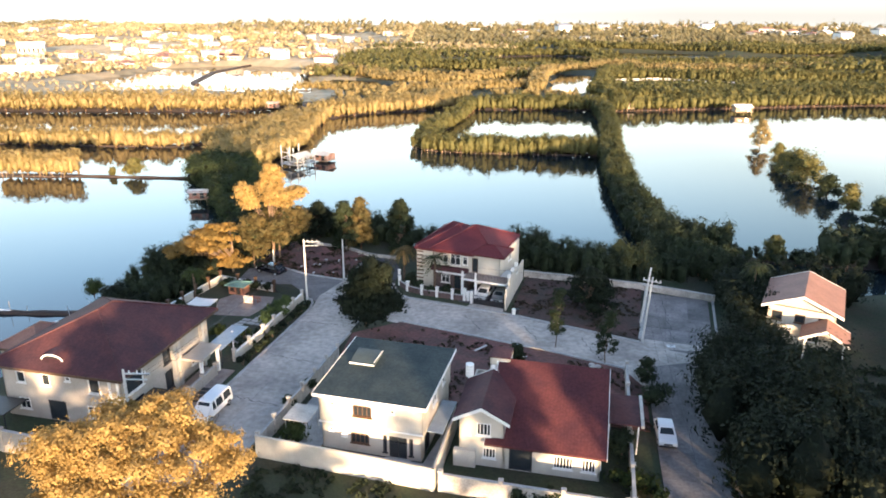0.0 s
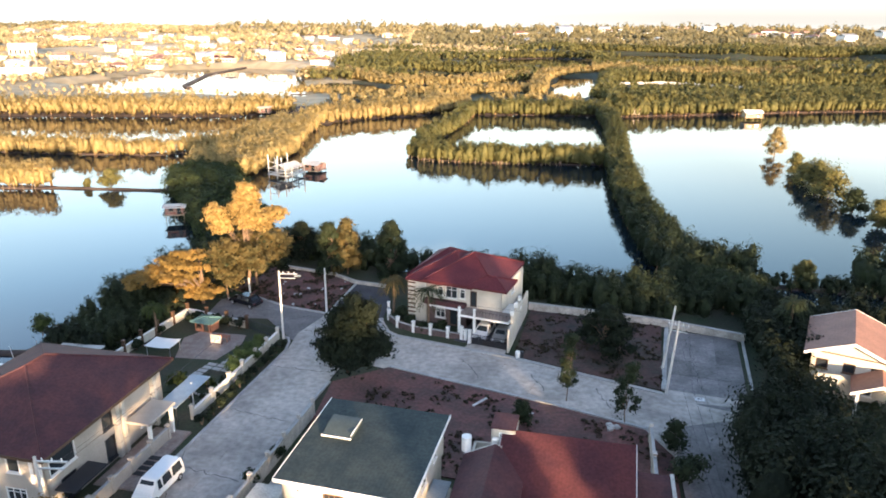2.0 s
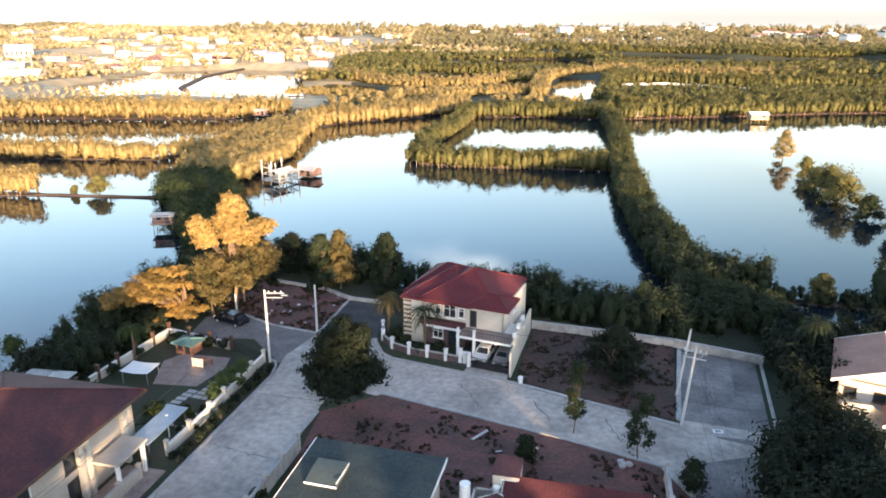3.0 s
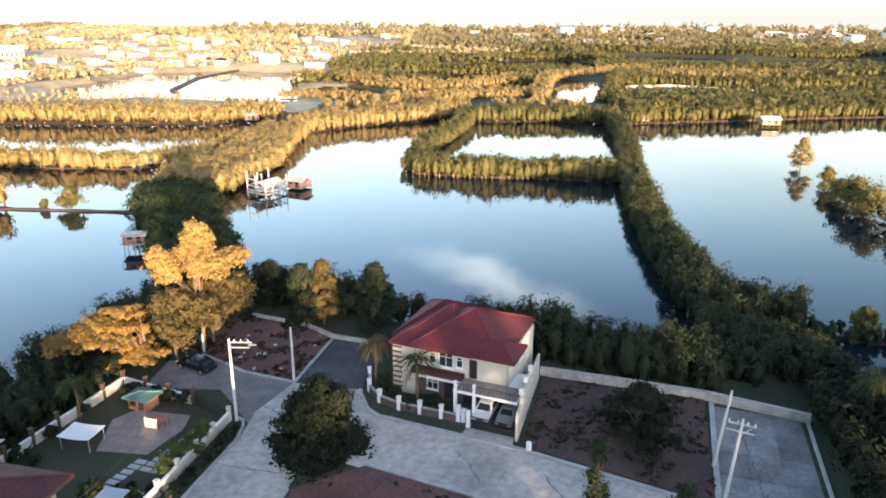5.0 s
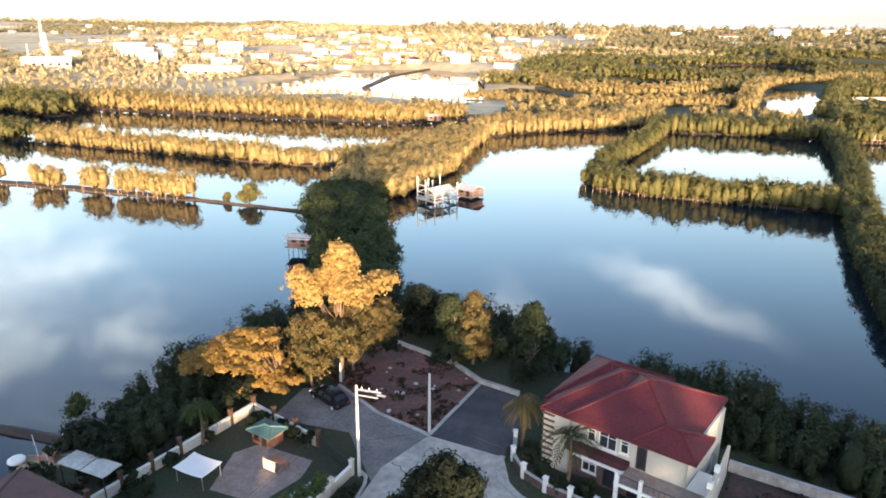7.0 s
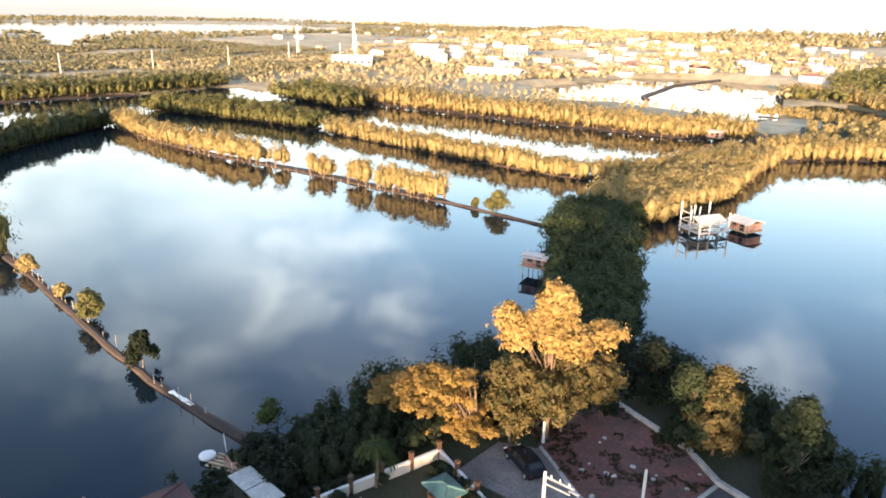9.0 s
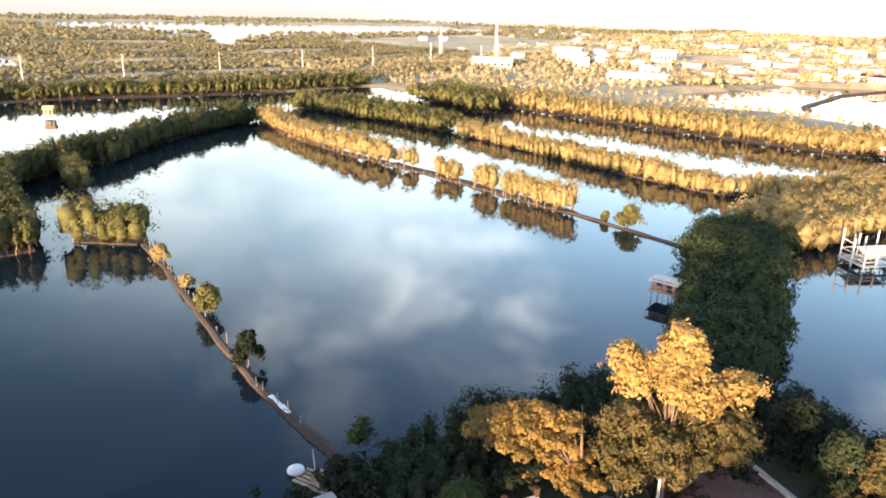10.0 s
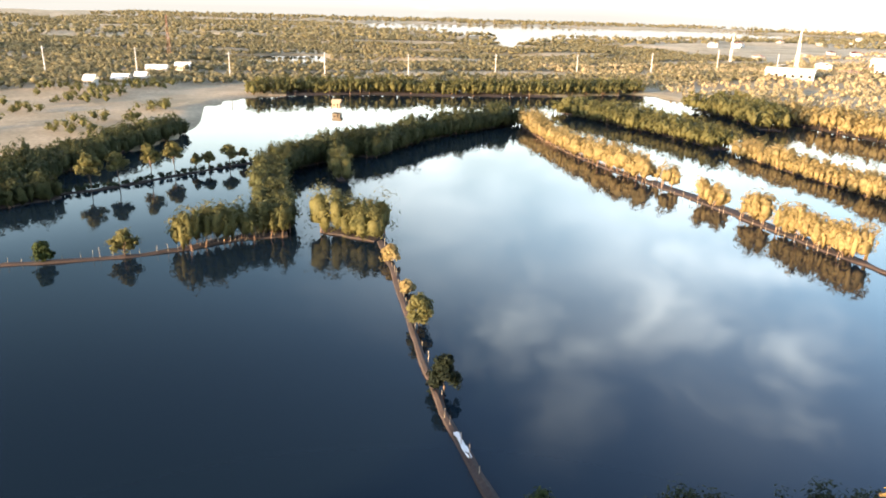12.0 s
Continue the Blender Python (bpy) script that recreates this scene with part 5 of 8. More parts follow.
storey(g, W, D, 0.0, 2.9, "wallwhite", {
    "front": [(0.7, 1.15, 1.9, 2.35, "plain"), (2.9, 4.7, 1.0, 2.1, "arch", "wood"), (6.1, 6.45, 0.5, 2.3, "plain", "iron"), (6.7, 8.4, 0.1, 2.3, "grid", "iron"), (8.65, 9.0, 0.5, 2.3, "plain", "iron")],
    "right": [(1.0, 2.6, 0.1, 2.2, "plain", "iron"), (5.2, 6.6, 1.0, 2.1)], "left": [(2.5, 4.0, 1.0, 2.1), (6.5, 8.0, 1.0, 2.1)], "back": [(2, 3.5, 1, 2.1), (6, 7.5, 1, 2.1)]})
storey(g, W + 0.3, D + 0.3, 2.9, 6.0, "wallwhite", {
    "front": [(1.1, 1.55, 4.75, 5.2, "plain"), (3.4, 5.2, 4.0, 5.15, "arch", "wood"), (7.0, 7.45, 4.75, 5.2, "plain")],
    "right": [(3.4, 4.9, 3.9, 5.2), (7.0, 8.0, 4.2, 5.2)], "left": [(2.5, 4.0, 3.9, 5.2), (6.5, 8.0, 3.9, 5.2)], "back": [(2, 3.5, 3.9, 5.2), (6, 7.5, 3.9, 5.2)]}, -0.15, -0.15)
part("string_course", boxes((-0.22, W + 0.22, -0.24, -0.152, 2.88, 3.05)), "trimwhite", g)
bm = bmesh.new()
o, zf, zb, th = 0.6, 6.05, 6.5, 0.16
lo = [bm.verts.new(p) for p in ((-o, -o, zf), (W + o, -o, zf), (W + o, D + o, zb), (-o, D + o, zb))]
un = [bm.verts.new((v.co.x, v.co.y, v.co.z - th)) for v in lo]
bm.faces.new(lo), bm.faces.new(un[::-1])
for i in range(4):
    bm.faces.new((lo[i], un[i], un[(i + 1) % 4], lo[(i + 1) % 4]))
roof = part("roof", bm, "roofgreen", g)
part("fascia", boxes((-o, W + o, -o - 0.06, -o - 0.003, zf - 0.3, zf + 0.03)), "trimwhite", roof)
for sx in (W + o + 0.003, -o - 0.063):
    bm = bmesh.new()
    v = [bm.verts.new(p) for p in ((sx, -o, zf - 0.28), (sx, D + o, zb - 0.28), (sx, D + o, zb + 0.04), (sx, -o, zf + 0.04), (sx + 0.06, -o, zf - 0.28), (sx + 0.06, D + o, zb - 0.28), (sx + 0.06, D + o, zb + 0.04), (sx + 0.06, -o, zf + 0.04))]
    for f in ((0, 1, 2, 3), (7, 6, 5, 4), (0, 4, 5, 1), (3, 2, 6, 7), (0, 3, 7, 4), (1, 5, 6, 2)):
        bm.faces.new([v[i] for i in f])
    part("barge_board", bm, "trimwhite", roof)
# Curved roof light near the street side.
bm = bmesh.new()
for k in range(6):
    t0, t1 = k / 6, (k + 1) / 6
    h = lambda t: 6.42 + 0.06 * t + 0.42 * math.sin(math.pi * (0.05 + 0.55 * t))
    v = [bm.verts.new(p) for p in ((0.9, 5.2 + 2.6 * t0, h(t0)), (3.4, 5.2 + 2.6 * t0, h(t0)), (3.4, 5.2 + 2.6 * t1, h(t1)), (0.9, 5.2 + 2.6 * t1, h(t1)),
                                   (0.9, 5.2 + 2.6 * t0, 6.2), (3.4, 5.2 + 2.6 * t0, 6.2), (3.4, 5.2 + 2.6 * t1, 6.2), (0.9, 5.2 + 2.6 * t1, 6.2))]
    for f in ((0, 1, 2, 3), (1, 5, 6, 2), (0, 3, 7, 4), (0, 4, 5, 1), (3, 2, 6, 7)):
        bm.faces.new([v[i] for i in f])
bmesh.ops.remove_doubles(bm, verts=bm.verts, dist=0.001)
hood = part("roof_light", bm, "roofhood", roof, "curved dark green sheet roof hood")
part("edge_trim", boxes((0.85, 3.45, 5.12, 5.197, 6.42, 6.54)), "trimwhite", hood)
part("edge_trim", boxes((3.403, 3.47, 5.2, 7.8, 6.75, 6.83)), "trimwhite", hood)
part("awning", boxes((W + 0.16, W + 1.7, 1.2, 7.0, 2.55, 2.62)), "bluesheet", g, "bluish sheet awning over the side yard")
part("air_conditioner", boxes((2.0, 2.6, -0.32, 0.0, 1.55, 2.0), bevel=0.03), "trimwhite", g)
part("step", boxes((6.3, 8.8, -0.7, -0.002, -0.05, 0.12)), "kerb", g)
lot("yard_paving", [(-16.8, 58.4), (-1.4, 54.4), (1.0, 66.0), (-2.0, 57.0), (-12.0, 59.2), (-9.4, 70.0), (-14.0, 71.0)], 0.04, "kerb", "bare concrete yard paving round the house", "paving")

# The maroon-roofed house.
m = thing("house", at(1.3, 57.3, -11), "cream house with a broad maroon metal roof and a front gable", "house")
storey(m, 4.1, 9.0, 0.0, 5.0, "wallwhite", {"front": [(0.55, 1.05, 3.1, 3.4, "plain"), (1.6, 2.9, 3.2, 4.5, "grille"), (2.2, 3.4, 0.9, 2.0, "grille")], "left": [(2, 3.4, 3.3, 4.5), (5, 6.4, 1, 2.2)]})
gable_wall(m, 4.1, 5.0, 1.15, 0, 0, "wallwhite")
gable_roof(m, 4.1, 6.4, 4.95, 1.35, 0.55, "roofmaroon_y", axis="y")
part("porch_wall", boxes((-0.45, 1.6, -0.5, -0.003, 0, 1.7)), "wallwhite", m)
storey(m, 8.6, 8.6, 0.0, 2.7, "wallwhite", {"front": [(0.5, 2.6, 0.1, 2.3, "plain", "iron"), (4.5, 6.2, 0.8, 2.1, "grille"), (7.0, 8.2, 0.8, 2.1, "grille")], "right": [(0.7, 2.0, 0.8, 2.1, "grille"), (4, 5.5, 0.9, 2.1)], "back": [(3, 4.5, 1, 2.1)]}, 4.1 + 0.02, 0.0)
gable_roof(m, 9.4, 10.0, 2.85, 3.9, 0.7, "roofmaroon", 3.1, 0.0, axis="x", shift=3.6)
storey(m, 2.0, 2.4, 4.4, 6.9, "wallwhite", {"front": [(0.65, 1.85, 5.2, 6.6, "grille")], "left": [(0.6, 1.8, 5.2, 6.4, "grille")]}, 1.5, 8.2)
part("tank_slab", boxes((1.45, 3.55, 8.15, 10.65, 6.9, 6.98)), "roofmaroon_y", m)
part("water_tank", boxes((1.6, 2.2, 7.75, 8.195, 5.5, 6.2), bevel=0.12), "trimwhite", m)
# Square cream post standing at the back of the house.
part("chimney", boxes((12.85, 13.35, 10.2, 10.7, -0.1, 4.8)), "wallwhite", m)
part("carport_roof", boxes((13.3, 16.3, 4.9, 10.4, 3.0, 3.12)), "roofmaroon_y", m)
for x in (13.4, 16.1):
    for y in (5.1, 10.2):
        rods("post", "trimwhite", m, ((x, y, -0.1), (x, y, 3.0), 0.08))
part("gutter", boxes((16.3, 16.6, 4.8, 10.5, 2.95, 3.22)), "thatch", m)

# The big hipped house by the shore.
h = thing("house", at(-45.1, 64.1, -11), "large beige two-storey house with a maroon hipped tile roof", "house")
W, D = 13.6, 15.9
storey(h, W, D, 0.0, 2.95, "wallbeige", {"front": [(1.5, 2.8, 0.9, 2.2), (5.0, 7.0, 0.1, 2.3, "plain", "iron"), (9.5, 11.5, 0.8, 2.2)],
                                        "right": [(1.5, 3.2, 0.2, 2.4, "plain", "iron"), (7.0, 8.3, 0.3, 2.6, "plain", "iron"), (12, 14, 0.9, 2.2)]})
storey(h, W, D, 2.95, 6.0, "wallbeige", {"front": [(1.7, 2.7, 3.9, 5.2, "plain"), (4.6, 5.6, 3.9, 5.2, "plain"), (7.4, 8.0, 4.7, 5.2, "plain"), (10.0, 11.3, 3.7, 5.4, "plain")],
                                        "right": [(0.5, 3.5, 3.3, 5.3, "plain"), (7.0, 8.3, 3.5, 5.7, "plain", "iron")]})
hip_roof(h, W, D, 6.1, 3.4, 1.0, "roofmaroon_y", trim="wood")
hip_roof(h, 5.0, 6.0, 5.0, 1.5, 0.5, "rooftan", -4.6, 4.6, name="wing_roof", trim="wood")
storey(h, 4.55, 6.0, 0.0, 4.9, "wallbeige", {"front": [(1.5, 3, 3.4, 4.6)]}, -4.6 - 0.02, 4.6)
for y in (8.4, 9.2, 14.0):
    pillar = part("pillar", boxes((W + 0.003, W + 0.45, y, y + 0.45, -0.1, 5.75), bevel=0.02), "wallwhite", h)
    for z in (1.5, 3.4, 4.4, 5.2):
        part("band", boxes((W + 0.004, W + 0.5, y - 0.04, y + 0.49, z, z + 0.14)), "wallstain", pillar, "stained moulding round the pillar")
for x in (12.3, 13.2):
    part("pilaster", boxes((x, x + 0.25, -0.12, -0.003, 2.95, 5.75), bevel=0.01), "trimwhite", h)
part("entrance_canopy", boxes((W + 0.46, W + 3.0, 9.4, 13.6, 3.0, 3.22), bevel=0.02), "wallbeige", h, "flat concrete canopy")
for y in (9.8, 13.2):
    part("pillar", boxes((W + 2.5, W + 2.8, y - 0.15, y + 0.15, -0.1, 2.99)), "trimwhite", h)
part("carport_roof", boxes((W + 0.6, W + 2.8, 13.8, 20.4, 2.3, 2.38)), "bluesheet", h, "bluish grey sheet carport roof")
for y in (14.1, 20.1):
    rods("post", "iron", h, ((W + 2.6, y, -0.1), (W + 2.6, y, 2.3), 0.05))
part("porch_roof", boxes((W + 0.47, W + 2.4, 0.2, 4.2, 2.4, 2.52)), "iron", h, "dark porch roof")
for k in range(4):
    part("grating", boxes((W + 2.5, W + 4.1, 6.2 + k * 0.8, 6.75 + k * 0.8, 0.06, 0.1)), "iron", h, "dark iron grating in the paving")
part("court", boxes((W + 0.46, W + 4.4, 4.3, 13.6, -0.1, 0.05)), "tile", h, "stained terracotta paving of the side court")
# Eyebrow dormer on the street-facing slope.
bm, rim = bmesh.new(), bmesh.new()
for k in range(8):
    a0, a1 = math.pi * k / 8, math.pi * (k + 1) / 8
    low = [(6.0 - 1.3 * math.cos(a), 0.35, 6.62 + 0.7 * math.sin(a)) for a in (a0, a1)]
    top = [(6.0 - 1.3 * math.cos(a), 2.6, 6.95 + 0.55 * math.sin(a)) for a in (a1, a0)]
    bm.faces.new([bm.verts.new(p) for p in low + top])
    inner = [(6.0 - 1.12 * math.cos(a), 0.33, 6.62 + 0.54 * math.sin(a)) for a in (a1, a0)]
    rim.faces.new([rim.verts.new((p[0], 0.33, p[2])) for p in low] + [rim.verts.new(p) for p in inner])
for b in (bm, rim):
    bmesh.ops.remove_doubles(b, verts=b.verts, dist=0.002)
    bmesh.ops.solidify(b, geom=list(b.faces), thickness=0.06)
dormer = part("dormer", bm, "roofmaroon_y", h, "curved eyebrow dormer")
part("rim", rim, "trimwhite", dormer)
part("louvre", boxes((4.9, 7.1, 0.5, 0.56, 6.5, 7.0)), "iron", dormer)
part("side_shed_roof", boxes((-3.5, 3.0, -3.6, -0.6, 2.3, 2.42)), "iron", h, "dark lean-to roof")
for x in (-3.3, 2.8):
    rods("post", "iron", h, ((x, -3.4, -0.1), (x, -3.4, 2.3), 0.06))

# The red-roofed house at the bend.
r = thing("house", at(-4.4, 102.2, -21), "cream two-storey house with a dark red hipped roof and carport terrace", "house")
W, D = 12.2, 9.6
storey(r, 7.4, D, 0.0, 3.1, "stone", {"front": [(0.4, 1.3, 0.7, 2.6, "jalousie"), (3.0, 4.4, 0.9, 2.2), (5.0, 6.2, 0.1, 2.4, "plain", "wood")], "left": [(2, 4, 0.9, 2.2)]})
storey(r, W - 7.42, D - 3.4, 0.0, 3.1, "wallwhite", {"front": [(0.8, 2.4, 0.1, 2.3, "plain", "wood")], "right": [(2, 4, 0.9, 2.2)]}, 7.42, 3.4)
storey(r, W, D, 3.1, 6.2, "wallwhite", {"front": [(0.4, 1.3, 3.6, 5.8, "jalousie"), (3.3, 4.1, 4.1, 5.4), (4.4, 6.1, 3.9, 5.6), (6.4, 7.2, 4.1, 5.4), (7.9, 8.8, 3.2, 5.4, "plain", "wood")], "right": [(4, 5.5, 4.1, 5.4)], "left": [(2, 4, 4, 5.4)]})
hip_roof(r, 10.4, 11.8, 6.35, 2.5, 0.0, "roofred", 1.5, -0.9, ridge=((6.4, 5.2), (6.6, 5.4)), trim="roofred")
hip_roof(r, 9.4, 12.0, 6.0, 2.5, 0.0, "roofred", -1.2, -0.5, ridge=((3.6, 5.8), (3.8, 6.2)), name="wing_roof", trim="roofred")
hip_roof(r, 8.4, 11.0, 5.7, 2.5, 0.0, "roofred", -2.0, 1.7, ridge=((1.8, 7.4), (2.0, 7.8)), name="back_roof", trim="roofred")
hip_roof(r, 5.4, 4.7, 6.39, 0.93, 0.0, "roofred", 7.7, -1.06, ridge=((9.6, 1.3), (10.9, 1.3)), name="porch_roof", trim="roofred")
part("slab_edge", boxes((2.4, 7.19, -1.05, -0.903, 2.75, 3.0)), "trimwhite", r)
part("planter_ledge", boxes((1.6, 7.4, -0.9, -0.003, 2.95, 3.6)), "roofmaroon_y", r, "maroon tiled ledge under the windows")
part("terrace_slab", boxes((7.2, 14.05, -2.8, -0.003, 2.85, 3.1), (12.25, 14.0, 0.0, 3.2, 2.85, 3.1)), "trimwhite", r)
part("terrace_floor", boxes((7.35, 13.9, -2.65, -0.01, 3.104, 3.12)), "tile", r)
rods("terrace_rail", "iron", r, *[((7.4 + k * 0.45, -2.7, 3.1), (7.4 + k * 0.45, -2.7, 3.9), 0.02) for k in range(15)], ((7.3, -2.7, 3.9), (13.9, -2.7, 3.9), 0.035))
for x in (7.25, 9.3):
    part("pillar", boxes((x, x + 0.3, -2.78, -2.48, -0.1, 2.85)), "trimwhite", r)
    part("pillar", boxes((x, x + 0.3, -2.78, -2.48, 3.1, 4.1)), "trimwhite", r)


def skew_wall(p, q, thick, z0, z1, mat, parent, name, label=""):
    d = Vector((q[0] - p[0], q[1] - p[1]))
    bm = boxes((0, d.length, -thick / 2, thick / 2, z0, z1))
    bmesh.ops.transform(bm, verts=bm.verts, matrix=Matrix.Translation((*p, 0)) @ Matrix.Rotation(math.atan2(d.y, d.x), 4, "Z"))
    return part(name, bm, mat, parent, label)


skew_wall((14.6, -4.6), (13.2, 8.6), 0.25, -0.15, 3.1, "wallwhite", r, "party_wall", "tall cream side wall of the carport")
skew_wall((14.42, -2.8), (13.9, 2.4), 0.25, 3.103, 4.2, "wallwhite", r, "parapet")
for x, y in ((14.42, -2.75), (14.15, -0.2), (13.92, 2.3)):
    part("pillar", boxes((x - 0.2, x + 0.2, y - 0.2, y + 0.2, 4.203, 4.8)), "trimwhite", r)
part("gate_pillar", boxes((9.2, 9.6, -4.3, -3.9, -0.1, 1.9), bevel=0.02), "trimwhite", r)
part("gate_pillar", boxes((7.9, 8.3, -3.7, -3.3, -0.1, 1.9), bevel=0.02), "trimwhite", r)
gate = rods("gate", "iron", r, *[((9.75 + k * 0.29, -4.25, 0.1), (9.75 + k * 0.29, -4.25, 1.4), 0.035) for k in range(17)], ((9.65, -4.25, 0.15), (14.4, -4.25, 0.15), 0.05), ((9.65, -4.25, 1.4), (14.4, -4.25, 1.4), 0.05), ((9.65, -4.25, 0.8), (14.4, -4.25, 0.8), 0.05), label="black iron sliding gate")
part("gate_panel", boxes((9.7, 14.35, -4.21, -4.19, 0.15, 0.8)), "iron", gate)
part("carport_floor", boxes((7.3, 14.2, -4.1, 3.3, -0.05, 0.03)), "asphalt", r)
part("bay", boxes((-0.9, 1.7, -0.35, -0.003, 0.0, 6.0)), "wallwhite", r)
for k in range(9):
    part("slat", boxes((-1.0, 0.2, -0.5, -0.352, 0.6 + k * 0.6, 0.75 + k * 0.6)), "wood", r)

# The tan-roofed house among the trees.
n = thing("house", at(40.3, 84.9, -28), "cream house with a tan gabled roof among dark trees", "house")
storey(n, 7.6, 9.0, 0.0, 5.0, "wallwhite", {"front": [(0.5, 1.7, 3.0, 4.15, "plain", "wood"), (3.1, 4.3, 3.0, 4.15, "plain", "wood"), (5.7, 6.9, 3.0, 4.15, "plain", "wood"), (1, 3, 0.8, 2.2), (4.6, 6.2, 0.8, 2.2)], "right": [(3, 4.4, 3.1, 4.3)], "left": [(3, 4.4, 3.1, 4.3)]})
gable_wall(n, 7.6, 5.0, 1.65, 0, 0, "wallwhite")
part("string_course", boxes((0.0, 7.6, -0.06, -0.003, 4.9, 5.03)), "wood", n)
gable_roof(n, 7.6, 9.0, 4.95, 1.9, 0.8, "rooftan", axis="y")
gable_roof(n, 4.6, 3.6, 2.9, 1.4, 0.4, "rooftan", 4.4, -3.9, axis="y", name="porch_roof")
for x in (4.6, 8.7):
    part("pillar", boxes((x, x + 0.25, -3.8, -3.55, -0.1, 2.8)), "trimwhite", n)
n2 = thing("house", at(53.0, 74.0, -25), "cream house with a rust-brown roof beside dark trees", "house")
storey(n2, 8.0, 8.0, 0.0, 3.2, "wallwhite", {"front": [(1, 2.4, 1, 2.2), (4, 5.6, 1, 2.2)], "left": [(2, 3.5, 1, 2.2)]})
hip_roof(n2, 8.0, 8.0, 3.3, 1.8, 0.7, "rooftan")


# ---- poles and wires ----
def power_pole(x, y, high, arm, rot, label, lean=0.0):
    p = thing("power_pole", pose(x, y, 0, 0, lean, rot), label, "pole", "power poles")
    v, f = tube([(0, 0, -0.3), (0, 0, high)], [0.17, 0.11], 8)
    raw("shaft", v, f, "pole", p)
    if arm:
        part("crossarm", boxes((-arm / 2, arm / 2, -0.07, 0.07, high - 0.6, high - 0.45), (-arm / 2, arm / 2, -0.05, 0.05, high - 1.25, high - 1.15)), "galv", p)
        for k in (-0.45, -0.15, 0.2, 0.45):
            rods("insulator", "trimwhite", p, ((arm * k, 0, high - 0.45), (arm * k, 0, high - 0.2), 0.05))
        rods("brace", "galv", p, ((0, 0.06, high - 1.7), (arm * 0.4, 0.06, high - 0.55), 0.025))
    return p


def side_arm(pole, top):
    part("crossarm", boxes((0.0, 2.3, -0.06, 0.06, top - 0.45, top - 0.32)), "galv", pole)
    part("lower_crossarm", boxes((0.0, 2.0, -0.05, 0.05, top - 1.0, top - 0.9)), "galv", pole)
    for k in (0.5, 1.2, 1.9):
        rods("insulator", "trimwhite", pole, ((k, 0, top - 0.32), (k, 0, top - 0.08), 0.05))


corner_pole = power_pole(-20.9, 95.5, 9.2, 0, 0, "pale concrete power pole with a side arm at the street corner")
side_arm(corner_pole, 9.2)
part("street_light", boxes((1.9, 2.7, -0.12, 0.12, 8.5, 8.62), bevel=0.03), "galv", corner_pole)
side_arm(power_pole(-27.8, 55.2, 10.2, 0, 0, "pale concrete power pole with a side arm before the big house"), 10.2)
power_pole(-16.9, 103.9, 6.6, 0, 0, "short pale concrete pole at the corner of a vacant lot")
power_pole(24.4, 83.2, 8.9, 2.2, -20, "concrete power pole with a crossarm beside the concrete pad", lean=3.0)
power_pole(25.6, 89.2, 8.0, 0, 0, "thin pole behind the concrete pad", lean=5.0)
power_pole(-29.6, 110.6, 2.4, 0, 0, "short pale post beside the parking apron")


def wire(a, b, sag):
    pts = [Vector(a).lerp(Vector(b), t / 12) - Vector((0, 0, sag * 4 * (t / 12) * (1 - t / 12))) for t in range(13)]
    v, f = tube(pts, [0.012] * 13, 4)
    tagged(raw("power_wire", v, f, "iron"), "thin black sagging power wire between poles", "wire", "power wires")


for k in (-0.9, 0.0, 0.9):
    wire((24.6 + k * 0.9, 83.2 - k * 0.4, 8.5), (19.0 + k, 48.0 - k * 0.3, 8.3), 0.8)
wire((-20.0, 95.5, 8.9), (24.0, 83.4, 8.4), 1.0)
wire((-19.6, 95.5, 8.9), (-26.4, 55.2, 9.7), 0.8)
wire((-20.6, 95.5, 8.6), (-26.6, 55.2, 9.1), 0.8)


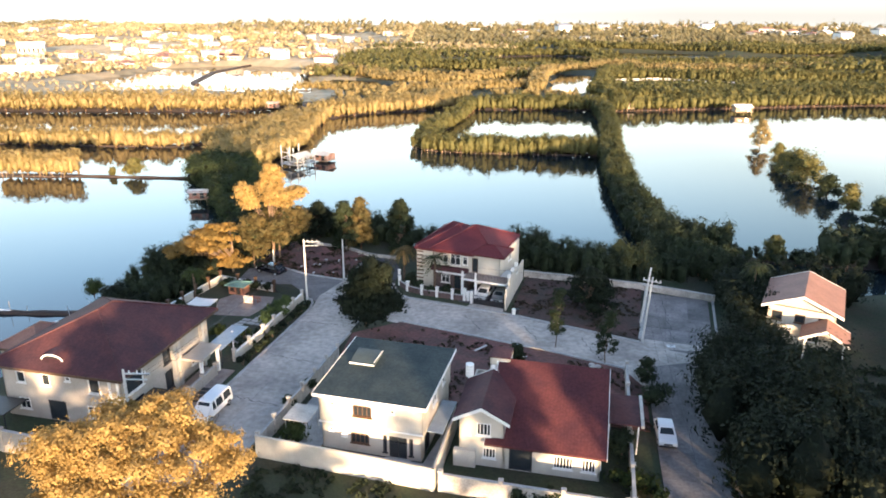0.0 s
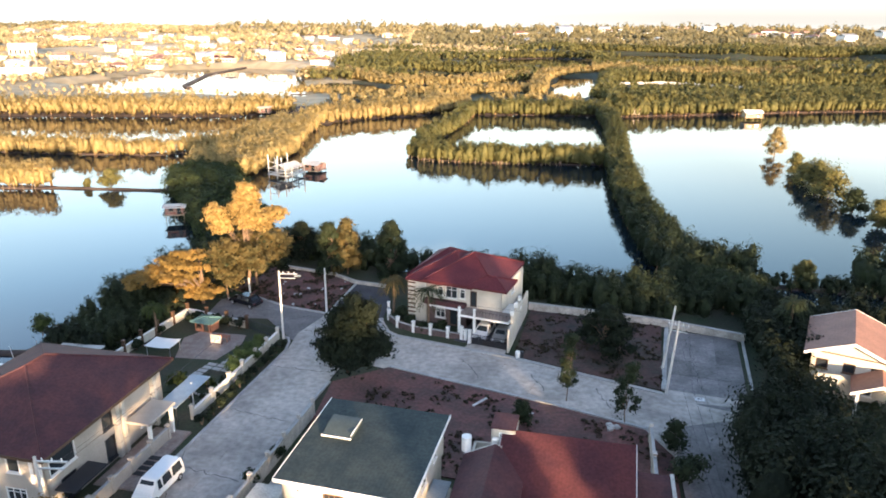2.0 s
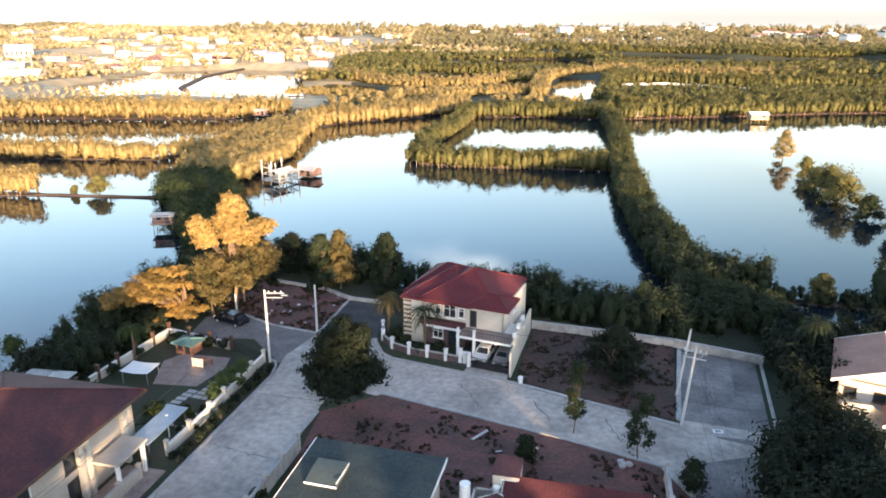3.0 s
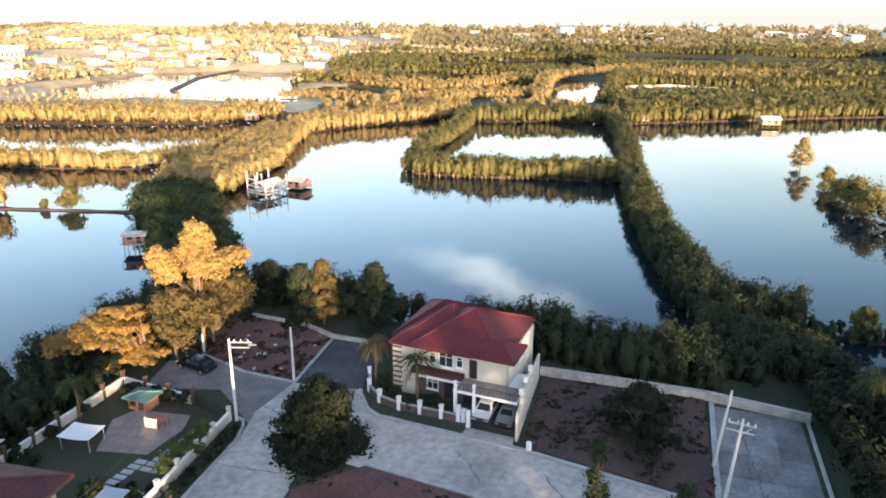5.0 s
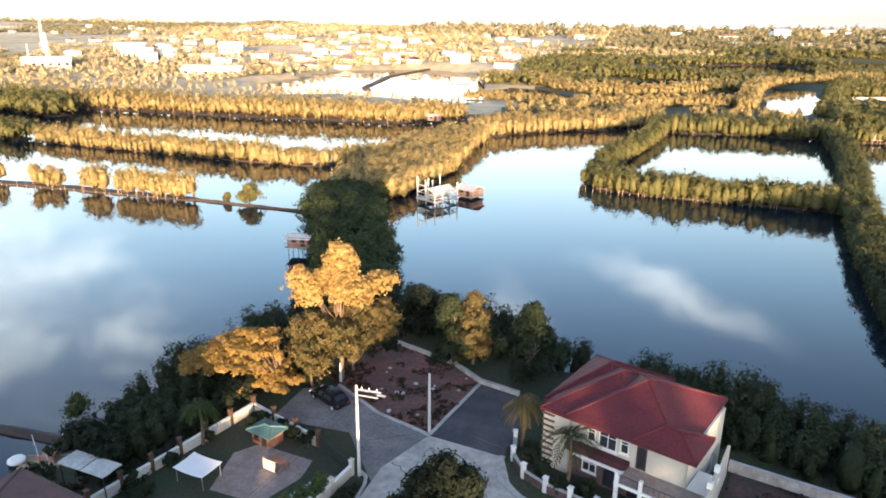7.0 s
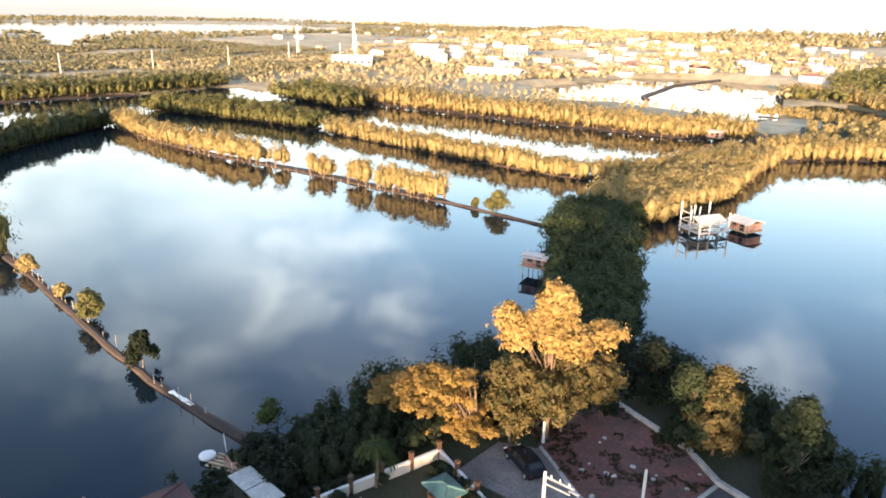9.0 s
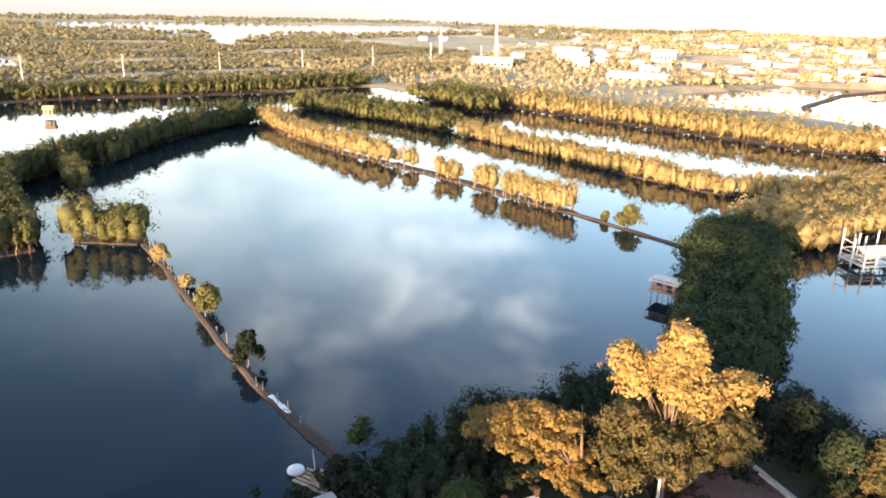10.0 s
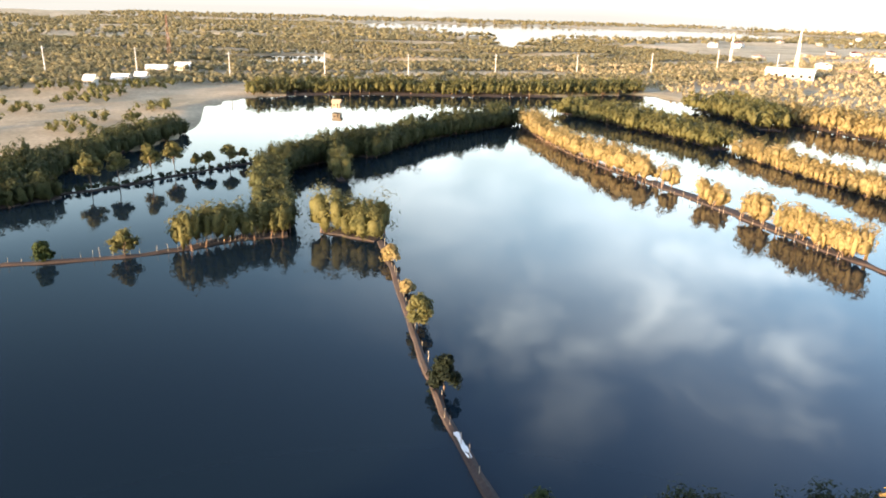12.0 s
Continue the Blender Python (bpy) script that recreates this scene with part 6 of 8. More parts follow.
# ---- cars ----
def car(x, y, rot, paint, label, length=4.3, width=1.74, high=1.48, nose=0.23, van=False, z=0.04):
    c = thing("van" if van else "car", pose(x, y, z, 0, 0, rot), label, "van" if van else "car", "parked cars")
    L, w = length / 2, width / 2
    # Side outline: along, up, half width at that height.
    if van:
        prof = [(-L, 0.35), (-L, 0.95), (-L + 0.12, high - 0.06), (-L + 0.5, high), (L - 1.35, high), (L - 0.55, 1.12), (L - 0.05, 0.88), (L, 0.4)]
        cabin = (L - 1.25, L - 0.62)
    else:
        prof = [(-L, 0.35), (-L, 0.78), (-L + 0.25, 0.95), (-L + 0.85, high - 0.05), (-L + 1.3, high), (L - 1.95, high - 0.03), (L - 1.15, 0.95), (L - 0.12, 0.74), (L, 0.4)]
        cabin = (L - 1.85, L - 1.2)
    half = lambda z: w if z < 1.0 else w - (z - 1.0) * (0.16 if van else 0.34)
    bm = bmesh.new()
    rings = [[bm.verts.new((s * half(pz), px, pz)) for px, pz in prof] for s in (-1, 1)]
    n = len(prof)
    for i in range(n):
        j = (i + 1) % n
        bm.faces.new((rings[0][i], rings[0][j], rings[1][j], rings[1][i]))
    bm.faces.new(rings[0]), bm.faces.new(rings[1][::-1])
    bmesh.ops.bevel(bm, geom=[e for e in bm.edges], offset=0.06, segments=2, affect="EDGES")
    part("body", bm, paint, c, smooth=False)
    # Glass set 4 mm proud of the body.
    def glaze(points, name):
        b = bmesh.new()
        vs = [b.verts.new(p) for p in points]
        b.faces.new(vs)
        r = bmesh.ops.extrude_face_region(b, geom=list(b.faces))
        nrm = (vs[1].co - vs[0].co).cross(vs[2].co - vs[0].co).normalized() * 0.012
        bmesh.ops.translate(b, verts=[g for g in r["geom"] if isinstance(g, bmesh.types.BMVert)], vec=nrm)
        part(name, b, "glass", c)
    zb, zt = 1.0, high - 0.12
    fy0, fy1 = (L - 0.62, L - 1.22) if van else (L - 1.22, L - 1.78)
    up = 0.035
    if van:
        glaze([(-w + 0.2, fy0 - 0.08, 1.2 + up), (w - 0.2, fy0 - 0.08, 1.2 + up), (w - 0.3, fy1 - 0.02, high - 0.12 + up), (-w + 0.3, fy1 - 0.02, high - 0.12 + up)], "windscreen")
    else:
        glaze([(-w + 0.2, fy0, 0.99 + up), (w - 0.2, fy0, 0.99 + up), (w - 0.32, fy1, high - 0.13 + up), (-w + 0.32, fy1, high - 0.13 + up)], "windscreen")
        glaze([(w - 0.3, -L + 0.32, 0.98 + up), (-w + 0.3, -L + 0.32, 0.98 + up), (-w + 0.4, -L + 0.76, high - 0.16 + up), (w - 0.4, -L + 0.76, high - 0.16 + up)], "rear_window")
    for s in (-1, 1):
        spans = [(-L + 0.35, -L + 1.7), (-L + 1.85, L - 1.95), (L - 1.85, L - 1.3)] if van else [(-L + 0.95, -0.15), (-0.05, L - 1.75)]
        for a, b in spans:
            pts = [(s * (half(zb) + 0.006), a, zb + 0.06), (s * (half(zb) + 0.006), b, zb + 0.06), (s * (half(zt) + 0.006), b - 0.1, zt), (s * (half(zt) + 0.006), a + 0.1, zt)]
            glaze(pts if s > 0 else pts[::-1], "side_window")
        for yy in (-L + 0.8, L - 0.8):
            bw = bmesh.new()
            bmesh.ops.create_cone(bw, cap_ends=True, segments=14, radius1=0.33, radius2=0.33, depth=0.2, matrix=Matrix.Translation((s * (w - 0.09), yy, 0.33)) @ Matrix.Rotation(math.pi / 2, 4, "Y"))
            wheel = part("wheel", bw, "tyre", c)
            bw = bmesh.new()
            bmesh.ops.create_cone(bw, cap_ends=True, segments=12, radius1=0.2, radius2=0.17, depth=0.03, matrix=Matrix.Translation((s * (w + 0.02), yy, 0.33)) @ Matrix.Rotation(s * math.pi / 2, 4, "Y"))
            part("rim", bw, "galv", wheel)
        part("headlight", boxes((s * w * 0.78 - 0.17, s * w * 0.78 + 0.17, L - 0.08, L + 0.012, 0.6, 0.76), bevel=0.02), "trimwhite", c, "clear headlight")
        part("tail_light", boxes((s * w * 0.8 - 0.13, s * w * 0.8 + 0.13, -L - 0.012, -L + 0.05, 0.68, 0.9), bevel=0.02), "roofred", c, "red tail light")
    part("bumper", boxes((-w + 0.1, w - 0.1, L - 0.06, L + 0.03, 0.3, 0.5), bevel=0.02), "iron" if not van else paint, c)
    part("grille", boxes((-0.4, 0.4, L - 0.05, L + 0.02, 0.56, 0.7), bevel=0.01), "iron", c)
    return c


car(21.5, 61.9, 172, "carwhite", "white saloon car parked in the shaded side street")
car(-24.3, 65.0, 167, "carwhite", "white passenger van parked at the kerb", 5.0, 1.85, 1.98, van=True)
car(-28.9, 106.2, 62, "carblack", "black saloon car parked on the apron", 4.9, 1.9, 1.6)
car(4.79, 97.39, 160, "carwhite", "white car under the carport terrace", 4.4, 1.8, 1.6)
car(6.99, 96.44, 162, "carsilver", "silver car under the carport terrace", 4.1, 1.7, 1.45)

# ---- trees ----
def limb_tree(x, y, high, spread_r, seed, leaf, label, name="tree", group="", trunk=0.28, fork=0.35, blobs=14, count=220, size=0.28, base_z=-0.1, flat=0.6, crown_low=0.35, layered=False, category="tree", blob=None, lobes=None, heart="leaf_dark", droop=False):
    """A tree with a tapered trunk, forking limbs and a broken crown of leaf clumps."""
    rng = np.random.default_rng(seed)
    t = thing(name, pose(x, y, base_z), label, category, group)
    tips = []
    for k in range(blobs):
        a = rng.uniform(0, 6.283)
        f = (k + 0.5) / blobs
        z = high * (crown_low + (0.93 - crown_low) * f)
        belly = math.sin(math.pi * min(1.0, 0.22 + 0.78 * f) ** 0.8) if not layered else 1.0 - 0.35 * abs(f - 0.4)
        rr = spread_r * belly * math.sqrt(rng.uniform(0.12, 1.0))
        tips.append((rr * math.cos(a), rr * math.sin(a), z))
    tips.append((rng.uniform(-0.4, 0.4), rng.uniform(-0.4, 0.4), high * 0.92))
    if lobes:
        tips = []
        for cx, cy, cz, rx, ry, rz, n in lobes:
            d = unit(rng.normal(size=(n, 3))) * (rng.random((n, 1)) ** 0.4)
            tips += [tuple(p) for p in d * (rx, ry, rz) + (cx, cy, cz)]
    pieces = [tube([(0, 0, -0.2), (rng.uniform(-.2, .2), rng.uniform(-.2, .2), high * fork * 0.5), (rng.uniform(-.4, .4), rng.uniform(-.4, .4), high * fork), (0, 0, high * 0.8)], [trunk, trunk * 0.8, trunk * 0.65, trunk * 0.12], 7)]
    for px, py, pz in tips[:: 7 if lobes else 2]:
        z0 = high * fork * rng.uniform(0.6, 1.1)
        mid = (px * 0.45 + rng.uniform(-.3, .3), py * 0.45 + rng.uniform(-.3, .3), z0 + (pz - z0) * 0.6)
        pieces.append(tube([(px * 0.03, py * 0.03, z0), mid, (px, py, pz)], [trunk * 0.4, trunk * 0.22, trunk * 0.06], 5))
    v, f = merge(*pieces)
    raw("trunk", v, f, "bark", t)
    c = np.array(tips)
    b = blob or spread_r * 0.42
    rad = np.column_stack([b * rng.uniform(0.7, 1.25, len(c)), b * rng.uniform(0.7, 1.25, len(c)), b * (0.42 if layered else 0.72) * rng.uniform(0.75, 1.2, len(c))])
    cards = sprays(rng, c, rad, max(3, count // 12), 11, size, 0.3, 0.5, flat, 0.5 if droop else 0.0)
    # Sprigs that break the outline.
    extra = leaf_cards(rng, c + rng.normal(size=c.shape) * b * 0.45, rad * 1.15, count // 5, size * 0.8, 0.9, flat)
    # The darker heart paints shade into the gaps between leaf clumps.
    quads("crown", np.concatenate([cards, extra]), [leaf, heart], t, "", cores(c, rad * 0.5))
    return t


def bush(x, y, r, high, seed, leaf="leaf_dark", label="dark green rounded bush", z=-0.1, group="", count=150, size=0.2, name="bush"):
    rng = np.random.default_rng(seed)
    k = max(3, int(4 * r))
    c = np.column_stack([rng.normal(size=(k, 2)) * r * 0.4, rng.uniform(0.35, 0.75, k) * high])
    rad = np.column_stack([np.full(k, r * 0.62), np.full(k, r * 0.62), np.full(k, high * 0.34)])
    b = thing(name, pose(x, y, z), label, "bush" if name == "bush" else "tree", group)
    # Near-black cores paint the shade inside the bush.
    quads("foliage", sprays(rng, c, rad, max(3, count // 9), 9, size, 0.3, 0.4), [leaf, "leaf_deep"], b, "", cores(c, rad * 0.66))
    v, f = merge(*[tube([(0, 0, -0.2), (px * 0.6, py * 0.6, pz)], [0.06, 0.03], 5) for px, py, pz in c[:3]])
    raw("stem", v, f, "bark", b)
    return b


def palm(x, y, high, seed, label="palm with drooping green fronds", reach=2.0, z=-0.1, leaf="leaf_mid"):
    rng = np.random.default_rng(seed)
    p = thing("palm", pose(x, y, z), label, "palm")
    v, f = tube([(0, 0, -0.2), (0.1, 0.05, high * 0.5), (0.05, 0, high)], [0.2, 0.14, 0.12], 7)
    raw("trunk", v, f, "bark", p)
    for k in range(22):
        a, lift = k * 2.4 + rng.uniform(-.2, .2), rng.uniform(0.1, 0.9)
        cards = []
        for s in range(14):
            u = (s + 1) / 14
            c = np.array([math.cos(a) * reach * u, math.sin(a) * reach * u, high + reach * (lift * u - 0.95 * u * u)])
            side = np.array([-math.sin(a), math.cos(a), 0])
            out = np.array([math.cos(a), math.sin(a), lift - 1.9 * u])
            for g in (-1, 1):
                tip = c + side * g * 0.5 * (1 - 0.6 * abs(u - 0.4)) + out * 0.18 - np.array([0, 0, 0.16])
                cards.append([c - out * 0.05, (c + tip) / 2 - out * 0.06, tip, (c + tip) / 2 + out * 0.06])
        quads("frond", np.array(cards), [leaf], p)
    return p


# The two trees at the apron, with sunlight put into their golden leaf colour.
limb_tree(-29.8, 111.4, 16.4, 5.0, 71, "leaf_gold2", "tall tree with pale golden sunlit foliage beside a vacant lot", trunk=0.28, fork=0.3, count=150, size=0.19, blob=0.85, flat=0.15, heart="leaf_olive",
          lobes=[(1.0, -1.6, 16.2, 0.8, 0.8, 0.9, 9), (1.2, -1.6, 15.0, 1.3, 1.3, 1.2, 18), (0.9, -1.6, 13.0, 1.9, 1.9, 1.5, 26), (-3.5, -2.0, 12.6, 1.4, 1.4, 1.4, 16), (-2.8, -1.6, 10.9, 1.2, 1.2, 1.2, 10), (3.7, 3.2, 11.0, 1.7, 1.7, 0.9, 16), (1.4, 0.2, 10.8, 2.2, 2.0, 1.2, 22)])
# Olive puts the shade of the golden crown's lower foliage into colour.
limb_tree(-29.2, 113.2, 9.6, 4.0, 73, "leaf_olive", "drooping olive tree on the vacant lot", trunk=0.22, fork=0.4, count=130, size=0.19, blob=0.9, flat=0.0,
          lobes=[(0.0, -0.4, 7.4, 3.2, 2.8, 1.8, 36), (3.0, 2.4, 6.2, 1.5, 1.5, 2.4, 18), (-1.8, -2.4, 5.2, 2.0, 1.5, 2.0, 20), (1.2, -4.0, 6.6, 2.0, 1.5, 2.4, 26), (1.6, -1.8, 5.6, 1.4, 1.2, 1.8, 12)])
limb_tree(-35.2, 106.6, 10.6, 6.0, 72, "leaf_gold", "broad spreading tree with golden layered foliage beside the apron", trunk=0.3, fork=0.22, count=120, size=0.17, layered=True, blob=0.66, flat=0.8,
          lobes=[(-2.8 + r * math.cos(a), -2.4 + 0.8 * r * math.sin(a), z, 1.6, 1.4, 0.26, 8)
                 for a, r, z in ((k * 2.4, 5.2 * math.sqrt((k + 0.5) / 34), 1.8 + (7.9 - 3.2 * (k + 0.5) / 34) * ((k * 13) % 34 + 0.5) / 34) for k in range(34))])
# Olive filler for the shaded foliage between the two golden trees.
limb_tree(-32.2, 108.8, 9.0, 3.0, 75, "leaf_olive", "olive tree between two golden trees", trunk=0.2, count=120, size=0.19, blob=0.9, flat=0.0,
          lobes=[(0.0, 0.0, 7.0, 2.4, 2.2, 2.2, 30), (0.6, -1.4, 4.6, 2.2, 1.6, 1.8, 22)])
# Near-black bushes fill in the dark under the golden crowns.
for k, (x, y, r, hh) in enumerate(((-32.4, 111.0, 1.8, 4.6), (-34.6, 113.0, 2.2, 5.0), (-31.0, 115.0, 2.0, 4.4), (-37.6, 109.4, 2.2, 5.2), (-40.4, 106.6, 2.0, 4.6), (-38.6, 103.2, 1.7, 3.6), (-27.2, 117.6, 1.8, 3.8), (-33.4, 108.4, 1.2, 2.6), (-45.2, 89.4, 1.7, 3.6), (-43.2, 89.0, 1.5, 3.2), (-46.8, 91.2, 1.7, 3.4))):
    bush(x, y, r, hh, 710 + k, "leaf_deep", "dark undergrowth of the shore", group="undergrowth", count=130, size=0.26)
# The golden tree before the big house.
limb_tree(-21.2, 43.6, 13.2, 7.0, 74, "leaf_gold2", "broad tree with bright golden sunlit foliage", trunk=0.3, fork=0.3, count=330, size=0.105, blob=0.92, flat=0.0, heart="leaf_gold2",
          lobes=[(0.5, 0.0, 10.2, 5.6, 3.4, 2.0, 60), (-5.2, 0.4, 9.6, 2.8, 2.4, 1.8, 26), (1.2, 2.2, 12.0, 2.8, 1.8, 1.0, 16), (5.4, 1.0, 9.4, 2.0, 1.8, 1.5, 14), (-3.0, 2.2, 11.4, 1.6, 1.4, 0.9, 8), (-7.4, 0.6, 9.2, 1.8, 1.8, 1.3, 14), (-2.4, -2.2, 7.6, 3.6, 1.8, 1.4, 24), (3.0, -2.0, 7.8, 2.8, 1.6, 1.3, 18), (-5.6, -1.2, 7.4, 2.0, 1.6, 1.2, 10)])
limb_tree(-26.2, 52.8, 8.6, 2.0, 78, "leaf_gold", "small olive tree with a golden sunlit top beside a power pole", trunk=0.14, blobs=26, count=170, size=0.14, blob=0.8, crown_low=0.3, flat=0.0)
limb_tree(-31.4, 54.0, 4.6, 2.4, 79, "leaf_dark", "dark green tree before the big house", trunk=0.14, blobs=24, count=150, size=0.16, blob=0.85, crown_low=0.2, flat=0.0)
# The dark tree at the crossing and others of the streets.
# Mango and lot tree have their shade put into the leaf colour.
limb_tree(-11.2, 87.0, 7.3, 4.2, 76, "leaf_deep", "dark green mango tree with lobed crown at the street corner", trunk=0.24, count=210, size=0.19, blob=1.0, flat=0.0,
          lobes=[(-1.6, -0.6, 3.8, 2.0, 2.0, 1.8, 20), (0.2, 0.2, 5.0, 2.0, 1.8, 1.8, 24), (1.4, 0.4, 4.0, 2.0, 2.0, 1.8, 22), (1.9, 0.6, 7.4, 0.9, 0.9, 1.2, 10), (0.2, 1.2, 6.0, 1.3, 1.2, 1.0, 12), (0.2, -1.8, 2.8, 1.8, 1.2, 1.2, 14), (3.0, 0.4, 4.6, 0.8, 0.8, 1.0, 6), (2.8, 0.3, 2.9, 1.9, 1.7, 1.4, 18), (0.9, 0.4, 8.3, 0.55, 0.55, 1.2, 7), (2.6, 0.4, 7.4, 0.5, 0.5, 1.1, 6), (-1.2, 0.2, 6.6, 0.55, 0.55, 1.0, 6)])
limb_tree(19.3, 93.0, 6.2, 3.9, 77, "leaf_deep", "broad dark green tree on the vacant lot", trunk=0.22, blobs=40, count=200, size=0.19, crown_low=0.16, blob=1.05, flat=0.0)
for k, (x, y, hh, rr) in enumerate(((13.2, 81.4, 8.4, 1.0), (18.6, 77.2, 7.2, 1.1), (8.0, 76.5, 2.6, 0.7), (22.4, 72.6, 3.2, 1.2))):
    limb_tree(x, y, hh, rr, 80 + k, "leaf_dark", "slender young street tree beside the kerb", group="young street trees", trunk=0.07, blobs=18, count=110, size=0.13, blob=0.6, crown_low=0.22, flat=-0.2)
# Trees on the shore behind the vacant lot and the red-roofed house.
limb_tree(-19.0, 119.8, 8.6, 2.8, 86, "leaf_dark", "dark green weeping tree at the end of the lot", trunk=0.2, blobs=34, count=220, size=0.2, blob=0.9, crown_low=0.06, flat=0.0, droop=True)
limb_tree(-16.4, 119.4, 9.4, 2.3, 87, "leaf_olive", "feathery olive green weeping tree by the lane", trunk=0.18, blobs=34, count=220, size=0.2, blob=0.75, crown_low=0.12, flat=0.0, droop=True)
limb_tree(-9.4, 118.6, 9.2, 3.2, 88, "leaf_dark", "leafy dark green tree by the shore", trunk=0.22, blobs=38, count=200, size=0.22, blob=0.95, crown_low=0.06)
limb_tree(-25.0, 125.5, 6.6, 3.0, 89, "leaf_deep", "dark green shore tree", trunk=0.2, blobs=24, count=200, size=0.22, blob=1.1, crown_low=0.15)
palm(-7.6, 104.4, 5.0, 90, "shaggy palm beside the red-roofed house", 2.1, leaf="leaf_olive")
palm(-2.6, 99.6, 5.4, 91, "dark palm before the red-roofed house", 2.5, leaf="leaf_dark")
palm(-37.3, 95.5, 4.4, 92, "small green palm beside the garden wall", 1.8)

# Shore thickets, each one mass of leaves.
SH = "leaf_dark"
belt("shore_thicket", [(-40, 132, 8), (-31, 134, 9), (-22, 128.5, 7), (-11, 124, 6), (-4, 122.5, 5)], 5.0, 51, (SH, "mangbark"), 2.3, 230, 0.23, foot=-1.2, bank=False, label="dark green thicket along the shore")
belt("shore_thicket", [(3, 119, 7), (13, 114, 9), (22, 110, 9), (33, 107, 9), (38.5, 117, 9)], 4.9, 52, (SH, "mangbark"), 2.3, 240, 0.23, foot=-0.8, bank=False, label="dark green mangrove thicket behind the wall")
belt("shore_thicket", [(-46.8, 95, 5), (-45.8, 102, 6), (-43.5, 109, 8), (-41, 117, 8), (-39.5, 127, 9)], 4.6, 53, (SH, "mangbark"), 2.2, 220, 0.24, foot=-1.0, bank=False, label="dark green thicket along the western shore")
belt("shore_thicket", [(-44.5, 89.5, 4), (-43.5, 93, 5), (-42, 98, 6), (-40.5, 104, 6)], 3.6, 54, (SH, "mangbark"), 2.0, 190, 0.22, foot=-0.2, bank=False, label="dark shrubs behind the garden wall")
# Groves beside the street, darkened in leaf colour for their shade.
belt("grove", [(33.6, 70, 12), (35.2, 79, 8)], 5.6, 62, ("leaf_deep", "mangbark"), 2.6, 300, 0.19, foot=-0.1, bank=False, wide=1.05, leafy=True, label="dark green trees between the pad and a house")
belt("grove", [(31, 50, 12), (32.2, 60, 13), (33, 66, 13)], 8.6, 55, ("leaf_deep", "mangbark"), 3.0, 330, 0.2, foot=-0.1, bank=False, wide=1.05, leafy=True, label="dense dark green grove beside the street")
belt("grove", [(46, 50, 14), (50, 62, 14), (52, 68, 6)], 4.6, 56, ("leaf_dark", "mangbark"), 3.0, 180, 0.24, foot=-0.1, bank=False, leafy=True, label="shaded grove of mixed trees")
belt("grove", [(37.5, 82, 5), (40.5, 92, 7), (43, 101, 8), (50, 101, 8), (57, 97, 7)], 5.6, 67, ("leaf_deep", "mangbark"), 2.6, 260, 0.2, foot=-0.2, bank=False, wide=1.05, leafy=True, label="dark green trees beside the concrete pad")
belt("grove", [(64, 88, 8), (85, 92, 14), (110, 97, 18)], 7.0, 57, (SH, "mangbark"), 3.4, 50, 0.48, foot=-0.1, bank=False, label="dark grove behind the houses")
belt("grove", [(60, 84, 14), (80, 80, 18), (110, 78, 18)], 7.0, 58, (SH, "mangbark"), 4.0, 40, 0.45, foot=-0.1, bank=False, label="dark grove at the edge of the estate")
belt("shore_thicket", [(41, 112, 7), (43, 104, 6), (46, 100, 4)], 4.6, 61, (SH, "mangbark"), 2.2, 200, 0.24, foot=-0.3, bank=False, label="dark green thicket between a house and the water")
# Unseen tall trees added south of the estate; they shade it and leave sun streaks.
for k, (x, y, hh, rr, low) in enumerate(((15, 34, 11.5, 4.0, 0.58), (24.6, 36, 12, 3.4, 0.5), (46, 24, 18, 6, 0.25), (52, 26, 17, 6, 0.25),
                                         (60, 14, 20, 6.5, 0.25), (-34, 36, 12, 4.5, 0.3), (-44, 34, 12, 5.0, 0.3),
                                         (-24, 14, 12.0, 2.6, 0.35), (-16, 10, 12.0, 2.6, 0.35), (-3, 12, 10.5, 2.6, 0.3), (2.5, 11, 11.5, 2.8, 0.3), (6, 13, 11.0, 2.0, 0.3), (-8.5, 13, 9.5, 2.6, 0.3), (18.8, 10, 18.5, 4.2, 0.3),
                                         (24, 13, 16, 2.6, 0.25), (31.5, 12, 21, 3.0, 0.62), (36.8, 13, 21.5, 3.0, 0.6), (41.8, 12, 21.5, 2.5, 0.6), (52.4, 12, 20, 2.8, 0.55), (31, 26, 15, 4.0, 0.25), (38, 28, 14, 4.0, 0.25))):
    limb_tree(x, y, hh, rr, 100 + k, "leaf_mid", "tall leafy tree south of the houses", group="trees south of the houses", trunk=0.32, blobs=20, count=50, size=0.55, blob=rr * 0.36, crown_low=low)

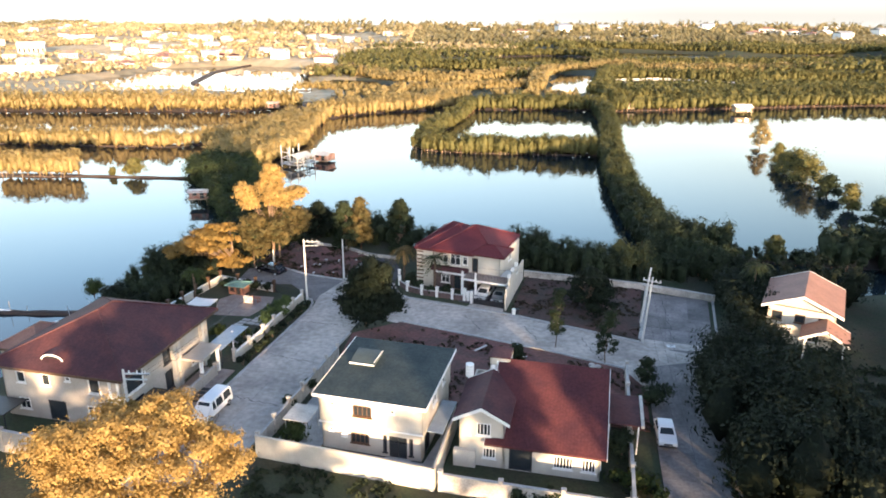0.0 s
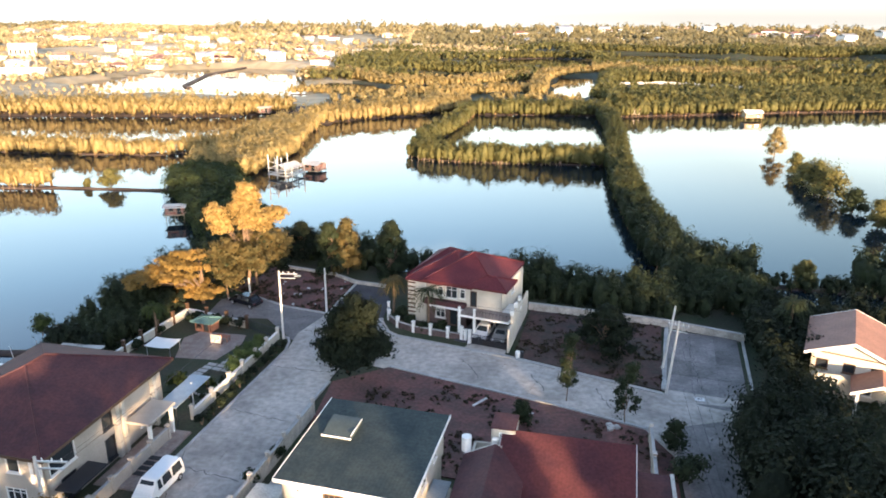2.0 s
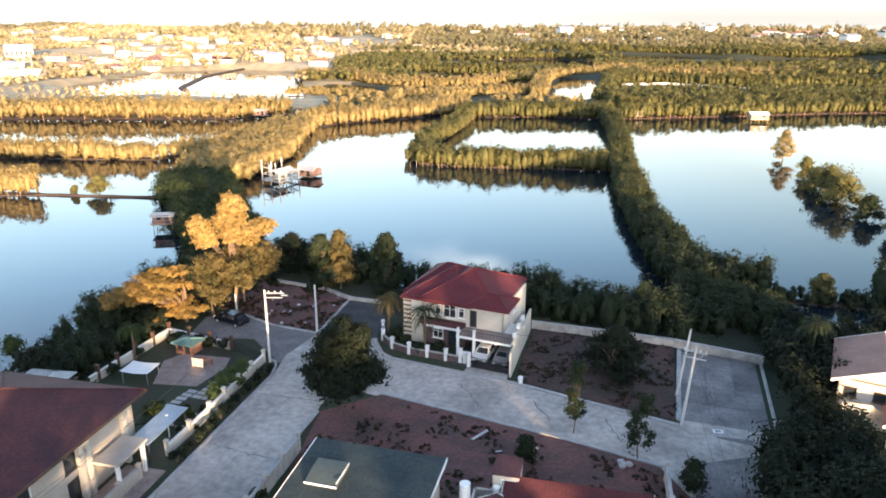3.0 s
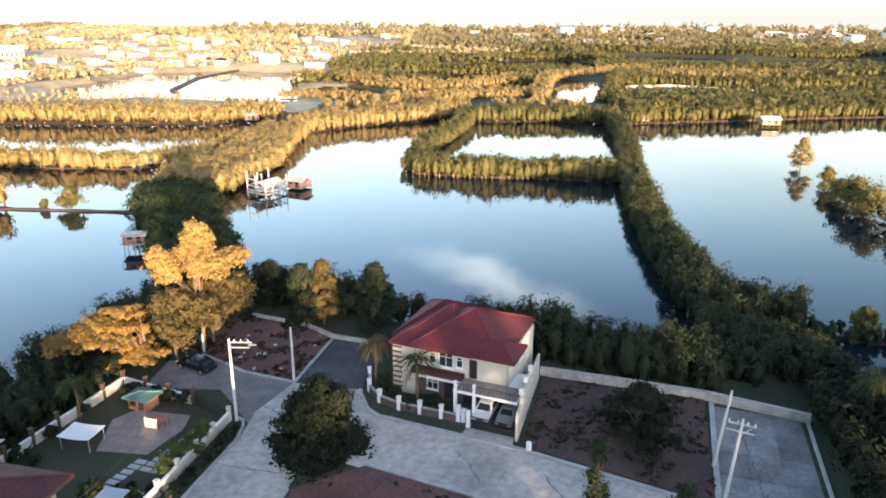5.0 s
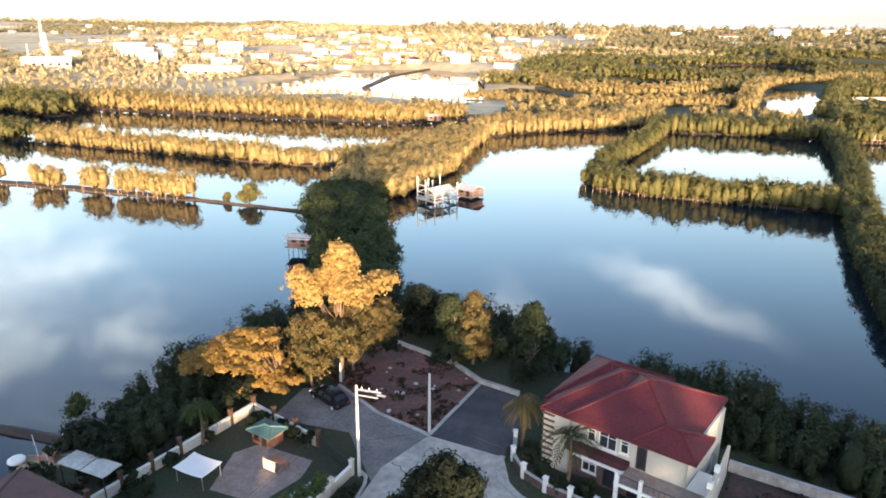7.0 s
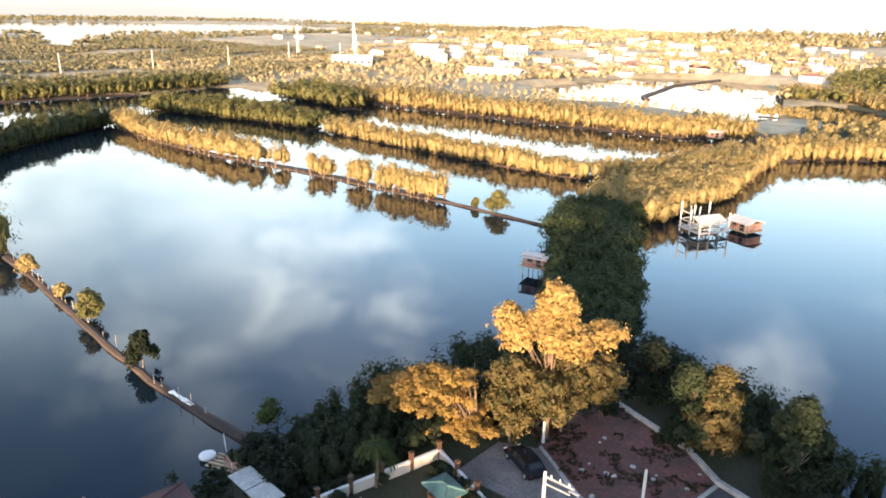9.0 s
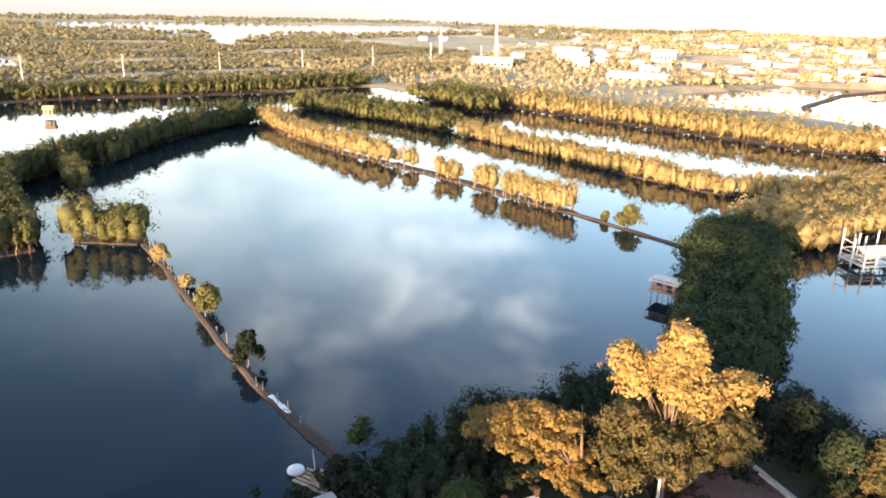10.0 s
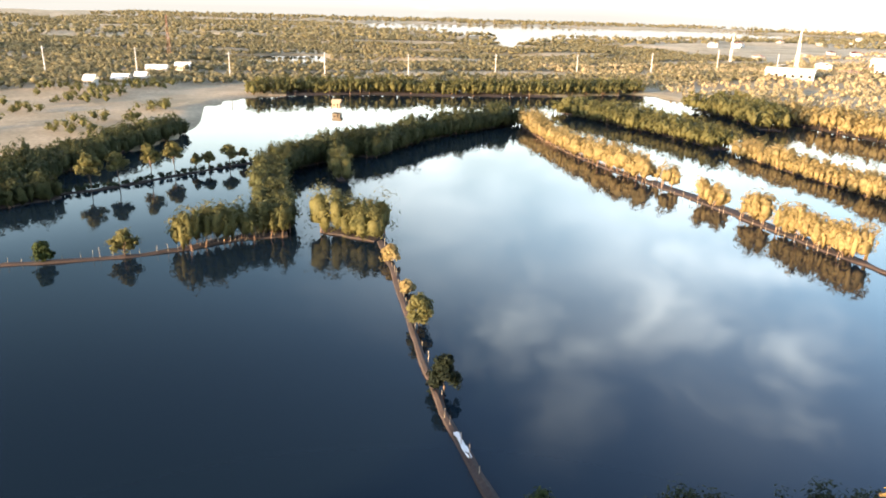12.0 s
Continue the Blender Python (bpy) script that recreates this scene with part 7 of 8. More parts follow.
# Lone trees in and along the ponds.
for k, (x, y, hh, rr, lf) in enumerate(((100.5, 237, 9, 3.0, "leaf_mangy"), (95.5, 211.5, 5.5, 2.2, "leaf_mang"), (91.5, 191, 7.0, 4.4, "leaf_mang"), (91.0, 183, 7.0, 4.6, "leaf_mang"), (92.5, 199, 5.0, 3.2, "leaf_mang"),
                                        (90, 170, 5, 2.6, "leaf_dark"), (88.4, 157, 6, 2.4, "leaf_mang"), (88.6, 145.6, 5.5, 2.6, "leaf_dark"), (57.5, 122.6, 4.4, 1.7, "leaf_mang"),
                                        (-95.5, 98.2, 4.2, 1.6, "leaf_mang"), (-77.6, 96.0, 4.6, 1.4, "leaf_deep"), (-86.2, 184.2, 4.6, 2.2, "leaf_mang"), (-92.2, 184.4, 2.2, 0.7, "leaf_mang"),
                                        (-134.8, 57.0, 4.6, 1.8, "leaf_mang"), (-134.9, 44.6, 3.6, 1.5, "leaf_mid"), (-107.5, 99.6, 1.8, 1.0, "leaf_mangy"), (-122.0, 100.5, 3.0, 1.4, "leaf_mangy"))):
    limb_tree(x, y, hh, rr, 130 + k, lf, "lone rounded mangrove standing in the water" if k < 9 else "small rounded mangrove on a pond dike", name="mangrove_tree", group="lone mangroves", trunk=0.13, blobs=16, count=150, size=0.26, base_z=-2.4, crown_low=0.1 if k < 9 else 0.24, blob=rr * 0.5, flat=0.0)
for k, (x, y, hh, rr) in enumerate(((-194.6, 57.3, 8.4, 2.4), (-201.5, 62.6, 7.6, 2.3), (-202.6, 67.8, 4.4, 1.1), (-202.9, 71.1, 4.8, 1.3), (-206.0, 76.4, 5.8, 1.9), (-211.4, 80.5, 4.0, 1.0), (-188.4, 50.6, 8.0, 2.2), (-185.4, 45.0, 8.2, 2.6))):
    limb_tree(x, y, hh, rr, 160 + k, "leaf_mang", "slender mangrove with a round crown on a thin dike", name="mangrove_tree", group="lone mangroves", trunk=0.13, blobs=14, count=120, size=0.3, base_z=-2.3, fork=0.5, crown_low=0.52, blob=rr * 0.48, flat=0.0)

# ---- huts and pond works ----
def stilt_house(x, y, rot):
    s = thing("stilt_house", pose(x, y, WATER, 0, 0, rot), "pale open stilt house with a white sheet roof in the pond", "hut")
    W, D = 7.2, 6.0
    for px, py, top in ((0, 0, 4.4), (2.4, 0, 3.2), (4.8, 0, 3.2), (W, 0, 4.7), (0, 3.0, 5.2), (W, 3.0, 3.4), (0, D, 6.2), (2.4, D, 5.0), (4.8, D, 4.6), (W, D, 5.6), (3.4, D, 5.2)):
        rods("post", "pole", s, ((px, py, -1.8), (px, py, top), 0.17), sides=6)
    for px in (1.2, 3.6, 6.0):
        for py in (0.2, D - 0.2):
            rods("stilt", "bamboo", s, ((px, py, -1.8), (px, py, 0.8), 0.1), sides=5)
    part("deck", boxes((-0.3, W + 0.3, -0.3, 0.6, 0.85, 1.05), (-0.3, W + 0.3, D - 2.2, D + 0.3, 0.85, 1.05), (-0.3, 0.6, 0.603, D - 2.203, 0.85, 1.05), (W - 0.6, W + 0.3, 0.603, D - 2.203, 0.85, 1.05)), "palesheet", s, "pale plank deck round an open well")
    gable_roof(s, 6.0, 4.6, 2.75, 1.0, 0.35, "palesheet", 0.9, 0.8, axis="x", trim="palesheet", thick=0.08)
    for a, b in (((0, 0, 2.6), (W, 0, 2.6)), ((0, D, 2.6), (W, D, 2.6)), ((0, 0, 2.6), (0, D, 2.6)), ((W, 0, 2.6), (W, D, 2.6)), ((0, 0, 1.7), (W, 0, 1.7)), ((0, 0, 1.7), (0, D, 1.7)), ((0, 3.0, 4.2), (0, D, 4.4))):
        rods("beam", "pole", s, (a, b, 0.1))
    return s


stilt_house(-44.8, 195.5, 60)


def stilt_hut(x, y, rot, w, d, roof="thatch", wall="bamboo", label="small bamboo hut on stilts over the pond", deck=1.3, z=WATER, high=2.0, rise=0.5):
    s = thing("stilt_hut", pose(x, y, z, 0, 0, rot), label, "hut", "pond huts")
    for px in (0.1, w / 2, w - 0.1):
        for py in (0.1, d - 0.1):
            rods("stilt", "bamboo", s, ((px, py, -1.6), (px, py, deck + high), 0.07), sides=5)
    part("deck", boxes((-0.3, w + 0.3, -0.6, d + 0.3, deck - 0.1, deck)), "bamboo", s)
    storey(s, w, d, deck + 0.005, deck + high, wall, {"front": [(w * 0.2, w * 0.45, deck + 0.8, deck + 1.5, "plain", "wood"), (w * 0.62, w * 0.85, deck + 0.05, deck + 1.75, "plain", "wood")]}, floor=False, thick=0.08)
    gable_roof(s, w, d, deck + high + 0.05, rise, 0.4, roof, axis="x", trim=roof, thick=0.08)
    rods("rail", "bamboo", s, ((-0.3, -0.6, deck), (-0.3, -0.6, deck + 0.9), 0.04), ((w + 0.3, -0.6, deck), (w + 0.3, -0.6, deck + 0.9), 0.04), ((-0.3, -0.6, deck + 0.9), (w + 0.3, -0.6, deck + 0.9), 0.04))
    return s


stilt_hut(-42.6, 206.0, -24, 4.8, 4.4, "palesheet", "rust", "grey-roofed hut beside the stilt house", 0.6, high=1.6, rise=0.8)
stilt_hut(-60.2, 154.4, 12, 3.8, 3.0, "palesheet", "rust", "rusty red hut on stilts at the edge of the mangroves", 1.7, high=1.5, rise=0.35)
stilt_hut(13.0, 330.0, 0, 6.0, 4.5, "canvas", "wallbeige", "pale hut on the far bank")
stilt_hut(74.0, 326.0, 0, 5.0, 4.0, "rust", "wallbeige", "small brown hut on the far bank")
stilt_hut(122.0, 318.0, 0, 7.0, 5.0, "canvas", "bamboo", "pale hut on the far bank among trees", rise=1.0)
stilt_hut(-86.0, 318.0, 0, 4.5, 4.0, "thatch", "rust", "small hut on the far bank")
stilt_hut(-316.0, 122.0, 60, 3.4, 2.8, "bamboo", "bamboo", "floating guard hut in the far pond", rise=1.4)
stilt_hut(-371.0, 304.0, 80, 8.0, 6.0, "bamboo", "orange", "brown hut where the dike meets the far bank", 0.4, z=-1.8, rise=1.6)

# Pump raft by the shore.
raft = thing("pump_raft", pose(-52.9, 91.0, WATER, 0, 0, 20), "small bamboo raft with a white float and red shelter", "raft")
rods("log", "bamboo", raft, *[((-1.8, k * 0.5 - 1.0, 0.05), (2.4, k * 0.5 - 1.0, 0.05), 0.16) for k in range(5)])
bm = bmesh.new()
bmesh.ops.create_uvsphere(bm, u_segments=14, v_segments=8, radius=0.85, matrix=Matrix.Translation((-2.3, 0, 0.35)) @ Matrix.Diagonal((1.0, 1.0, 0.45, 1)))
part("float", bm, "canvas", raft, smooth=True)
part("shelter", boxes((0.2, 1.6, -0.7, 0.7, 0.2, 1.1)), "rust", raft)
rods("mast", "trimwhite", raft, ((-0.6, 0.8, 0.1), (-0.9, 0.9, 2.6), 0.04), ((1.9, 0.8, 0.1), (2.1, 0.9, 3.0), 0.04), ((1.2, -1.0, 0.1), (1.3, -1.1, 1.8), 0.04))
sheet = thing("plastic_sheet", pose(-66.5, 94.45, -1.99, 0, 0, -1), "long pale plastic sheet lying on the dike", "sheet")
bm = bmesh.new()
bmesh.ops.create_grid(bm, x_segments=14, y_segments=3, size=0.5)
for v in bm.verts:
    v.co = (v.co.x * 4.6, v.co.y * 0.5 * (1.0 + 0.25 * math.sin(v.co.x * 9)), 0.08 + 0.07 * math.sin(v.co.x * 23 + v.co.y * 9))
bmesh.ops.solidify(bm, geom=list(bm.faces), thickness=0.03)
part("cover", bm, "canvas", sheet)

# Stakes along the dikes.
rng = random.Random(9)
stakes = []
for x0, y0, x1, y1, n in ((-130, 101.4, -98.5, 97.8, 12), (-98.5, 97.8, -73, 94.9, 6), (-73, 94.3, -60, 94.4, 5), (-136, 66, -135, 34, 16), (-15, 221.5, 32, 218, 30), (-231, 179, -102, 181.2, 50), (-141, 83, -138, 66, 18)):
    for k in range(n):
        t = (k + rng.random() * 0.6) / n
        x, y = x0 + (x1 - x0) * t, y0 + (y1 - y0) * t
        stakes.append(tube([(x, y, -3.0), (x + rng.uniform(-.15, .15), y + rng.uniform(-.15, .15), -2.0 + rng.uniform(0.4, 1.6))], [0.05, 0.035], 4))
v, f = merge(*stakes)
tagged(raw("stakes", v, f, "bamboo"), "thin bamboo stakes along the dikes", "stakes", kind="stuff")

# ---- garden of the big house ----
lot("lawn", [(-39.5, 86.0), (-35.3, 101.4), (-22.0, 95.0), (-24.4, 83.0), (-33.0, 81.0)], 0.03, "grass", "dark green garden lawn", "lawn")
lot("patio", [(-32.6, 89.6), (-33.6, 95.0), (-32.0, 97.0), (-25.9, 96.1), (-25.7, 93.5), (-27.5, 89.2)], 0.06, "tile", "brown paved garden patio", "paving")
stone = thing("stepping_path", at(-29.1, 84.2, -15), "double row of pale square stepping stones in the lawn", "path", kind="structure")
me = bpy.data.meshes.new("stone")
bm = boxes((-0.56, 0.56, -0.30, 0.30, 0.0, 0.11), bevel=0.02)
bm.to_mesh(me)
bm.free()
me.materials.append(M["kerb"])
for s, k0, k1 in ((0, 0, 6), (1, 4, 14), (2, 4, 14)):
    for k in range(k0, k1):
        ob = new("stone", me)
        ob.parent = stone
        ob.matrix_local = pose(s * 1.28 + 0.10 * k, k * 0.82, 0, 0, 0, (k * 37 % 7) - 3)
kiosk = thing("garden_kiosk", at(-32.9, 97.2, -16), "small orange wooden garden kiosk with a teal roof", "kiosk")
storey(kiosk, 2.4, 1.8, 0.0, 1.4, "orange", {"front": [(0.3, 1.0, 0.6, 1.1, "plain", "wood"), (1.3, 2.1, 0.06, 1.25, "plain", "wood")]}, thick=0.06)
hip_roof(kiosk, 2.4, 1.8, 1.45, 0.35, 0.35, "teal", trim="teal", thick=0.08)
tent = thing("canvas_shade", at(-36.0, 89.8, -9), "white canvas shade sheet stretched on posts", "shade")
for px, py in ((0, 0), (3.0, 0), (3.0, 2.2), (0, 2.2)):
    rods("post", "galv", tent, ((px, py, -0.1), (px, py, 1.5), 0.04))
bm = bmesh.new()
bmesh.ops.create_grid(bm, x_segments=8, y_segments=6, size=0.5)
for v in bm.verts:
    u, w = v.co.x, v.co.y
    v.co = (1.5 + u * 3.4, 1.1 + w * 2.6, 1.55 - 0.5 * (0.25 - u * u) - 0.25 * (0.25 - w * w))
bmesh.ops.solidify(bm, geom=list(bm.faces), thickness=0.02)
part("sheet", bm, "canvas", tent)
seat = thing("garden_bench", at(-29.6, 93.6, -15), "red-brown wooden garden bench with a pale slatted back panel", "bench")
for k in range(5):
    part("slat", boxes((0.0, 1.5, -0.03, 0.03, 0.25 + k * 0.22, 0.42 + k * 0.22), bevel=0.01), "palesheet", seat)
for px in (0.06, 1.44):
    part("post", boxes((px - 0.06, px + 0.06, 0.033, 0.13, -0.02, 1.4)), "orange", seat)
part("tabletop", boxes((0.1, 1.9, 0.7, 1.5, 0.68, 0.75), bevel=0.01), "orange", seat)
for px, py in ((0.2, 0.8), (1.8, 0.8), (0.2, 1.4), (1.8, 1.4)):
    part("leg", boxes((px - 0.05, px + 0.05, py - 0.05, py + 0.05, -0.02, 0.68)), "orange", seat)
part("seat", boxes((0.0, 1.5, 0.135, 0.55, 0.38, 0.44), bevel=0.01), "orange", seat)
gatew = rods("garden_gate", "iron", None, *[((-26.2 + 4.6 * k / 16, 98.3 - 3.0 * k / 16, -0.05), (-26.2 + 4.6 * k / 16, 98.3 - 3.0 * k / 16, 1.35), 0.035) for k in range(17)],
             ((-26.2, 98.3, 1.3), (-21.6, 95.3, 1.3), 0.05), ((-26.2, 98.3, 0.2), (-21.6, 95.3, 0.2), 0.05))
tagged(gatew, "dark iron garden gate beside the power pole", "gate")
for k in range(18):
    t = k / 17
    x, y = -23.2 - 4.0 * t + (0.8 if k % 2 else 0.5), 93.5 - 18.0 * t
    bush(left_a(y) - 0.9, y, 0.45 + 0.25 * ((k * 7) % 5) / 5, 0.7 + 0.5 * ((k * 3) % 4) / 4, 200 + k, ("leaf_dark", "leaf_deep")[k % 2], "low clipped shrub in the kerb strip", 0.0, "kerb shrubs", 60, 0.14)
for k, (x, y, rr, hh, lf) in enumerate(( (-33.6, 100.6, 0.6, 1.3, "leaf_dark"), (-31.0, 99.7, 0.6, 1.5, "leaf_deep"), (-29.0, 98.8, 0.7, 1.4, "leaf_deep"), (-27.4, 98.1, 0.7, 1.5, "leaf_deep"), (-37.0, 95.8, 0.6, 1.2, "leaf_dark"), (-38.2, 91.6, 0.6, 1.3, "leaf_dark"), (-39.4, 88.0, 0.6, 1.2, "leaf_dark"), (-30.2, 83.6, 1.2, 1.4, "leaf_mid"), (-37.6, 87.0, 1.0, 1.0, "leaf_dark"), (-34.2, 100.0, 0.9, 1.2, "leaf_dark"),
                                        (-14.6, 60.6, 1.5, 1.8, "leaf_mid"), (17.0, 54.0, 1.6, 2.0, "leaf_mid"), (16.6, 58.6, 1.4, 2.4, "leaf_dark"), (18.0, 51.0, 1.2, 1.6, "leaf_mid"), (9.0, 51.6, 1.2, 1.8, "leaf_dark"), (6.2, 51.8, 0.9, 1.4, "leaf_dark"),
                                        (21.3, 68.0, 1.7, 2.6, "leaf_dark"), (-6.6, 102.6, 1.0, 1.4, "leaf_dark"), (-5.0, 100.6, 0.9, 1.3, "leaf_dark"), (-3.0, 98.6, 0.8, 1.1, "leaf_dark"), (-0.8, 98.6, 0.8, 1.2, "leaf_dark"),
                                        (-16.4, 66.0, 0.9, 1.4, "leaf_dark"), (-15.4, 70.0, 0.9, 1.4, "leaf_dark"), (-52.0, 95.2, 1.6, 2.4, "leaf_mid"), (-6.0, 55.2, 0.7, 1.1, "leaf_dark"))):
    bush(x, y, rr, hh, 240 + k, lf, "leafy green garden shrub", 0.0, "garden shrubs", 160, 0.17)

for k in range(6):
    bush(-23.0 - 0.28 * k, 91.6 - 1.15 * k, 0.95, 2.1, 270 + k, "leaf_fern", "bright green feathery hedge shrub inside the garden wall", 0.0, "hedge along the garden wall", 190, 0.15)

carport = thing("yard_shelter", at(-15.6, 60.8, -13), "grey canvas shelter in the side yard", "shelter")
for px, py in ((0, 0), (2.2, 0), (2.2, 2.6), (0, 2.6)):
    rods("post", "galv", carport, ((px, py, -0.1), (px, py, 2.1), 0.05))
part("roof", boxes((-0.2, 2.4, -0.2, 2.8, 2.1, 2.18), bevel=0.02), "thatch", carport)


# ---- town and distance ----
def town_house(variant):
    rng = random.Random(variant)
    w, d, hh = rng.uniform(8, 15), rng.uniform(7, 11), rng.choice((3.2, 3.4, 6.2))
    t = thing("town_house", at(0, 0), "pale far house with a pitched roof", "house", "town houses")
    bm = bmesh.new()
    holes = [(w * (k + 0.25) / 3, w * (k + 0.6) / 3, z + 1.0, z + 2.3) for k in range(3) for z in ((0, 3.0) if hh > 5 else (0,))]
    for side, (to, length) in sides(w, d).items():
        wall_sheet(bm, to, length, -1.0, hh, 0.2, holes if side == "front" else [])
    part("wall", bm, ("wallwhite", "wallbeige", "trimwhite")[variant % 3], t)
    for s0, s1, z0, z1 in holes:
        part("window", boxes((s0, s1, 0.1, 0.13, z0, z1)), "glass", t)
    mat = ("rust", "thatch", "rooftan", "trimwhite", "roofmaroon_y", "galv")[variant % 6]
    if variant % 2:
        gable_roof(t, w, d, hh, 1.8, 0.5, mat, axis="x")
    else:
        hip_roof(t, w, d, hh, 1.9, 0.6, mat)
    return t


models = [town_house(k) for k in range(6)]
rng = random.Random(77)
placed = []
tries = 0
while len(placed) < 300 and tries < 9000:
    tries += 1
    y = 520 + 1150 * rng.random() ** 1.3
    x = rng.gauss(-0.36 * y, 0.30 * y) if rng.random() < 0.75 else rng.uniform(-0.9 * y, 0.6 * y)
    if any(abs(x - a) < 14 and abs(y - b) < 14 for a, b in placed):
        continue
    z = float(ground_height(np.array([x]), np.array([y]))[0])
    if z < -2.0 or (x > -80 and y < 900):
        continue
    placed.append((x, y))
    copy_thing(models[rng.randrange(6)], Matrix.Translation((x, y, z)) @ Matrix.Rotation(radians(rng.uniform(-30, 30)), 4, "Z") @ Matrix.Scale(rng.uniform(0.75, 1.15), 4))
for k in range(30):
    x, y = rng.uniform(-60, 760), rng.uniform(1050, 1650)
    z = float(ground_height(np.array([x]), np.array([y]))[0])
    if z > -2.0:
        copy_thing(models[rng.randrange(6)], Matrix.Translation((x, y, z + 3)) @ Matrix.Rotation(radians(rng.uniform(-30, 30)), 4, "Z") @ Matrix.Scale(rng.uniform(1.3, 2.0), 4))
for k, mdl in enumerate(models):
    mdl.location = (-330 + 34 * k, 590 + 9 * (k % 3), float(ground_height(np.array([-330.0 + 34 * k]), np.array([590.0 + 9 * (k % 3)]))[0]))
    mdl.rotation_euler = (0, 0, radians(20 - 8 * k))


def hall(x, y, rot, w, d, hh, label):
    z = float(ground_height(np.array([float(x)]), np.array([float(y)]))[0])
    t = thing("warehouse", pose(x, y, z, 0, 0, rot), label, "warehouse", "warehouses")
    storey(t, w, d, -1.0, hh, "wallwhite", {"front": [(w * (k + 0.3) / 6, w * (k + 0.7) / 6, hh * 0.45, hh * 0.75, "plain", "wood") for k in range(6)]}, floor=False)
    gable_roof(t, w, d, hh, 2.4, 0.4, "trimwhite", axis="x")
    return t


hall(-408, 430, 42, 30, 13, 6, "long white warehouse in the town")
hall(-470, 590, 30, 26, 14, 9, "white multi-storey hall in the town")
hall(-412, 530, 25, 24, 12, 8, "long white factory hall before the pond")
hall(-300, 452, 12, 40, 13, 5, "white factory hall with a pale roof")
hall(-395, 640, 25, 22, 12, 12, "tall white town building")
for x, y, w in ((-480, 36, 12), (-496, 52, 9), (-417, 24, 8), (-428, 34, 6), (-408, 12, 5)):
    hall(x, y, 70 + w, w, 7, 3, "small white shed in the marsh")

# Line poles on the far bank, and masts.
for x, y in ((-454, -13), (-461, 33), (-446, 84), (-453, 140), (-446, 191), (-450, 251), (-462, 317), (-462, 377), (-470, 440), (-474, 500), (-475, -60)):
    z = float(ground_height(np.array([float(x)]), np.array([float(y)]))[0])
    p = thing("line_pole", pose(x, y, z, 0, 0, 5), "tall pale concrete line pole in the marsh", "pole", "line poles")
    v, f = tube([(0, 0, -1), (0, 0, 16)], [0.42, 0.28], 6)
    raw("shaft", v, f, "pole", p)
    part("crossarm", boxes((-0.12, 0.12, -1.4, 1.4, 14.8, 15.05)), "galv", p)


def mast(x, y, high, mat="galv", label="tall pale lattice mast far away"):
    z = float(ground_height(np.array([float(x)]), np.array([float(y)]))[0])
    t = thing("lattice_mast", pose(x, y, z), label, "mast", "masts")
    rows = []
    for k in range(4):
        sx, sy = (1, 1, -1, -1)[k], (1, -1, -1, 1)[k]
        rows.append(((sx * 1.2, sy * 1.2, -1), (sx * 0.35, sy * 0.35, high), 0.14))
        for lev in range(8):
            a, b = lev / 8, (lev + 1) / 8
            ra, rb = 1.2 - 0.85 * a, 1.2 - 0.85 * b
            tx, ty = (1, -1, -1, 1)[k], (-1, -1, 1, 1)[k]
            rows.append(((sx * ra, sy * ra, high * a), (tx * rb, ty * rb, high * b), 0.08))
    rods("lattice", mat, t, *rows, sides=4)


mast(-612, 44, 33, "orange", "tall red lattice mast far away")
mast(-583, 544, 30)
mast(-552, 593, 34)
mast(-470, 515, 24)


# ---- weeds and litter on the vacant ground ----
def weeds(seed, outline, n, size, high, mat, label):
    rng = np.random.default_rng(seed)
    xs, ys = [p[0] for p in outline], [p[1] for p in outline]
    p = np.column_stack([rng.uniform(min(xs), max(xs), 4 * n), rng.uniform(min(ys), max(ys), 4 * n)])
    p = p[inside(p[:, 0], p[:, 1], outline) & (noise_field(p[:, 0], p[:, 1], 9.0, seed) > -0.1)][:n]
    c = np.column_stack([p, np.full(len(p), 0.05)])
    r = np.column_stack([np.full(len(p), size), np.full(len(p), size), high * rng.uniform(0.3, 1.3, len(p))])
    tagged(quads("weeds", leaf_cards(rng, c, r, 9, size * 0.55, 0.8), [mat]), label, "weeds", kind="stuff")


weeds(401, [(-16.9, 103.6), (-14.5, 114.8), (-18.3, 118.1), (-29.1, 122.4), (-32.5, 112.0), (-29.4, 110.0), (-23.3, 105.9)], 420, 0.3, 0.3, "weed", "dry brown weeds on the vacant lot")
weeds(402, [(11.6, 105.8), (28.6, 101.2), (24.2, 84.0), (8.3, 91.6)], 420, 0.3, 0.2, "weed", "dry weeds and grass on the vacant lot")
weeds(403, [(-11.9, 84.0), (-6.4, 87.2), (20.0, 75.4), (22.0, 71.5), (20.4, 63.0), (1.5, 67.5), (-13.8, 71.5)], 600, 0.3, 0.22, "weed", "dry reddish weeds on the vacant lot")
weeds(404, [(-17.0, 57.0), (14.0, 49.0), (18.0, 38.0), (-18.0, 38.0)], 900, 0.35, 0.35, "leaf_dark", "dark rough grass before the compound walls")
weeds(405, [(-52, 84), (-50, 100), (-36, 104), (-40, 86)], 500, 0.4, 0.5, "leaf_dark", "dark undergrowth behind the garden wall")
weeds(406, [(24, 50), (29, 74), (44, 84), (60, 70), (50, 46)], 900, 0.5, 0.5, "leaf_dark", "dark undergrowth in the grove")
shed = thing("sheet_shed", at(-45.4, 86.2, -6), "low shed with a pale grey sheet roof behind the big house", "shed")
for px in (0.2, 5.2):
    for py in (0.2, 1.9):
        rods("post", "iron", shed, ((px, py, -0.1), (px, py, 2.35), 0.06))
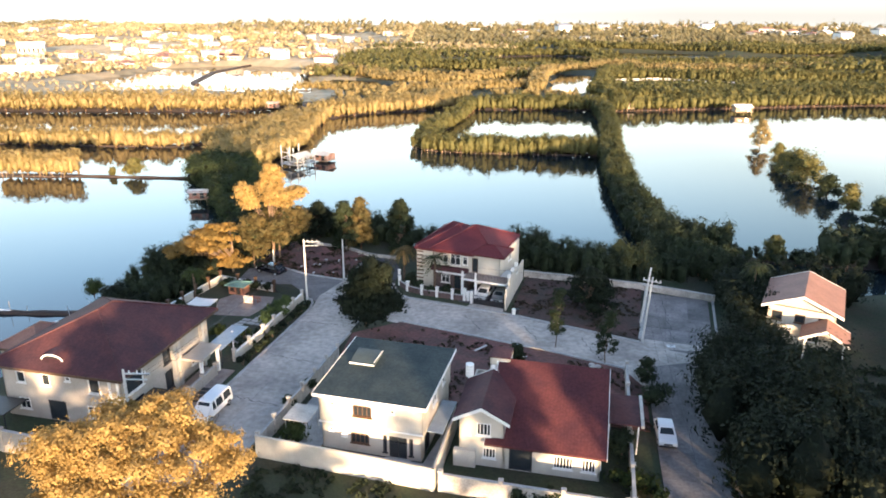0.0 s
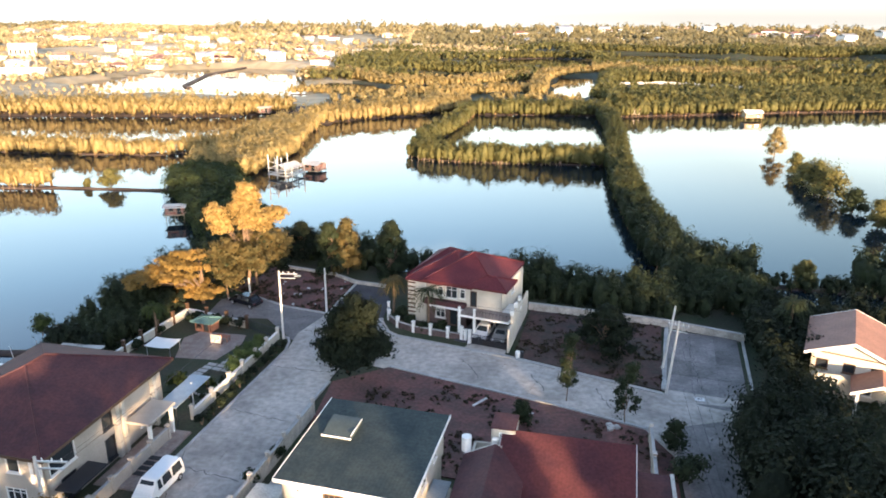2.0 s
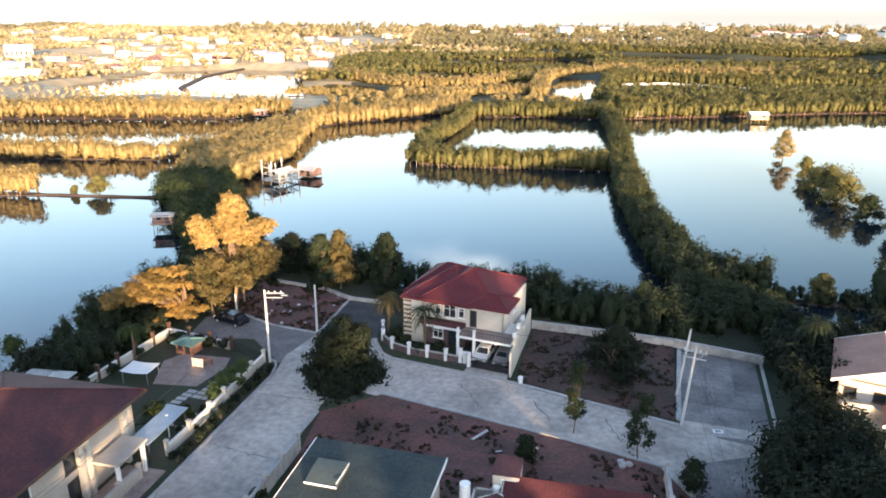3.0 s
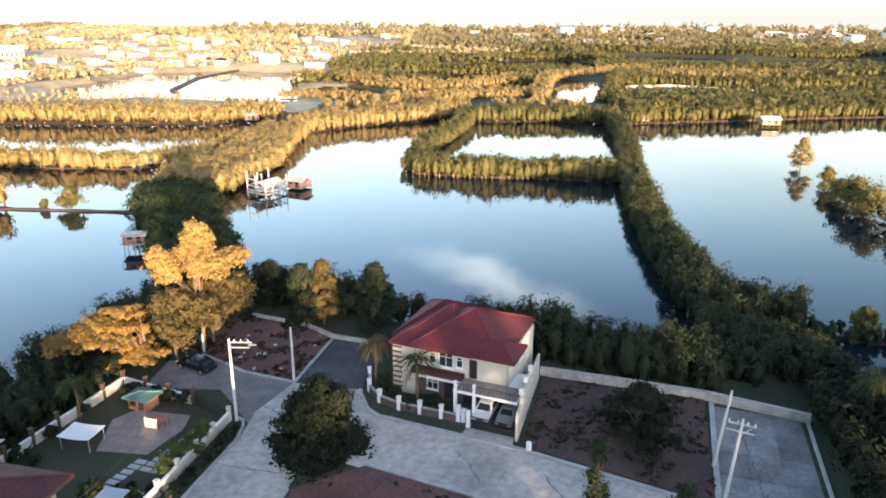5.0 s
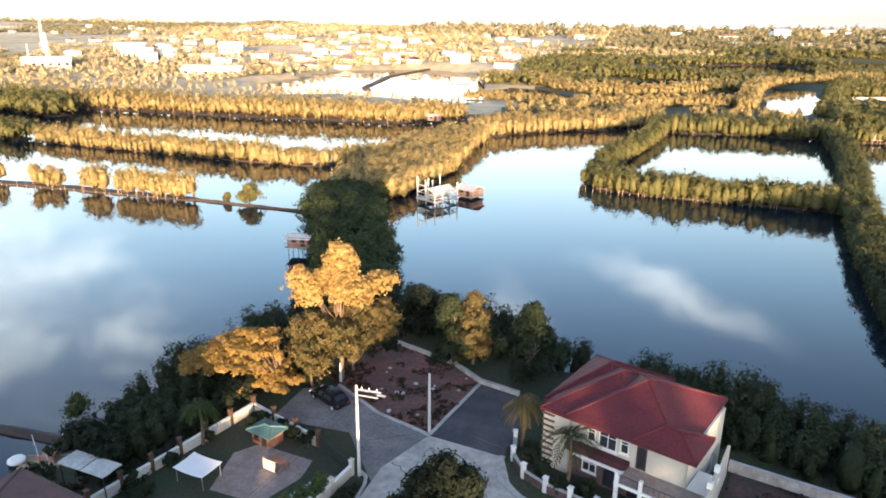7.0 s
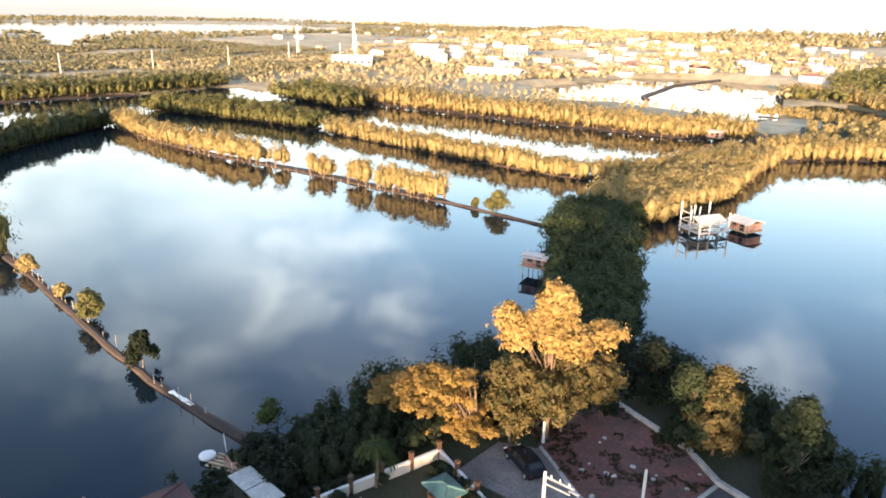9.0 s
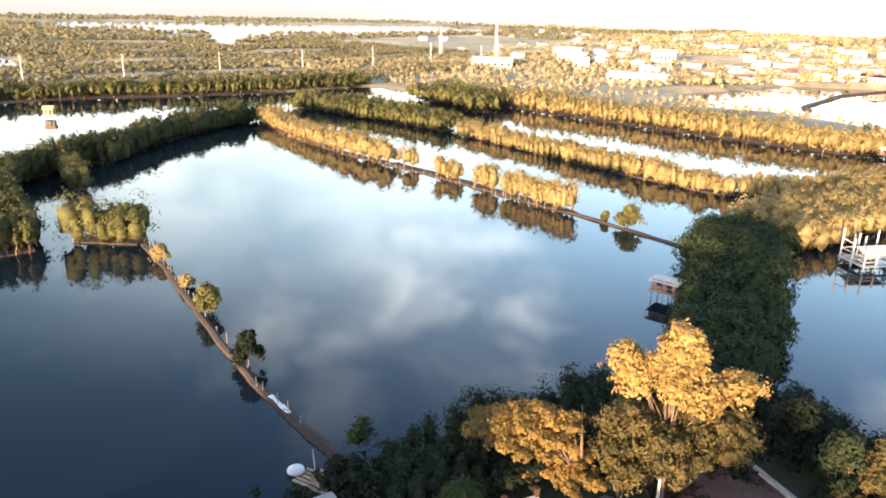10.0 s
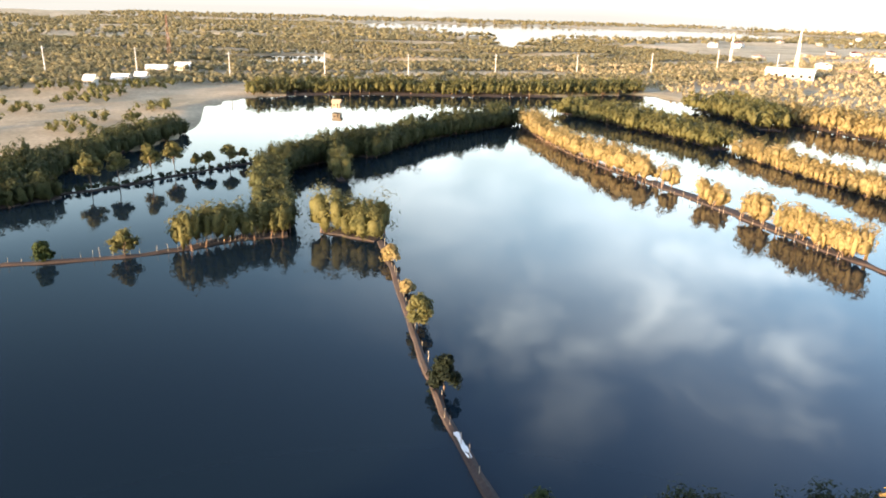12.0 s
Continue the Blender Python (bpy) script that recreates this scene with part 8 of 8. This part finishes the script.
part("roof", boxes((0.0, 2.6, 0.0, 2.1, 2.36, 2.42)), "thatch", shed)
part("roof", boxes((2.75, 5.4, 0.0, 2.1, 2.36, 2.42)), "thatch", shed)
rng = random.Random(12)
for k in range(14):
    x, y = rng.uniform(-26, -16), rng.uniform(106, 116)
    if inside(np.array([x]), np.array([y]), [(-16.9, 103.6), (-14.5, 114.8), (-18.3, 118.1), (-29.1, 122.4), (-32.5, 112.0), (-23.3, 105.9)])[0]:
        s = rng.uniform(0.12, 0.3)
        st = thing("rubble", pose(x, y, 0.05, 0, 0, rng.uniform(0, 90)), "pale broken concrete lump on the soil", "rubble", "rubble lumps")
        part("lump", boxes((-s, s, -s * 0.7, s * 0.7, -0.05, s * 0.8), bevel=s * 0.25), "kerb", st)

sign = thing("sign_plate", at(27.75, 82.15, -8), "small white plate with dark writing lying on the concrete pad", "sign")
part("plate", boxes((-0.5, 0.5, -0.32, 0.32, 0.034, 0.09), bevel=0.01), "canvas", sign)
part("writing", boxes((-0.28, 0.28, 0.03, 0.13, 0.0945, 0.0965), (-0.2, 0.2, -0.13, -0.05, 0.0945, 0.0965)), "iron", sign)


# ---- small things of the streets and gardens ----
def litter_bin(x, y, mat, label):
    b = thing("litter_bin", at(x, y, 20, 0.05), label, "bin", "litter bins")
    bm = bmesh.new()
    bmesh.ops.create_cone(bm, cap_ends=True, segments=14, radius1=0.24, radius2=0.3, depth=0.8, matrix=Matrix.Translation((0, 0, 0.4)))
    part("body", bm, mat, b)
    bm = bmesh.new()
    bmesh.ops.create_cone(bm, cap_ends=True, segments=14, radius1=0.33, radius2=0.24, depth=0.12, matrix=Matrix.Translation((0, 0, 0.86)))
    part("lid", bm, mat, b)


litter_bin(8.69, 91.06, "trimwhite", "small white bin at the kerb")
litter_bin(9.14, 91.08, "iron", "black bin at the kerb")


def plank(p, q, wide, label):
    d = Vector((q[0] - p[0], q[1] - p[1]))
    b = thing("plank", at(*p, math.degrees(math.atan2(d.y, d.x)), 0.1), label, "plank", "loose planks")
    part("board", boxes((0, d.length, -wide / 2, wide / 2, 0.0, 0.06), bevel=0.01), "palesheet", b)


plank((3.12, 79.81), (4.66, 81.46), 0.3, "pale weathered plank on the reddish soil")
plank((7.76, 78.35), (9.46, 78.58), 0.22, "pale thin plank lying in dry weeds")
plank((5.28, 77.82), (5.93, 78.02), 0.2, "short pale board lying in dry weeds")
heap = thing("rubble", at(17.09, 76.28, 15, 0.04), "heap of pale broken concrete beside the kerb", "rubble", "rubble lumps")
heap_rng = random.Random(5)
for k in range(7):
    a, q = heap_rng.uniform(0, 6.28), heap_rng.uniform(0.12, 0.34)
    o = heap_rng.uniform(0, 0.6)
    part("lump", boxes((o * math.cos(a) - q, o * math.cos(a) + q, o * math.sin(a) - q * 0.7, o * math.sin(a) + q * 0.7, -0.05, q * 0.9), bevel=q * 0.25), "kerb", heap)
palm(42.41, 94.84, 6.6, 93, "tall palm with drooping fronds beside the concrete pad", 2.4, leaf="leaf_dark")
bed = thing("flower_bed", at(-26.25, 82.37, 0, 0.03), "round flower bed ringed with pale stones in the lawn", "flower bed")
for k in range(14):
    a = k * math.tau / 14
    st = part("stone", boxes((-0.2, 0.2, -0.14, 0.14, -0.03, 0.16), bevel=0.05), "kerb", bed)
    st.matrix_local = pose(1.35 * math.cos(a), 1.35 * math.sin(a), 0, 0, 0, math.degrees(a) + 90)
bush(-26.25, 82.37, 0.9, 1.3, 281, "leaf_mid", "yellowish green shrub in a round flower bed", 0.0, "garden shrubs", 160, 0.15)
for k in range(9):
    a = 0.5 + k * 0.62
    bush(-26.25 + 2.5 * math.cos(a), 82.37 + 2.2 * math.sin(a), 0.35, 0.6, 290 + k, "leaf_dark", "small clipped shrub in the lawn", 0.0, "garden shrubs", 50, 0.12)
garden_lamp = thing("garden_lamp", at(-26.64, 79.44), "slim white garden lamp post", "lamp")
rods("post", "trimwhite", garden_lamp, ((0, 0, -0.1), (0, 0, 2.2), 0.07))
bm = bmesh.new()
bmesh.ops.create_uvsphere(bm, u_segments=10, v_segments=6, radius=0.17, matrix=Matrix.Translation((0, 0, 2.33)))
part("globe", bm, "trimwhite", garden_lamp, smooth=True)
tank = thing("water_tank", at(2.3, 64.9, -11, 4.9), "ribbed white plastic water tank beside the roof", "tank")
for k in range(4):
    bm = bmesh.new()
    bmesh.ops.create_cone(bm, cap_ends=True, segments=16, radius1=0.42, radius2=0.42, depth=0.3, matrix=Matrix.Translation((0, 0, 0.16 + 0.33 * k)))
    part("ring", bm, "trimwhite", tank)
